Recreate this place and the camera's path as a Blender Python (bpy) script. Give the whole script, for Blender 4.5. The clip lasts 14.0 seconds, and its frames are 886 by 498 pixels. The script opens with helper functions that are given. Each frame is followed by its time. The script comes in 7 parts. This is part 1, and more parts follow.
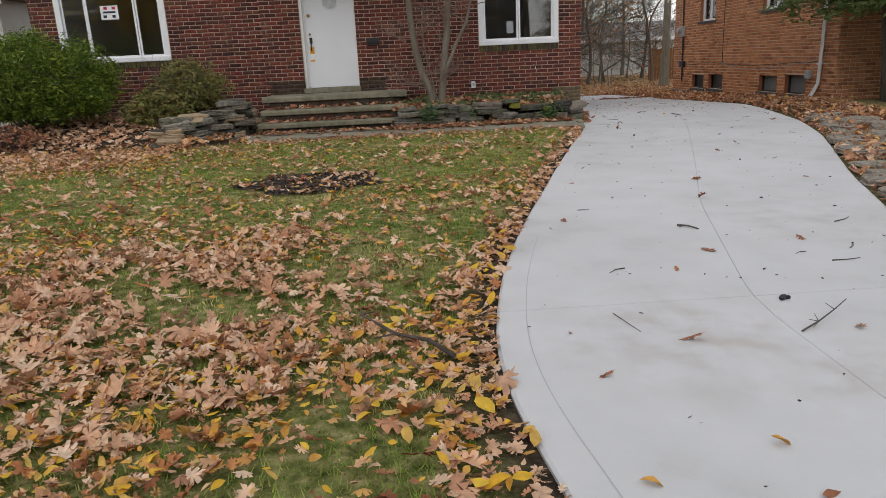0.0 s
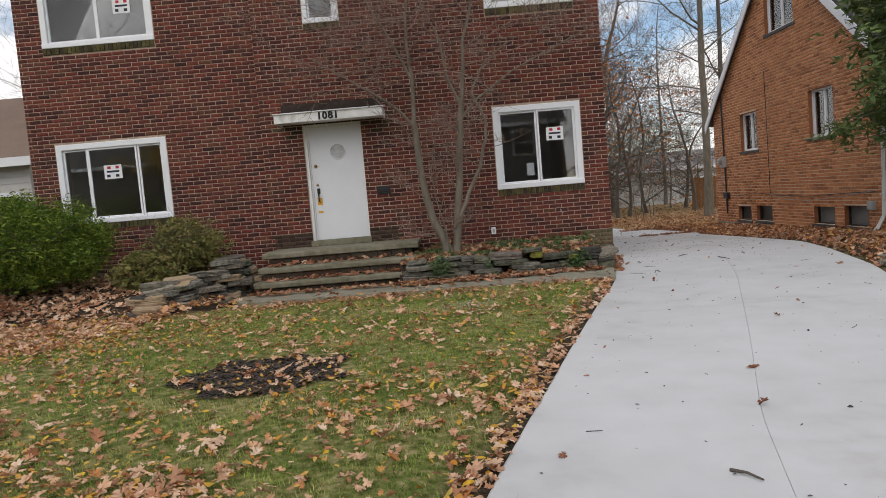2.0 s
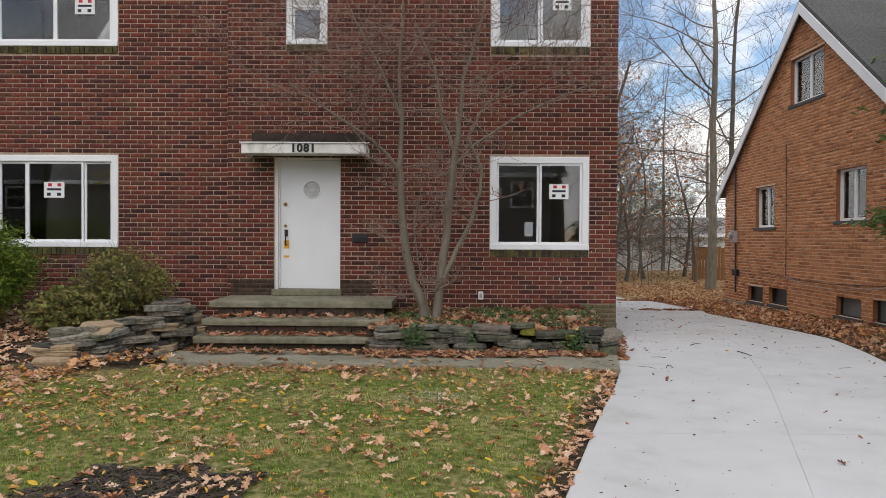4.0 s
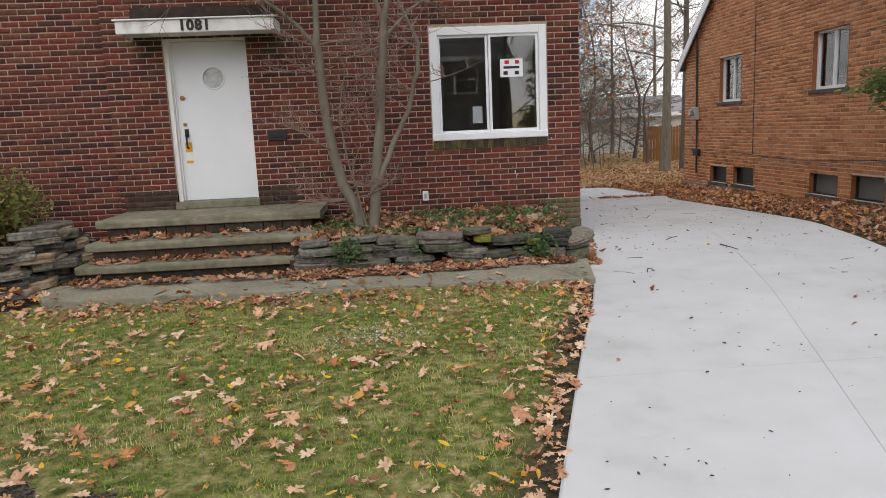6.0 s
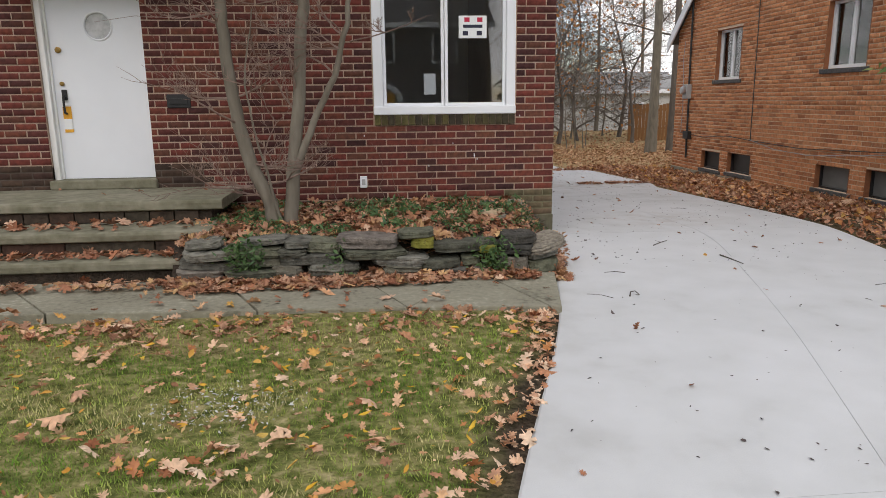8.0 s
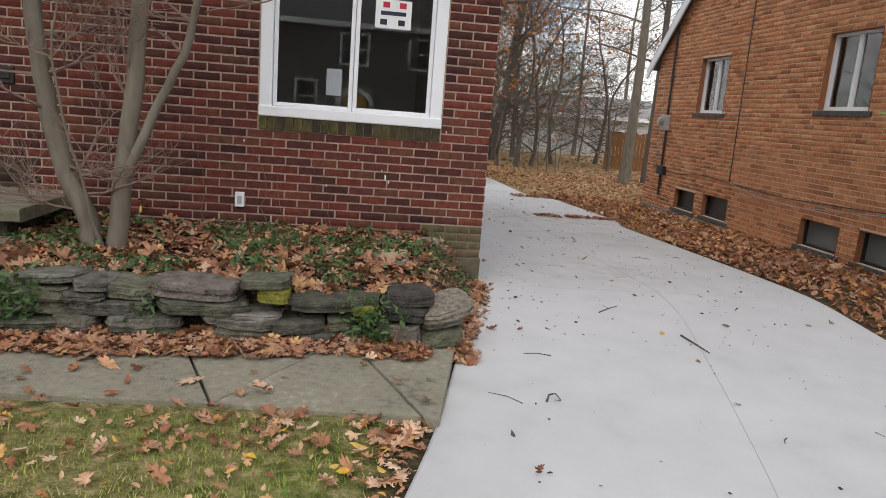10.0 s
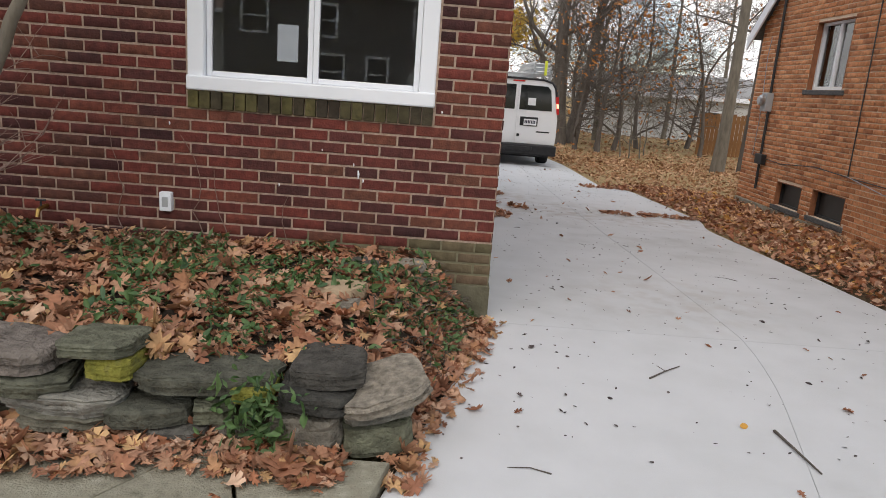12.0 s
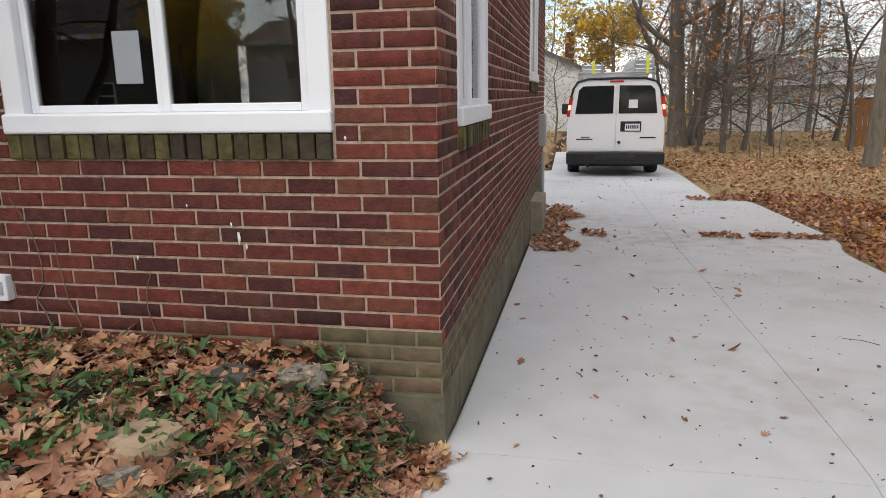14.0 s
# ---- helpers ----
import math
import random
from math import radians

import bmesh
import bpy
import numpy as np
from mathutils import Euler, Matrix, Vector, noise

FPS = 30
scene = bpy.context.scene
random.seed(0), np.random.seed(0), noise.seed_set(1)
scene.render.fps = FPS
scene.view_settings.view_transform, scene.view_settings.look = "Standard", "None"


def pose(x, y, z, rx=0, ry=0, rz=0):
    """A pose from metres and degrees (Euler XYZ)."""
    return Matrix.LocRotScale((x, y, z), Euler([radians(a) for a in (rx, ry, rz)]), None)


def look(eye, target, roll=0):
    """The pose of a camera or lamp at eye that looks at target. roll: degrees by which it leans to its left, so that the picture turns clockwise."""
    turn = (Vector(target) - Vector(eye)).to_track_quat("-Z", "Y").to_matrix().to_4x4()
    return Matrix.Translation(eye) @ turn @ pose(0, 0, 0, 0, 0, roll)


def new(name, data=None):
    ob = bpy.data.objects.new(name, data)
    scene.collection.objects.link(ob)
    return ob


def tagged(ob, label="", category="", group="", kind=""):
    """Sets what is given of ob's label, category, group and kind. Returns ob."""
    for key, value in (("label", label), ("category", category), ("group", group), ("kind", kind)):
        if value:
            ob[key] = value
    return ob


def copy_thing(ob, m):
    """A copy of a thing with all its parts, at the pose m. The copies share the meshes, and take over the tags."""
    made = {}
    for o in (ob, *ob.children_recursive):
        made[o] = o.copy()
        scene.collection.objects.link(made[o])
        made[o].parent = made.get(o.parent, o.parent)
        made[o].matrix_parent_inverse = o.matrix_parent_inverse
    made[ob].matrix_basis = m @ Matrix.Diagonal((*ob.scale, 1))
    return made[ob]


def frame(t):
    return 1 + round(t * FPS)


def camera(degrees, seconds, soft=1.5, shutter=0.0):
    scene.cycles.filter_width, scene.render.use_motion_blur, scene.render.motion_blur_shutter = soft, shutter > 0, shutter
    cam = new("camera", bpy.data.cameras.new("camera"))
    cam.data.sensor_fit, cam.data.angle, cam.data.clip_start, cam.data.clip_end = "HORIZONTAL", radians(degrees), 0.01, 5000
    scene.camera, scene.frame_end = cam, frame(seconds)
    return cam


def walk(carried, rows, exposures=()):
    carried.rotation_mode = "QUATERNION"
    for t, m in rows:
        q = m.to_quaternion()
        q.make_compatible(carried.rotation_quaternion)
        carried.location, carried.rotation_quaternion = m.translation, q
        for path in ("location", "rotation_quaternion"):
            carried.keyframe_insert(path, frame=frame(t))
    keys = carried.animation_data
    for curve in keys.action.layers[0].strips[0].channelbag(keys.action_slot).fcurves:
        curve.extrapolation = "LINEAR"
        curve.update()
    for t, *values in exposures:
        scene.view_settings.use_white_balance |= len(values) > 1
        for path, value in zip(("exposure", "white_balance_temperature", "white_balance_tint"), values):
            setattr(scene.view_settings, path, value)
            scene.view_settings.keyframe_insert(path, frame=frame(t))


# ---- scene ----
cam = camera(65.2, 14.0, soft=0.6)
PATH = [
    (0, (-3.243, -12.88, 1.025), (-3.156, -10.953, 0.497), -2.7),
    (0.5, (-3.051, -12.608, 0.996), (-2.988, -10.71, 0.369), -3.5),
    (1, (-2.901, -12.253, 1.025), (-2.688, -10.359, 0.418), -3.6),
    (1.5, (-2.785, -11.902, 1.109), (-2.519, -9.96, 0.714), -4.3),
    (2, (-2.638, -11.54, 1.199), (-2.672, -9.546, 1.047), -4.8),
    (2.1, (-2.627, -11.489, 1.234), (-2.652, -9.49, 1.171), -3.7),
    (2.2, (-2.61, -11.408, 1.235), (-2.637, -9.408, 1.226), -3.1),
    (4.3, (-2.437, -9.87, 1.383), (-2.402, -7.87, 1.343), 1.5),
    (4.5, (-2.385, -9.718, 1.368), (-2.292, -7.721, 1.303), 1.5),
    (5, (-2.34, -9.34, 1.407), (-2.194, -7.354, 1.222), 0.4),
    (5.5, (-2.456, -8.972, 1.371), (-2.316, -7.0, 1.071), -0.1),
    (6, (-2.379, -8.659, 1.367), (-2.243, -6.692, 1.026), -2.5),
    (6.5, (-2.253, -8.33, 1.389), (-2.155, -6.377, 0.971), -3.7),
    (7, (-2.226, -7.928, 1.346), (-2.239, -5.974, 0.922), -2.4),
    (7.5, (-2.014, -7.536, 1.34), (-2.04, -5.583, 0.91), -2.0),
    (8, (-1.843, -7.127, 1.373), (-1.657, -5.181, 0.95), -0.6),
    (8.2, (-1.8, -6.942, 1.361), (-1.494, -5.001, 0.987), 0.1),
    (10.3, (-0.91, -5.439, 1.373), (-0.681, -3.491, 0.982), 5.4),
    (10.5, (-0.825, -5.284, 1.405), (-0.617, -3.331, 1.03), 6.0),
    (11, (-0.701, -4.864, 1.351), (-0.614, -2.903, 0.969), 5.3),
    (11.5, (-0.504, -4.515, 1.341), (-0.431, -2.56, 0.927), 4.8),
    (12, (-0.316, -4.115, 1.357), (-0.305, -2.168, 0.897), 4.4),
    (12.5, (-0.148, -3.68, 1.346), (-0.12, -1.735, 0.882), 3.3),
    (13, (0.105, -3.341, 1.34), (-0.055, -1.397, 0.898), 0.5),
    (13.5, (0.286, -2.953, 1.335), (0.028, -1.018, 0.9), 0.4),
    (14, (0.515, -2.556, 1.353), (0.138, -0.64, 0.921), -0.9),
]
walk(cam, [(t, look(eye, target, roll)) for t, eye, target, roll in PATH],
     exposures=[(0, 0.05), (2, 0.12), (5, 0.38), (8, 0.45), (11, 0.48), (14, 0.68)])

# ---------------------------------------------------------------- light
SUN_ELEV, SUN_ROT = radians(42), radians(200)
world = bpy.data.worlds.new("sky")
scene.world = world
world.use_nodes = True
wn, wl = world.node_tree.nodes, world.node_tree.links
wn.clear()
w_out, w_bg, w_sky = wn.new("ShaderNodeOutputWorld"), wn.new("ShaderNodeBackground"), wn.new("ShaderNodeTexSky")
w_sky.sky_type, w_sky.sun_disc = "NISHITA", False
w_sky.sun_elevation, w_sky.sun_rotation = SUN_ELEV, SUN_ROT
w_co, w_map, w_cloud, w_ramp, w_mix = (wn.new("ShaderNodeTexCoord"), wn.new("ShaderNodeMapping"), wn.new("ShaderNodeTexNoise"),
                                       wn.new("ShaderNodeValToRGB"), wn.new("ShaderNodeMix"))
w_map.inputs["Scale"].default_value = (1.6, 1.6, 3.4)
w_cloud.inputs["Scale"].default_value, w_cloud.inputs["Detail"].default_value, w_cloud.inputs["Roughness"].default_value = 1.9, 6.0, 0.55
w_ramp.color_ramp.elements[0].position, w_ramp.color_ramp.elements[1].position = 0.41, 0.52
w_mix.data_type = "RGBA"
w_mix.inputs["B"].default_value = (8.9, 8.75, 8.75, 1)
wl.new(w_co.outputs["Generated"], w_map.inputs["Vector"])
wl.new(w_map.outputs["Vector"], w_cloud.inputs["Vector"])
wl.new(w_cloud.outputs["Fac"], w_ramp.inputs["Fac"])
wl.new(w_ramp.outputs["Color"], w_mix.inputs["Factor"])
wl.new(w_sky.outputs["Color"], w_mix.inputs["A"])
wl.new(w_mix.outputs["Result"], w_bg.inputs["Color"])
wl.new(w_bg.outputs["Background"], w_out.inputs["Surface"])
w_bg.inputs["Strength"].default_value = 0.12
sun = new("sun", bpy.data.lights.new("sun", "SUN"))
sun.data.energy, sun.data.angle, sun.data.color = 0.8, radians(50), (1.0, 0.91, 0.80)
sun.matrix_world = look((0, 0, 0), (-math.sin(SUN_ROT) * math.cos(SUN_ELEV), -math.cos(SUN_ROT) * math.cos(SUN_ELEV), -math.sin(SUN_ELEV)))


# ---------------------------------------------------------------- materials
def material(name, colors, scale=6.0, rough=0.8, bump=0.3, detail=5.0, metal=0.0, random_src=None, island=None, spec=0.3, bump_scale=None,
             blotch=0.5, blotch_scale=0.8, stretch=(1, 1, 1), leafy=0.0, patch=0.0):
    """Colours along a ramp, driven by grain noise and broad stains, or by a random value per object or island with grain on top."""
    m = bpy.data.materials.new(name)
    m.use_nodes = True
    n, l = m.node_tree.nodes, m.node_tree.links
    b = n["Principled BSDF"]
    b.inputs["Roughness"].default_value, b.inputs["Metallic"].default_value = rough, metal
    b.inputs["Specular IOR Level"].default_value = spec
    co, mp = n.new("ShaderNodeTexCoord"), n.new("ShaderNodeMapping")
    mp.inputs["Scale"].default_value = stretch
    l.new(co.outputs["Object"], mp.inputs["Vector"])
    vec = mp.outputs["Vector"]
    if random_src:
        geo = n.new("ShaderNodeNewGeometry")
        l.new(geo.outputs["Position"], mp.inputs["Vector"])
    grain, stain, ramp = n.new("ShaderNodeTexNoise"), n.new("ShaderNodeTexNoise"), n.new("ShaderNodeValToRGB")
    grain.inputs["Scale"].default_value, grain.inputs["Detail"].default_value = scale, detail
    stain.inputs["Scale"].default_value, stain.inputs["Detail"].default_value = blotch_scale, 3.0
    l.new(vec, grain.inputs["Vector"])
    l.new(vec, stain.inputs["Vector"])
    els = ramp.color_ramp.elements
    while len(els) < len(colors):
        els.new(0.5)
    for i, c in enumerate(colors):
        els[i].position = i / max(1, len(colors) - 1)
        els[i].color = (*c, 1)
    mix = n.new("ShaderNodeMix")
    mix.data_type, mix.blend_type = "RGBA", "MULTIPLY"
    if random_src:
        if random_src == "object":
            src = n.new("ShaderNodeObjectInfo").outputs["Random"]
        else:
            src = geo.outputs["Random Per Island"]
        if patch:
            pm, rg = n.new("ShaderNodeMix"), n.new("ShaderNodeMapRange")
            rg.inputs["From Min"].default_value, rg.inputs["From Max"].default_value = 0.36, 0.64
            l.new(stain.outputs["Fac"], rg.inputs["Value"])
            pm.inputs["Factor"].default_value = patch
            l.new(src, pm.inputs["A"])
            l.new(rg.outputs["Result"], pm.inputs["B"])
            src = pm.outputs["Result"]
        l.new(src, ramp.inputs["Fac"])
        mul = n.new("ShaderNodeValToRGB")
        mul.color_ramp.elements[0].position, mul.color_ramp.elements[1].position = 0.3, 0.72
        k = 1 - blotch
        mul.color_ramp.elements[0].color, mul.color_ramp.elements[1].color = (k, k, k, 1), (1.12, 1.12, 1.12, 1)
        l.new(grain.outputs["Fac"], mul.inputs["Fac"])
        l.new(ramp.outputs["Color"], mix.inputs["A"])
        l.new(mul.outputs["Color"], mix.inputs["B"])
        mix.inputs["Factor"].default_value = 1.0
    else:
        fac = n.new("ShaderNodeMix")
        fac.inputs["Factor"].default_value = blotch
        l.new(grain.outputs["Fac"], fac.inputs["A"])
        l.new(stain.outputs["Fac"], fac.inputs["B"])
        rng = n.new("ShaderNodeMapRange")
        rng.inputs["From Min"].default_value, rng.inputs["From Max"].default_value = 0.3, 0.7
        l.new(fac.outputs["Result"], rng.inputs["Value"])
        l.new(rng.outputs["Result"], ramp.inputs["Fac"])
        l.new(ramp.outputs["Color"], mix.inputs["A"])
        mix.inputs["Factor"].default_value = 0.0
    l.new(mix.outputs["Result"], b.inputs["Base Color"])
    if bump:
        bp, fine = n.new("ShaderNodeBump"), n.new("ShaderNodeTexNoise")
        fine.inputs["Scale"].default_value, fine.inputs["Detail"].default_value = bump_scale or scale * 2, 4.0
        l.new(vec, fine.inputs["Vector"])
        bp.inputs["Strength"].default_value, bp.inputs["Distance"].default_value = bump, 0.02
        l.new(fine.outputs["Fac"], bp.inputs["Height"])
        l.new(bp.outputs["Normal"], b.inputs["Normal"])
    if leafy:
        b.inputs["Subsurface Weight"].default_value = 0.0
        tr, sh = n.new("ShaderNodeBsdfTranslucent"), n.new("ShaderNodeMixShader")
        l.new(mix.outputs["Result"], tr.inputs["Color"])
        sh.inputs["Fac"].default_value = leafy
        l.new(b.outputs["BSDF"], sh.inputs[1])
        l.new(tr.outputs["BSDF"], sh.inputs[2])
        l.new(sh.outputs["Shader"], n["Material Output"].inputs["Surface"])
    return m


def glass(name, tint=(0.97, 0.98, 0.98)):
    """A thin pane: a clear sheet with a mirror-like surface by Fresnel."""
    m = bpy.data.materials.new(name)
    m.use_nodes = True
    n, l = m.node_tree.nodes, m.node_tree.links
    n.remove(n["Principled BSDF"])
    tr, gl, fr, mx = n.new("ShaderNodeBsdfTransparent"), n.new("ShaderNodeBsdfGlossy"), n.new("ShaderNodeFresnel"), n.new("ShaderNodeMixShader")
    tr.inputs["Color"].default_value = (*tint, 1)
    gl.inputs["Roughness"].default_value = 0.015
    fr.inputs["IOR"].default_value = 2.0
    l.new(fr.outputs["Fac"], mx.inputs["Fac"])
    l.new(tr.outputs["BSDF"], mx.inputs[1])
    l.new(gl.outputs["BSDF"], mx.inputs[2])
    l.new(mx.outputs["Shader"], n["Material Output"].inputs["Surface"])
    return m


RED_BRICK = [(0.046, 0.018, 0.018), (0.132, 0.034, 0.027), (0.175, 0.041, 0.030), (0.090, 0.029, 0.025), (0.195, 0.052, 0.034), (0.145, 0.057, 0.036), (0.066, 0.024, 0.023), (0.127, 0.038, 0.031)]
TAN_BRICK = [(0.45, 0.18, 0.075), (0.65, 0.285, 0.13), (0.55, 0.225, 0.097), (0.71, 0.335, 0.16), (0.34, 0.13, 0.057), (0.60, 0.255, 0.11)]
m_brick = material("red_brick", RED_BRICK, scale=22, rough=0.85, bump=0.45, random_src="island", blotch=0.4, bump_scale=90)
m_brick_ob = material("red_brick_single", RED_BRICK, scale=22, rough=0.85, bump=0.45, random_src="object", blotch=0.4, bump_scale=90)
m_green_brick = material("algae_stained_brick", [(0.13, 0.105, 0.06), (0.155, 0.115, 0.07), (0.11, 0.095, 0.052), (0.17, 0.115, 0.075)], scale=14, rough=0.95, bump=0.45, random_src="island", blotch=0.4)
m_dark_brick = material("dark_brown_brick", [(0.045, 0.028, 0.022), (0.07, 0.045, 0.032), (0.06, 0.032, 0.025), (0.09, 0.06, 0.04)], scale=14, rough=0.95, bump=0.45, random_src="island", blotch=0.45)
m_riser_brick = material("dark_riser_brick", [(0.06, 0.038, 0.028), (0.075, 0.058, 0.042), (0.065, 0.058, 0.04), (0.085, 0.042, 0.03)], scale=18, rough=0.95, bump=0.5, random_src="object", blotch=0.5)
m_mortar = material("mortar", [(0.24, 0.175, 0.135), (0.42, 0.315, 0.245), (0.55, 0.435, 0.345)], scale=30, rough=0.95, bump=0.4, blotch=0.4, blotch_scale=1.5)
m_tan = material("tan_brick", TAN_BRICK, scale=22, rough=0.85, bump=0.4, random_src="island", blotch=0.35, bump_scale=90)
m_tan_ob = material("tan_brick_single", TAN_BRICK, scale=22, rough=0.85, bump=0.4, random_src="object", blotch=0.35, bump_scale=90)
m_tan_jamb = material("brown_brick_jamb", [(0.20, 0.08, 0.04), (0.34, 0.14, 0.065)], scale=16, rough=0.9, bump=0.4)
# opaque pane; the unlit cellar behind it is put into its colour
m_cellar = material("dark_cellar_pane", [(0.03, 0.032, 0.032), (0.055, 0.057, 0.056)], scale=6, rough=0.35, bump=0.05)
m_grey_panel = material("grey_basement_panel", [(0.13, 0.135, 0.13), (0.20, 0.205, 0.20)], scale=5, rough=0.5, bump=0.05)
m_tan_mortar = material("tan_mortar", [(0.60, 0.46, 0.33), (0.78, 0.64, 0.49)], scale=30, rough=0.95, bump=0.4)
m_found = material("foundation_concrete", [(0.16, 0.14, 0.09), (0.26, 0.23, 0.17), (0.33, 0.31, 0.26)], scale=9, rough=0.95, bump=0.7, blotch=0.6, blotch_scale=2.0)
m_old_found = material("algae_stained_foundation", [(0.07, 0.065, 0.042), (0.13, 0.12, 0.08), (0.19, 0.175, 0.125)], scale=9, rough=0.95, bump=0.7, blotch=0.6, blotch_scale=2.0)


def stained(m, spots, tint):
    """Lays brownish dirt in ragged patches over a material: spots of x, y, radius, strength."""
    n, l = m.node_tree.nodes, m.node_tree.links
    b = n["Principled BSDF"]
    base = b.inputs["Base Color"].links[0].from_socket
    co = n.new("ShaderNodeTexCoord")
    flat = n.new("ShaderNodeVectorMath")
    flat.operation, flat.inputs[1].default_value = "MULTIPLY", (1, 1, 0)
    l.new(co.outputs["Object"], flat.inputs[0])
    rag = n.new("ShaderNodeTexNoise")
    rag.inputs["Scale"].default_value, rag.inputs["Detail"].default_value = 5.5, 8.0
    l.new(flat.outputs["Vector"], rag.inputs["Vector"])
    total = None
    for x, y, r, k in spots:
        ds, fall = n.new("ShaderNodeVectorMath"), n.new("ShaderNodeMapRange")
        ds.operation, ds.inputs[1].default_value = "DISTANCE", (x, y, 0)
        l.new(flat.outputs["Vector"], ds.inputs[0])
        fall.interpolation_type = "SMOOTHSTEP"
        for key, v in (("From Min", 0.0), ("From Max", r), ("To Min", k), ("To Max", 0.0)):
            fall.inputs[key].default_value = v
        l.new(ds.outputs["Value"], fall.inputs["Value"])
        if total is None:
            total = fall.outputs["Result"]
        else:
            top = n.new("ShaderNodeMath")
            top.operation = "MAXIMUM"
            l.new(total, top.inputs[0])
            l.new(fall.outputs["Result"], top.inputs[1])
            total = top.outputs["Value"]
    edge, mul, mx = n.new("ShaderNodeMapRange"), n.new("ShaderNodeMath"), n.new("ShaderNodeMix")
    edge.inputs["From Min"].default_value, edge.inputs["From Max"].default_value = 0.42, 0.66
    l.new(rag.outputs["Fac"], edge.inputs["Value"])
    mul.operation, mx.data_type = "MULTIPLY", "RGBA"
    l.new(edge.outputs["Result"], mul.inputs[0])
    l.new(total, mul.inputs[1])
    l.new(mul.outputs["Value"], mx.inputs["Factor"])
    l.new(base, mx.inputs["A"])
    mx.inputs["B"].default_value = (*tint, 1)
    l.new(mx.outputs["Result"], b.inputs["Base Color"])
    return m


m_concrete = stained(material("new_concrete", [(0.43, 0.43, 0.425), (0.52, 0.525, 0.53), (0.56, 0.565, 0.575), (0.59, 0.595, 0.605)], scale=3.4, rough=0.75, bump=0.10, detail=9, blotch=0.6, blotch_scale=0.5, bump_scale=160),
                     ((-2.15, -10.35, 0.85, 0.42), (-1.75, -10.75, 0.6, 0.36), (-0.7, -8.6, 1.1, 0.25), (1.3, 5.1, 1.5, 0.5), (0.5, 6.2, 1.2, 0.5), (2.3, 4.9, 1.3, 0.45), (1.5, 0.8, 1.2, 0.3)), (0.31, 0.245, 0.185))
m_tooled = material("tooled_concrete_edge", [(0.36, 0.36, 0.36), (0.44, 0.44, 0.445)], scale=9, rough=0.85, bump=0.1)
m_walk = material("weathered_concrete", [(0.11, 0.105, 0.075), (0.24, 0.225, 0.17), (0.29, 0.275, 0.21), (0.44, 0.42, 0.34)], scale=24, rough=0.92, bump=0.5, blotch=0.5, blotch_scale=1.7, detail=8, bump_scale=120)
m_slab = material("mossy_stone_slab", [(0.11, 0.105, 0.065), (0.205, 0.195, 0.14), (0.31, 0.29, 0.225)], scale=11, rough=0.92, bump=0.5, blotch=0.5, blotch_scale=2.2)
m_stone = material("lichen_fieldstone", [(0.055, 0.053, 0.047), (0.16, 0.155, 0.13), (0.26, 0.25, 0.21), (0.10, 0.10, 0.078), (0.17, 0.175, 0.12), (0.22, 0.19, 0.165), (0.08, 0.075, 0.065), (0.30, 0.29, 0.25)], scale=17, rough=0.95, bump=0.9, detail=9, random_src="object", blotch=0.55, bump_scale=55)
m_pale_stone = material("pale_limestone", [(0.22, 0.195, 0.155), (0.35, 0.315, 0.26), (0.28, 0.245, 0.195), (0.40, 0.37, 0.31)], scale=30, rough=0.95, bump=0.8, detail=9, random_src="object", blotch=0.55, bump_scale=70)
m_tan_stone = material("tan_sandstone", [(0.25, 0.18, 0.11), (0.38, 0.29, 0.19), (0.32, 0.235, 0.15)], scale=12, rough=0.95, bump=0.6, blotch=0.4, bump_scale=30)
m_moss_stone = material("mossy_fieldstone", [(0.07, 0.075, 0.03), (0.16, 0.16, 0.03), (0.24, 0.23, 0.045), (0.13, 0.13, 0.06)], scale=16, rough=1.0, bump=0.9, blotch=0.4, bump_scale=60)
# the grey puts the dimness behind a pane into the paper's colour
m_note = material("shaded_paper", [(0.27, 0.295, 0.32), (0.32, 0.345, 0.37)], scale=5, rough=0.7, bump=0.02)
m_pale_shingle = material("weathered_grey_shingles", [(0.20, 0.20, 0.20), (0.30, 0.295, 0.29), (0.36, 0.355, 0.34)], scale=25, rough=0.95, bump=0.5, blotch=0.3)
m_white = material("white_vinyl", [(0.74, 0.76, 0.80), (0.82, 0.84, 0.87)], scale=3, rough=0.4, bump=0.03, blotch=0.6)
m_door = material("white_door_paint", [(0.68, 0.70, 0.74), (0.76, 0.78, 0.82)], scale=3, rough=0.45, bump=0.05, blotch=0.7, blotch_scale=1.2)
m_old_white = material("chipped_white_paint", [(0.42, 0.40, 0.36), (0.72, 0.72, 0.71), (0.80, 0.80, 0.80), (0.82, 0.82, 0.82)], scale=9, rough=0.65, bump=0.25, stretch=(1, 1, 0.35))
m_glass = glass("window_glass")
m_room = material("unlit_room_plaster", [(0.70, 0.68, 0.64), (0.78, 0.76, 0.72)], scale=4, rough=0.9, bump=0.05)
m_curtain = material("grey_curtain", [(0.30, 0.31, 0.33), (0.42, 0.43, 0.45)], scale=4, rough=0.9, bump=0.2, stretch=(8, 8, 0.3))
m_black = material("black_plastic", [(0.012, 0.012, 0.013), (0.03, 0.03, 0.032)], scale=12, rough=0.5, bump=0.05)
m_dark_metal = material("dark_metal", [(0.03, 0.03, 0.032), (0.06, 0.06, 0.06)], scale=12, rough=0.5, bump=0.1, metal=0.6)
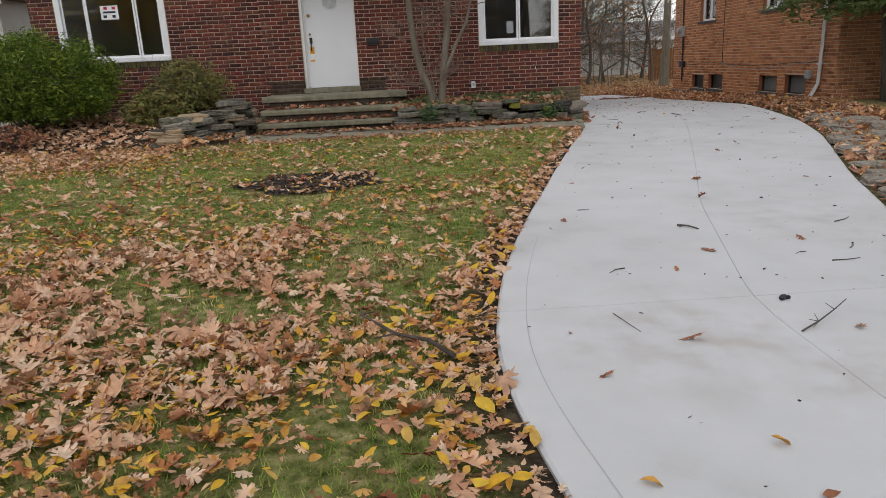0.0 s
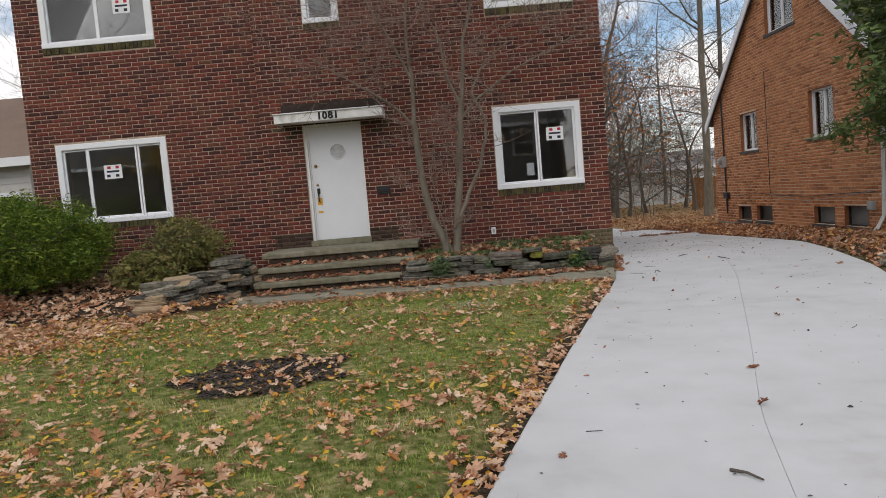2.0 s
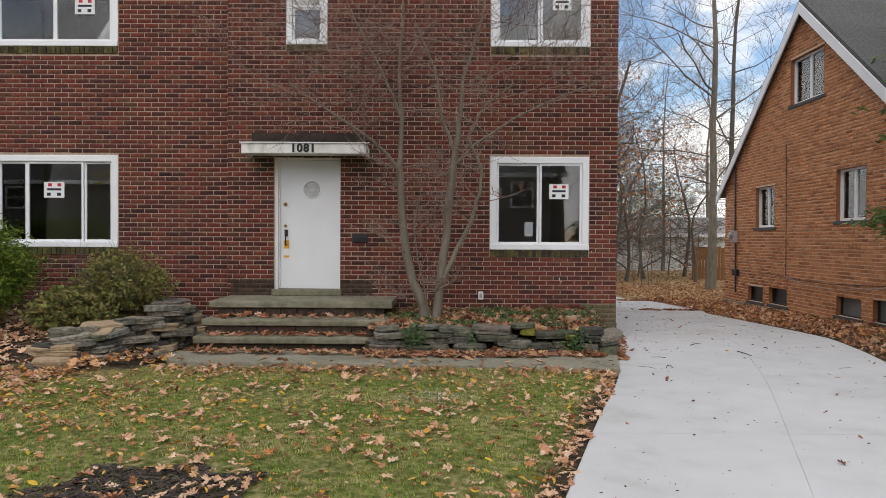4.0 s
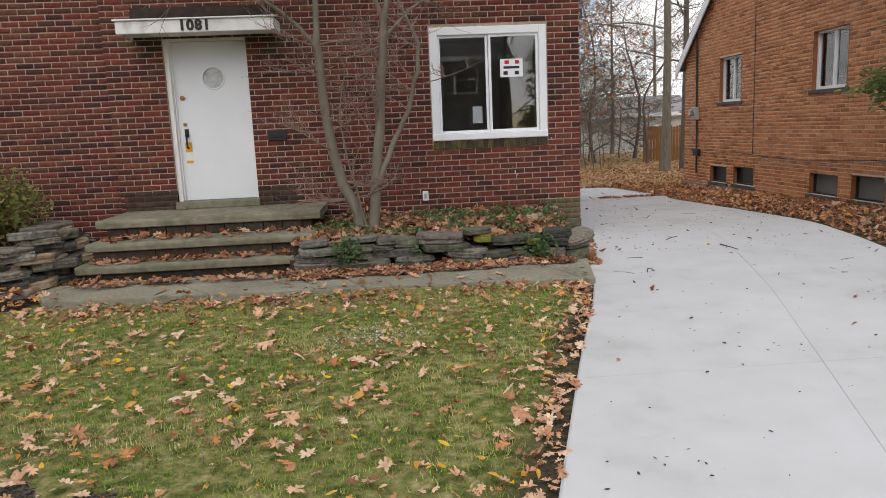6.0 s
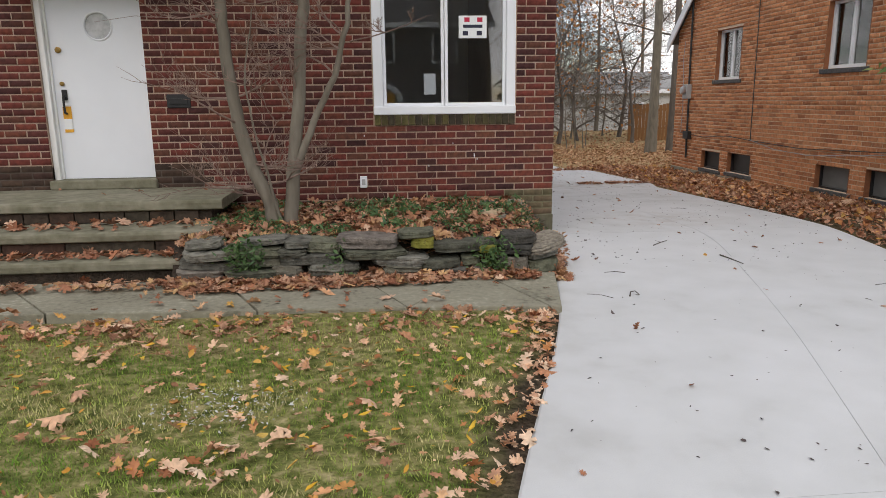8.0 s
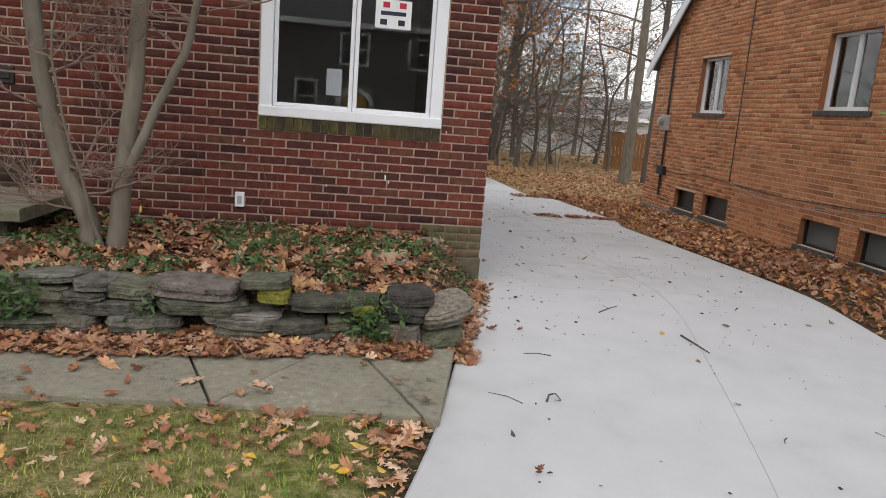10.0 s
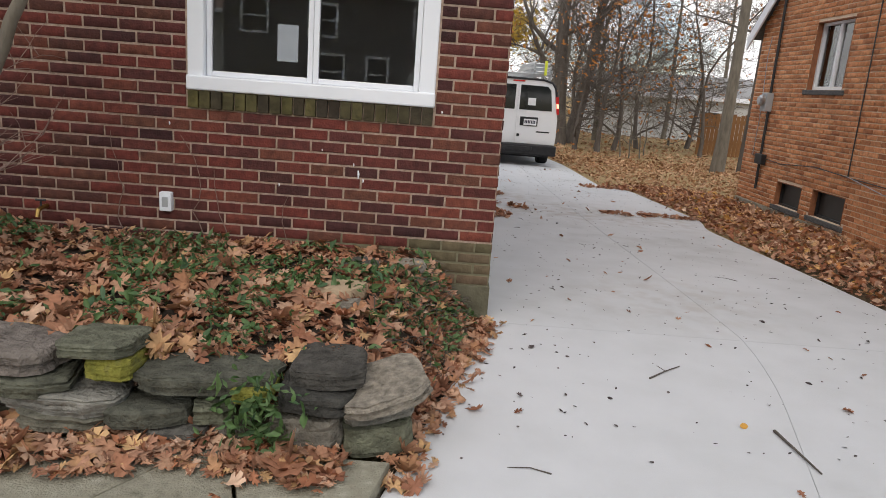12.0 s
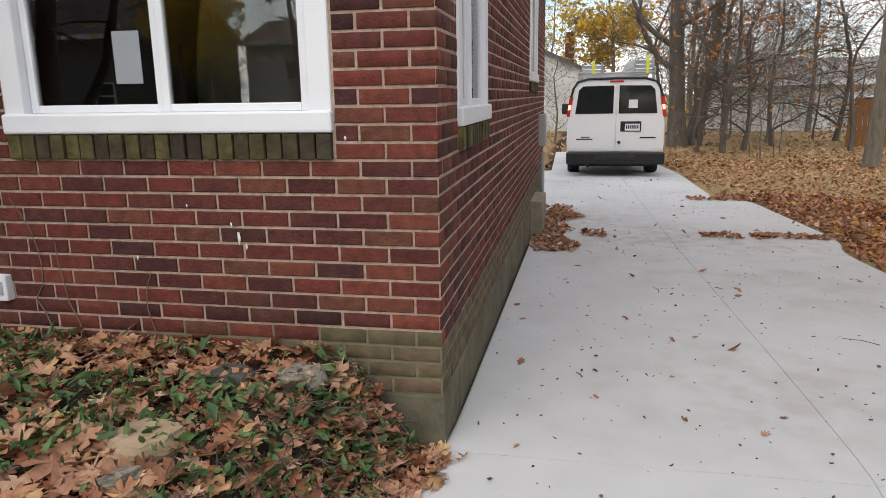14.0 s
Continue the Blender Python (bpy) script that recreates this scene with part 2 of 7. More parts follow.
m_metal = material("brushed_aluminium", [(0.42, 0.43, 0.44), (0.56, 0.57, 0.58)], scale=9, rough=0.35, bump=0.05, metal=0.9)
m_grey_box = material("grey_meter_enamel", [(0.33, 0.34, 0.35), (0.42, 0.43, 0.43)], scale=9, rough=0.55, bump=0.05)
m_brass = material("worn_brass", [(0.28, 0.17, 0.05), (0.45, 0.30, 0.10)], scale=20, rough=0.35, metal=0.9, bump=0.05)
m_paper = material("white_paper", [(0.72, 0.74, 0.75), (0.80, 0.81, 0.82)], scale=5, rough=0.7, bump=0.02)
m_ink = material("dark_ink", [(0.02, 0.022, 0.05), (0.035, 0.035, 0.06)], scale=9, rough=0.6, bump=0)
m_red_ink = material("red_ink", [(0.45, 0.02, 0.06), (0.5, 0.03, 0.07)], scale=9, rough=0.6, bump=0)
m_tag = material("orange_tag_card", [(0.65, 0.32, 0.03), (0.75, 0.40, 0.05)], scale=9, rough=0.6, bump=0)
m_shingle = material("asphalt_shingles", [(0.05, 0.05, 0.052), (0.10, 0.10, 0.10), (0.14, 0.135, 0.13)], scale=25, rough=0.95, bump=0.5, blotch=0.3)
m_brown_shingle = material("brown_shingles", [(0.16, 0.11, 0.085), (0.24, 0.18, 0.14)], scale=25, rough=0.95, bump=0.5)
m_siding = material("white_siding", [(0.52, 0.52, 0.50), (0.62, 0.62, 0.60)], scale=4, rough=0.6, bump=0.05)
m_grey_siding = material("dark_grey_siding", [(0.10, 0.098, 0.098), (0.14, 0.135, 0.135)], scale=4, rough=0.7, bump=0.05)
m_wood = material("stained_wood_boards", [(0.13, 0.06, 0.022), (0.21, 0.10, 0.036), (0.27, 0.135, 0.05)], scale=5, rough=0.8, bump=0.2, stretch=(6, 6, 0.5))
m_bark = material("grey_bark", [(0.085, 0.075, 0.058), (0.165, 0.145, 0.115), (0.235, 0.21, 0.17)], scale=16, rough=0.95, bump=0.6, stretch=(1, 1, 0.25))
m_dark_bark = material("dark_bark", [(0.05, 0.042, 0.036), (0.10, 0.085, 0.072), (0.15, 0.13, 0.11)], scale=16, rough=0.95, bump=0.7, stretch=(1, 1, 0.25))
m_twig = material("reddish_twigs", [(0.13, 0.085, 0.07), (0.21, 0.145, 0.12), (0.28, 0.20, 0.165)], scale=20, rough=0.9, bump=0.2)
m_wood_bark = material("grey_woodland_bark", [(0.065, 0.055, 0.047), (0.115, 0.098, 0.083), (0.18, 0.155, 0.13)], scale=12, rough=0.95, bump=0.7, stretch=(1, 1, 0.25))
m_green_mortar = material("algae_mortar", [(0.15, 0.14, 0.085), (0.22, 0.20, 0.13)], scale=20, rough=0.95, bump=0.3)
m_dark_mortar = material("dark_brown_mortar", [(0.07, 0.055, 0.045), (0.13, 0.105, 0.085)], scale=20, rough=0.95, bump=0.3)
m_tar = material("dark_damp_render", [(0.022, 0.017, 0.014), (0.04, 0.03, 0.024), (0.06, 0.046, 0.037)], scale=14, rough=0.95, bump=0.4, blotch=0.4)
m_soil = material("dark_soil", [(0.022, 0.017, 0.013), (0.05, 0.038, 0.028), (0.085, 0.062, 0.045)], scale=25, rough=1.0, bump=1.0, bump_scale=60)
m_mulch = material("black_mulch_chips", [(0.045, 0.035, 0.036), (0.08, 0.062, 0.06), (0.14, 0.11, 0.105)], scale=20, rough=0.95, bump=0.3, random_src="island", blotch=0.3)
LEAF_COLORS = [(0.30, 0.11, 0.05), (0.66, 0.37, 0.20), (0.80, 0.55, 0.36), (0.24, 0.08, 0.035), (0.64, 0.28, 0.10), (0.84, 0.62, 0.45), (0.48, 0.19, 0.075), (0.70, 0.40, 0.10), (0.72, 0.44, 0.24), (0.34, 0.15, 0.075)]
m_leaf = material("fallen_leaves", LEAF_COLORS, scale=30, rough=0.75, bump=0.2, random_src="island", blotch=0.35, leafy=0.12)
m_pale_leaf = material("pale_dry_leaves", [(0.82, 0.56, 0.38), (0.70, 0.40, 0.24), (0.86, 0.65, 0.47), (0.50, 0.23, 0.12), (0.78, 0.48, 0.30)], scale=30, rough=0.75, bump=0.2, random_src="island", blotch=0.35, leafy=0.12)
YELLOW_LEAVES = [(0.70, 0.40, 0.03), (0.74, 0.50, 0.06), (0.58, 0.26, 0.04), (0.66, 0.46, 0.12), (0.62, 0.30, 0.06)]
m_yellow_leaf = material("fallen_yellow_leaves", YELLOW_LEAVES, scale=30, rough=0.75, bump=0.2, random_src="island", blotch=0.25, leafy=0.15)
m_brown_leaf = material("dry_brown_leaves", [(0.30, 0.13, 0.075), (0.46, 0.24, 0.15), (0.58, 0.33, 0.20), (0.19, 0.075, 0.042), (0.46, 0.19, 0.095), (0.34, 0.17, 0.105), (0.66, 0.44, 0.31)], scale=30, rough=0.8, bump=0.2, random_src="island", blotch=0.35, leafy=0.1)
m_back_leaf = material("bleached_oak_leaves", [(0.36, 0.18, 0.09), (0.52, 0.31, 0.17), (0.64, 0.42, 0.25), (0.24, 0.11, 0.055), (0.47, 0.25, 0.12)], scale=30, rough=0.8, bump=0.2, random_src="island", blotch=0.3, leafy=0.1)
m_litter = material("torn_leaf_bits", [(0.20, 0.09, 0.045), (0.34, 0.18, 0.09), (0.46, 0.27, 0.15), (0.62, 0.44, 0.28), (0.52, 0.36, 0.09)], scale=30, rough=0.85, bump=0.2, random_src="island", blotch=0.3)
m_bed_leaf = material("russet_oak_leaves", [(0.44, 0.22, 0.125), (0.62, 0.41, 0.28), (0.30, 0.12, 0.065), (0.64, 0.41, 0.20), (0.38, 0.17, 0.095), (0.54, 0.32, 0.20), (0.24, 0.10, 0.055)], scale=30, rough=0.75, bump=0.2, random_src="island", blotch=0.35, leafy=0.12)
m_ash = material("pale_ash_bits", [(0.42, 0.42, 0.40), (0.60, 0.60, 0.57)], scale=20, rough=0.95, bump=0.1, random_src="island", blotch=0.2)
m_green = material("ivy_leaves", [(0.05, 0.10, 0.035), (0.085, 0.16, 0.05), (0.13, 0.20, 0.075), (0.06, 0.12, 0.055)], scale=30, rough=0.5, bump=0.1, random_src="island", blotch=0.3, leafy=0.15)
m_yew = material("yew_needles", [(0.06, 0.12, 0.014), (0.14, 0.23, 0.025), (0.30, 0.38, 0.05), (0.05, 0.10, 0.012), (0.10, 0.17, 0.02)], scale=30, rough=0.6, bump=0.1, random_src="island", blotch=0.3, leafy=0.2)
m_shrub = material("sparse_shrub_leaves", [(0.15, 0.18, 0.05), (0.27, 0.28, 0.08), (0.28, 0.19, 0.08), (0.18, 0.24, 0.07)], scale=30, rough=0.7, bump=0.1, random_src="island", blotch=0.3, leafy=0.2)
m_conifer = material("conifer_sprays", [(0.07, 0.12, 0.04), (0.12, 0.19, 0.06), (0.18, 0.25, 0.085), (0.23, 0.25, 0.09)], scale=30, rough=0.7, bump=0.1, random_src="island", blotch=0.3, leafy=0.2)
m_grass = material("grass_blades", [(0.10, 0.22, 0.022), (0.205, 0.345, 0.042), (0.35, 0.45, 0.085), (0.54, 0.53, 0.18), (0.74, 0.63, 0.36)], scale=9, rough=0.7, bump=0, random_src="island", blotch=0.5, leafy=0.25, patch=0.62, blotch_scale=1.6)
m_orange_leaf = material("orange_tree_leaves", [(0.42, 0.16, 0.04), (0.50, 0.22, 0.06), (0.34, 0.12, 0.04)], scale=30, rough=0.75, bump=0, random_src="island", blotch=0.2, leafy=0.25)
m_gold_leaf = material("golden_tree_leaves", [(0.62, 0.42, 0.05), (0.70, 0.52, 0.10), (0.52, 0.33, 0.04)], scale=30, rough=0.75, bump=0, random_src="island", blotch=0.2, leafy=0.3)
m_van = material("white_van_paint", [(0.78, 0.79, 0.80), (0.82, 0.83, 0.84)], scale=2, rough=0.25, bump=0.0, spec=0.5)
m_tyre = material("tyre_rubber", [(0.012, 0.012, 0.012), (0.025, 0.025, 0.025)], scale=20, rough=0.9, bump=0.2)
m_red_lens = material("red_lens", [(0.45, 0.02, 0.02), (0.55, 0.03, 0.03)], scale=9, rough=0.2, bump=0, spec=0.5)
m_strap = material("yellow_strap", [(0.65, 0.70, 0.05), (0.75, 0.80, 0.08)], scale=9, rough=0.6, bump=0.1)


def lamp_material(name, color, strength):
    m = bpy.data.materials.new(name)
    m.use_nodes = True
    b = m.node_tree.nodes["Principled BSDF"]
    b.inputs["Base Color"].default_value = (*color, 1)
    b.inputs["Emission Color"].default_value, b.inputs["Emission Strength"].default_value = (*color, 1), strength
    return m


m_brake = lamp_material("lit_brake_lamp", (1.0, 0.25, 0.15), 2.5)


def ground_material():
    """Lawn in front, leaf-strewn lawn behind, bare soil along the drive and the house."""
    m = bpy.data.materials.new("ground")
    m.use_nodes = True
    n, l = m.node_tree.nodes, m.node_tree.links
    b = n["Principled BSDF"]
    b.inputs["Roughness"].default_value, b.inputs["Specular IOR Level"].default_value = 1.0, 0.1
    co = n.new("ShaderNodeTexCoord")

    def noise_tex(scale, detail=5.0):
        t = n.new("ShaderNodeTexNoise")
        t.inputs["Scale"].default_value, t.inputs["Detail"].default_value = scale, detail
        l.new(co.outputs["Object"], t.inputs["Vector"])
        return t.outputs["Fac"]

    def ramp(fac, stops):
        r = n.new("ShaderNodeValToRGB")
        while len(r.color_ramp.elements) < len(stops):
            r.color_ramp.elements.new(0.5)
        for e, (p, c) in zip(r.color_ramp.elements, stops):
            e.position, e.color = p, (*c, 1)
        l.new(fac, r.inputs["Fac"])
        return r.outputs["Color"]

    def mix(fac, a, c):
        x = n.new("ShaderNodeMix")
        x.data_type = "RGBA"
        l.new(fac, x.inputs["Factor"])
        l.new(a, x.inputs["A"])
        l.new(c, x.inputs["B"])
        return x.outputs["Result"]

    grass = ramp(noise_tex(16, 8), [(0.30, (0.06, 0.075, 0.02)), (0.46, (0.15, 0.165, 0.05)), (0.58, (0.25, 0.235, 0.095)), (0.72, (0.40, 0.34, 0.18))])
    straw = ramp(noise_tex(40), [(0.3, (0.19, 0.13, 0.065)), (0.5, (0.34, 0.245, 0.125)), (0.7, (0.48, 0.37, 0.21))])
    soil = ramp(noise_tex(30), [(0.3, (0.025, 0.02, 0.015)), (0.5, (0.06, 0.045, 0.032)), (0.7, (0.11, 0.085, 0.06))])
    attr = n.new("ShaderNodeAttribute")
    attr.attribute_name = "cover"
    sep = n.new("ShaderNodeSeparateColor")
    l.new(attr.outputs["Color"], sep.inputs["Color"])
    c = mix(sep.outputs["Red"], grass, straw)
    c = mix(sep.outputs["Green"], c, soil)
    l.new(c, b.inputs["Base Color"])
    bp = n.new("ShaderNodeBump")
    bp.inputs["Strength"].default_value, bp.inputs["Distance"].default_value = 0.9, 0.03
    l.new(noise_tex(55), bp.inputs["Height"])
    l.new(bp.outputs["Normal"], b.inputs["Normal"])
    return m


m_ground = ground_material()


# ---------------------------------------------------------------- mesh tools
class Shape:
    """Gathers vertices and faces of one mesh."""

    def __init__(self):
        self.v, self.f = [], []

    def add(self, verts, faces):
        k = len(self.v)
        self.v.extend(tuple(p) for p in verts)
        self.f.extend(tuple(i + k for i in f) for f in faces)
        return self

    def box(self, x0, x1, y0, y1, z0, z1, b=0.0):
        b = min(b, 0.49 * min(x1 - x0, y1 - y0, z1 - z0))
        if b <= 0:
            v = [(x, y, z) for x in (x0, x1) for y in (y0, y1) for z in (z0, z1)]
            return self.add(v, [(0, 1, 3, 2), (4, 6, 7, 5), (0, 4, 5, 1), (2, 3, 7, 6), (0, 2, 6, 4), (1, 5, 7, 3)])
        bm = bmesh.new()
        bmesh.ops.create_cube(bm, size=1.0)
        for q in bm.verts:
            q.co = ((x0 + x1) / 2 + q.co.x * (x1 - x0), (y0 + y1) / 2 + q.co.y * (y1 - y0), (z0 + z1) / 2 + q.co.z * (z1 - z0))
        bmesh.ops.bevel(bm, geom=bm.edges[:], offset=b, segments=2, profile=0.5, affect="EDGES")
        return self.bm(bm)

    def bm(self, bm):
        bm.verts.index_update()
        self.add([q.co.copy() for q in bm.verts], [[q.index for q in f.verts] for f in bm.faces])
        bm.free()
        return self

    def loft(self, rings, caps=True, closed=True):
        k, m = len(self.v), len(rings[0])
        for r in rings:
            self.v.extend(tuple(p) for p in r)
        for i in range(len(rings) - 1):
            for j in range(m if closed else m - 1):
                a, b2 = k + i * m + j, k + i * m + (j + 1) % m
                self.f.append((a, b2, b2 + m, a + m))
        if caps:
            self.f.append(tuple(range(k + m - 1, k - 1, -1)))
            e = k + (len(rings) - 1) * m
            self.f.append(tuple(range(e, e + m)))
        return self

    def tube(self, pts, radii, sides=8, caps=True):
        pts = [Vector(p) for p in pts]
        if not hasattr(radii, "__len__"):
            radii = [radii] * len(pts)
        rings = []
        side = None
        for i, p in enumerate(pts):
            d = (pts[min(i + 1, len(pts) - 1)] - pts[max(i - 1, 0)]).normalized()
            if side is None:
                side = d.cross(Vector((0, 0, 1)) if abs(d.z) < 0.9 else Vector((1, 0, 0))).normalized()
            side = (side - d * side.dot(d)).normalized()
            up = d.cross(side)
            rings.append([p + (side * math.cos(a) + up * math.sin(a)) * radii[i] for a in (2 * math.pi * j / sides for j in range(sides))])
        return self.loft(rings, caps)

    def prism(self, outline, axis, a0, a1):
        """A flat outline pushed along one axis; outline in the two other axes, in x, y, z order."""
        def put(p, a):
            q = list(p)
            q.insert("xyz".index(axis), a)
            return q
        return self.loft([[put(p, a0) for p in outline], [put(p, a1) for p in outline]])

    def mesh(self, name, mat, smooth=False):
        me = bpy.data.meshes.new(name)
        me.from_pydata(self.v, [], self.f)
        me.materials.append(mat)
        bm = bmesh.new()
        bm.from_mesh(me)
        bmesh.ops.recalc_face_normals(bm, faces=bm.faces)
        bm.to_mesh(me)
        bm.free()
        if smooth:
            me.shade_smooth()
        return me

    def make(self, name, mat, parent=None, label="", smooth=False):
        ob = new(name, self.mesh(name, mat, smooth))
        if parent:
            ob.parent = parent
        return tagged(ob, label)


def raw(name, verts, faces, mat, parent=None, label="", smooth=False):
    """One mesh object out of arrays."""
    me = bpy.data.meshes.new(name)
    verts, faces = np.asarray(verts, dtype=np.float32), np.asarray(faces, dtype=np.int32)
    nf, k = faces.shape
    me.vertices.add(len(verts))
    me.vertices.foreach_set("co", verts.ravel())
    me.loops.add(nf * k)
    me.loops.foreach_set("vertex_index", faces.ravel())
    me.polygons.add(nf)
    me.polygons.foreach_set("loop_start", np.arange(0, nf * k, k, dtype=np.int32))
    me.update(calc_edges=True)
    me.materials.append(mat)
    if smooth:
        me.shade_smooth()
    ob = new(name, me)
    if parent:
        ob.parent = parent
    return tagged(ob, label)


def thing(name, label, category, group="", at=(0, 0, 0), kind=""):
    ob = new(name)
    ob.location = at
    ob.empty_display_size = 0.1
    return tagged(ob, label, category, group, kind)


rng = np.random.default_rng(7)

# ---------------------------------------------------------------- ground and drive
LEFT = [(-16, -3.3), (-12.5, -2.86), (-11.6, -2.84), (-11.3, -2.87), (-10.9, -2.93), (-10.45, -2.945), (-10.1, -2.91), (-9.45, -2.79), (-8.6, -2.565), (-7.75, -2.30), (-7.3, -2.15), (-6.26, -1.82), (-4.6, -1.27), (-3.4, -0.84), (-2.73, -0.63),
        (-1.83, -0.42), (-0.35, -0.04), (0.0, 0.02), (4.5, 0.04), (8.4, 0.02), (8.8, -2.2), (13.4, -2.2), (13.7, -0.1), (20, -0.2)]
MID = [(-16, -1.9), (-10.0, -1.72), (-9.0, -1.42), (-8.0, -1.12), (-6.3, -0.45), (-4.8, 0.12), (-3.3, 0.69), (-2.3, 1.02), (-0.8, 1.48), (-0.1, 1.61), (1.1, 1.59), (4.4, 1.5), (20, 1.3)]
RIGHT = [(-16, -1.0), (-12.5, -1.0), (-11.0, -0.95), (-10.0, -0.68), (-9.03, -0.28), (-8.1, 0.14), (-7.35, 0.46), (-6.42, 0.92), (-5.7, 1.28), (-4.76, 1.74), (-3.25, 2.34), (-1.3, 2.88), (-0.2, 3.1), (0.5, 3.14),
         (2.2, 3.1), (4.46, 3.0), (5.1, 3.2), (8.55, 3.05), (8.75, 2.62), (13.5, 2.68), (20, 2.3)]


def rounded(line):
    """The same line with eased corners."""
    ys = np.arange(-16, 20.01, 0.05)
    xs = np.interp(ys, [p[0] for p in line], [p[1] for p in line])
    soft = np.convolve(np.pad(xs, 9, mode="edge"), np.hanning(21)[1:-1] / np.hanning(21).sum(), mode="valid")
    return list(zip(ys.tolist(), soft.tolist()))


LEFT, MID, RIGHT = rounded(LEFT), rounded(MID), rounded(RIGHT)
TABLE_Y = [p[0] for p in LEFT]
TABLE = {id(line): [p[1] for p in line] for line in (LEFT, MID, RIGHT)}


def at_y(line, y):
    k = (min(max(y, -16.0), 19.99) + 16.0) / 0.05
    i = int(k)
    t = TABLE[id(line)]
    return t[i] + (t[min(i + 1, len(t) - 1)] - t[i]) * (k - i)


def drive_z(y):
    return -0.04 - 0.008 * max(0.0, -y - 4) - 0.026 * min(max(y, 0.0), 16.0)


def ground_z(x, y):
    """The height of the soil: flat lawn, sunk a little beside and under the drive, banked up beside the entry steps."""
    base = drive_z(y)
    gap = max(at_y(LEFT, y) - x, x - at_y(RIGHT, y))
    k = min(max((gap - 0.05) / 0.35, 0.0), 1.0)
    z = base - 0.02 + 0.045 * k
    if k > 0:
        z += 0.012 * noise.noise((x * 1.3, y * 1.3, 0)) * k
    if x > 3.2:
        z -= 0.03 * min((x - 3.2) / 1.5, 1.0) * min(max(y + 1, 0), 1)
    if -10.2 < x < -5.85 and -3.3 < y < 0.2:
        z += 0.30 * min(max((y + 3.1) / 1.6, 0), 1) * min((-5.85 - x) / 0.5, 1) * min((x + 10.2) / 0.6, 1)
    if -5.85 < x < -0.45 and -2.5 < y < 0.1:
        z = min(z, -0.075)
    if -0.5 < x < 9.0 and 0.05 < y < 7.8 and x < -0.02:
        z -= 0.15
    return z


def axis_steps(lo, hi, step, far):
    mid = list(np.arange(lo, hi + step / 2, step))
    out = [step * 2 ** i for i in range(1, 14)]
    return [v for v in (lo - np.cumsum(out))[::-1] if v > -far] + mid + [v for v in hi + np.cumsum(out) if v < far]


gx, gy = axis_steps(-10.6, 6.2, 0.16, 900), axis_steps(-14, 15, 0.16, 900)
gv = np.array([(x, y, ground_z(x, y)) for y in gy for x in gx])
nx = len(gx)
gi = np.arange(len(gv)).reshape(len(gy), nx)
gf = np.stack([gi[:-1, :-1], gi[:-1, 1:], gi[1:, 1:], gi[1:, :-1]], -1).reshape(-1, 4)
ground = raw("ground", gv, gf, m_ground, smooth=True)
tagged(ground, "autumn lawn with thin green grass, bare soil and fallen leaves", "ground", kind="structure")
cover = ground.data.attributes.new("cover", "FLOAT_COLOR", "POINT")
cols = np.zeros((len(gv), 4), dtype=np.float32)
for i, (x, y, z) in enumerate(gv):
    wob = 0.35 * noise.noise((x * 1.1, y * 1.1, 3.0))
    back = min(max((y + 0.5 + wob) / 1.5, 0), 1) if x > 1.5 or y > 1 else 0.0
    right = 1.0 if x > at_y(RIGHT, y) else 0.0
    gap_l = at_y(LEFT, y) - x
    soil_l = min(max(1 - (gap_l - 0.10 - 0.3 * max(wob, -0.2)) / 0.12, 0), 1) if gap_l > -0.3 else 0.0
    soil_r = min(max(1 - (x - at_y(RIGHT, y) - 0.8 - wob) / 0.4, 0), 1) if right and y < 3 else 0.0
    bank = 1.0 if (x < -5.7 and y > -3.0 + wob) else 0.0
    straw = max(back, right * (0.75 if y > -1 else 0.4), 0.25 + wob if y > -3.4 and x < 0 else 0)
    cols[i] = (min(max(straw, 0), 1), max(soil_l, soil_r * 0.8, bank, 0), 0, 1)
cover.data.foreach_set("color", cols.ravel())

# the drive: cast panels with sawn joints between them
drive = thing("road", "pale new concrete driveway with sawn joints and a few fallen leaves", "driveway", kind="structure")
CROSS = [-16, -9.95, -5.0, -0.06, 5.2, 8.62, 20]
for a, b in zip(CROSS[:-1], CROSS[1:]):
    for edge0, edge1, g0, g1 in ((LEFT, MID, 0.0, -0.0009), (MID, RIGHT, 0.0009, 0.0)):
        ys = sorted({a + 0.0012, b - 0.0012, *np.arange(math.ceil(a / 0.15) * 0.15, b - 0.1, 0.15)})
        ys = [y for y in ys if a + 0.001 < y < b - 0.001]
        sh = Shape()
        rings = []
        for y in ys:
            x0, x1, z = at_y(edge0, y) + g0, at_y(edge1, y) + g1, drive_z(y)
            c0, c1 = (0.012, 0.002) if edge0 is LEFT else (0.002, 0.012)
            rings.append([(x0, y, z - 0.14), (x1, y, z - 0.14), (x1, y, z - c1 * 0.6), (x1 - c1, y, z), (x0 + c0, y, z), (x0, y, z - c0 * 0.6)])
        sh.loft(rings).make("slab", m_concrete, drive)

edge_line = Shape()
edge_line.loft([[(at_y(LEFT, y) + 0.132, y, drive_z(y) + h), (at_y(LEFT, y) + 0.136, y, drive_z(y) + h)] for h in (0.0007,) for y in np.arange(-12.4, -8.7, 0.1)], caps=False, closed=False)
edge_line.make("tooled_edge", m_tooled, drive)

# ---------------------------------------------------------------- brickwork
BRICK_L, COURSE, JOINT = 0.2032, 0.0677, 0.0125


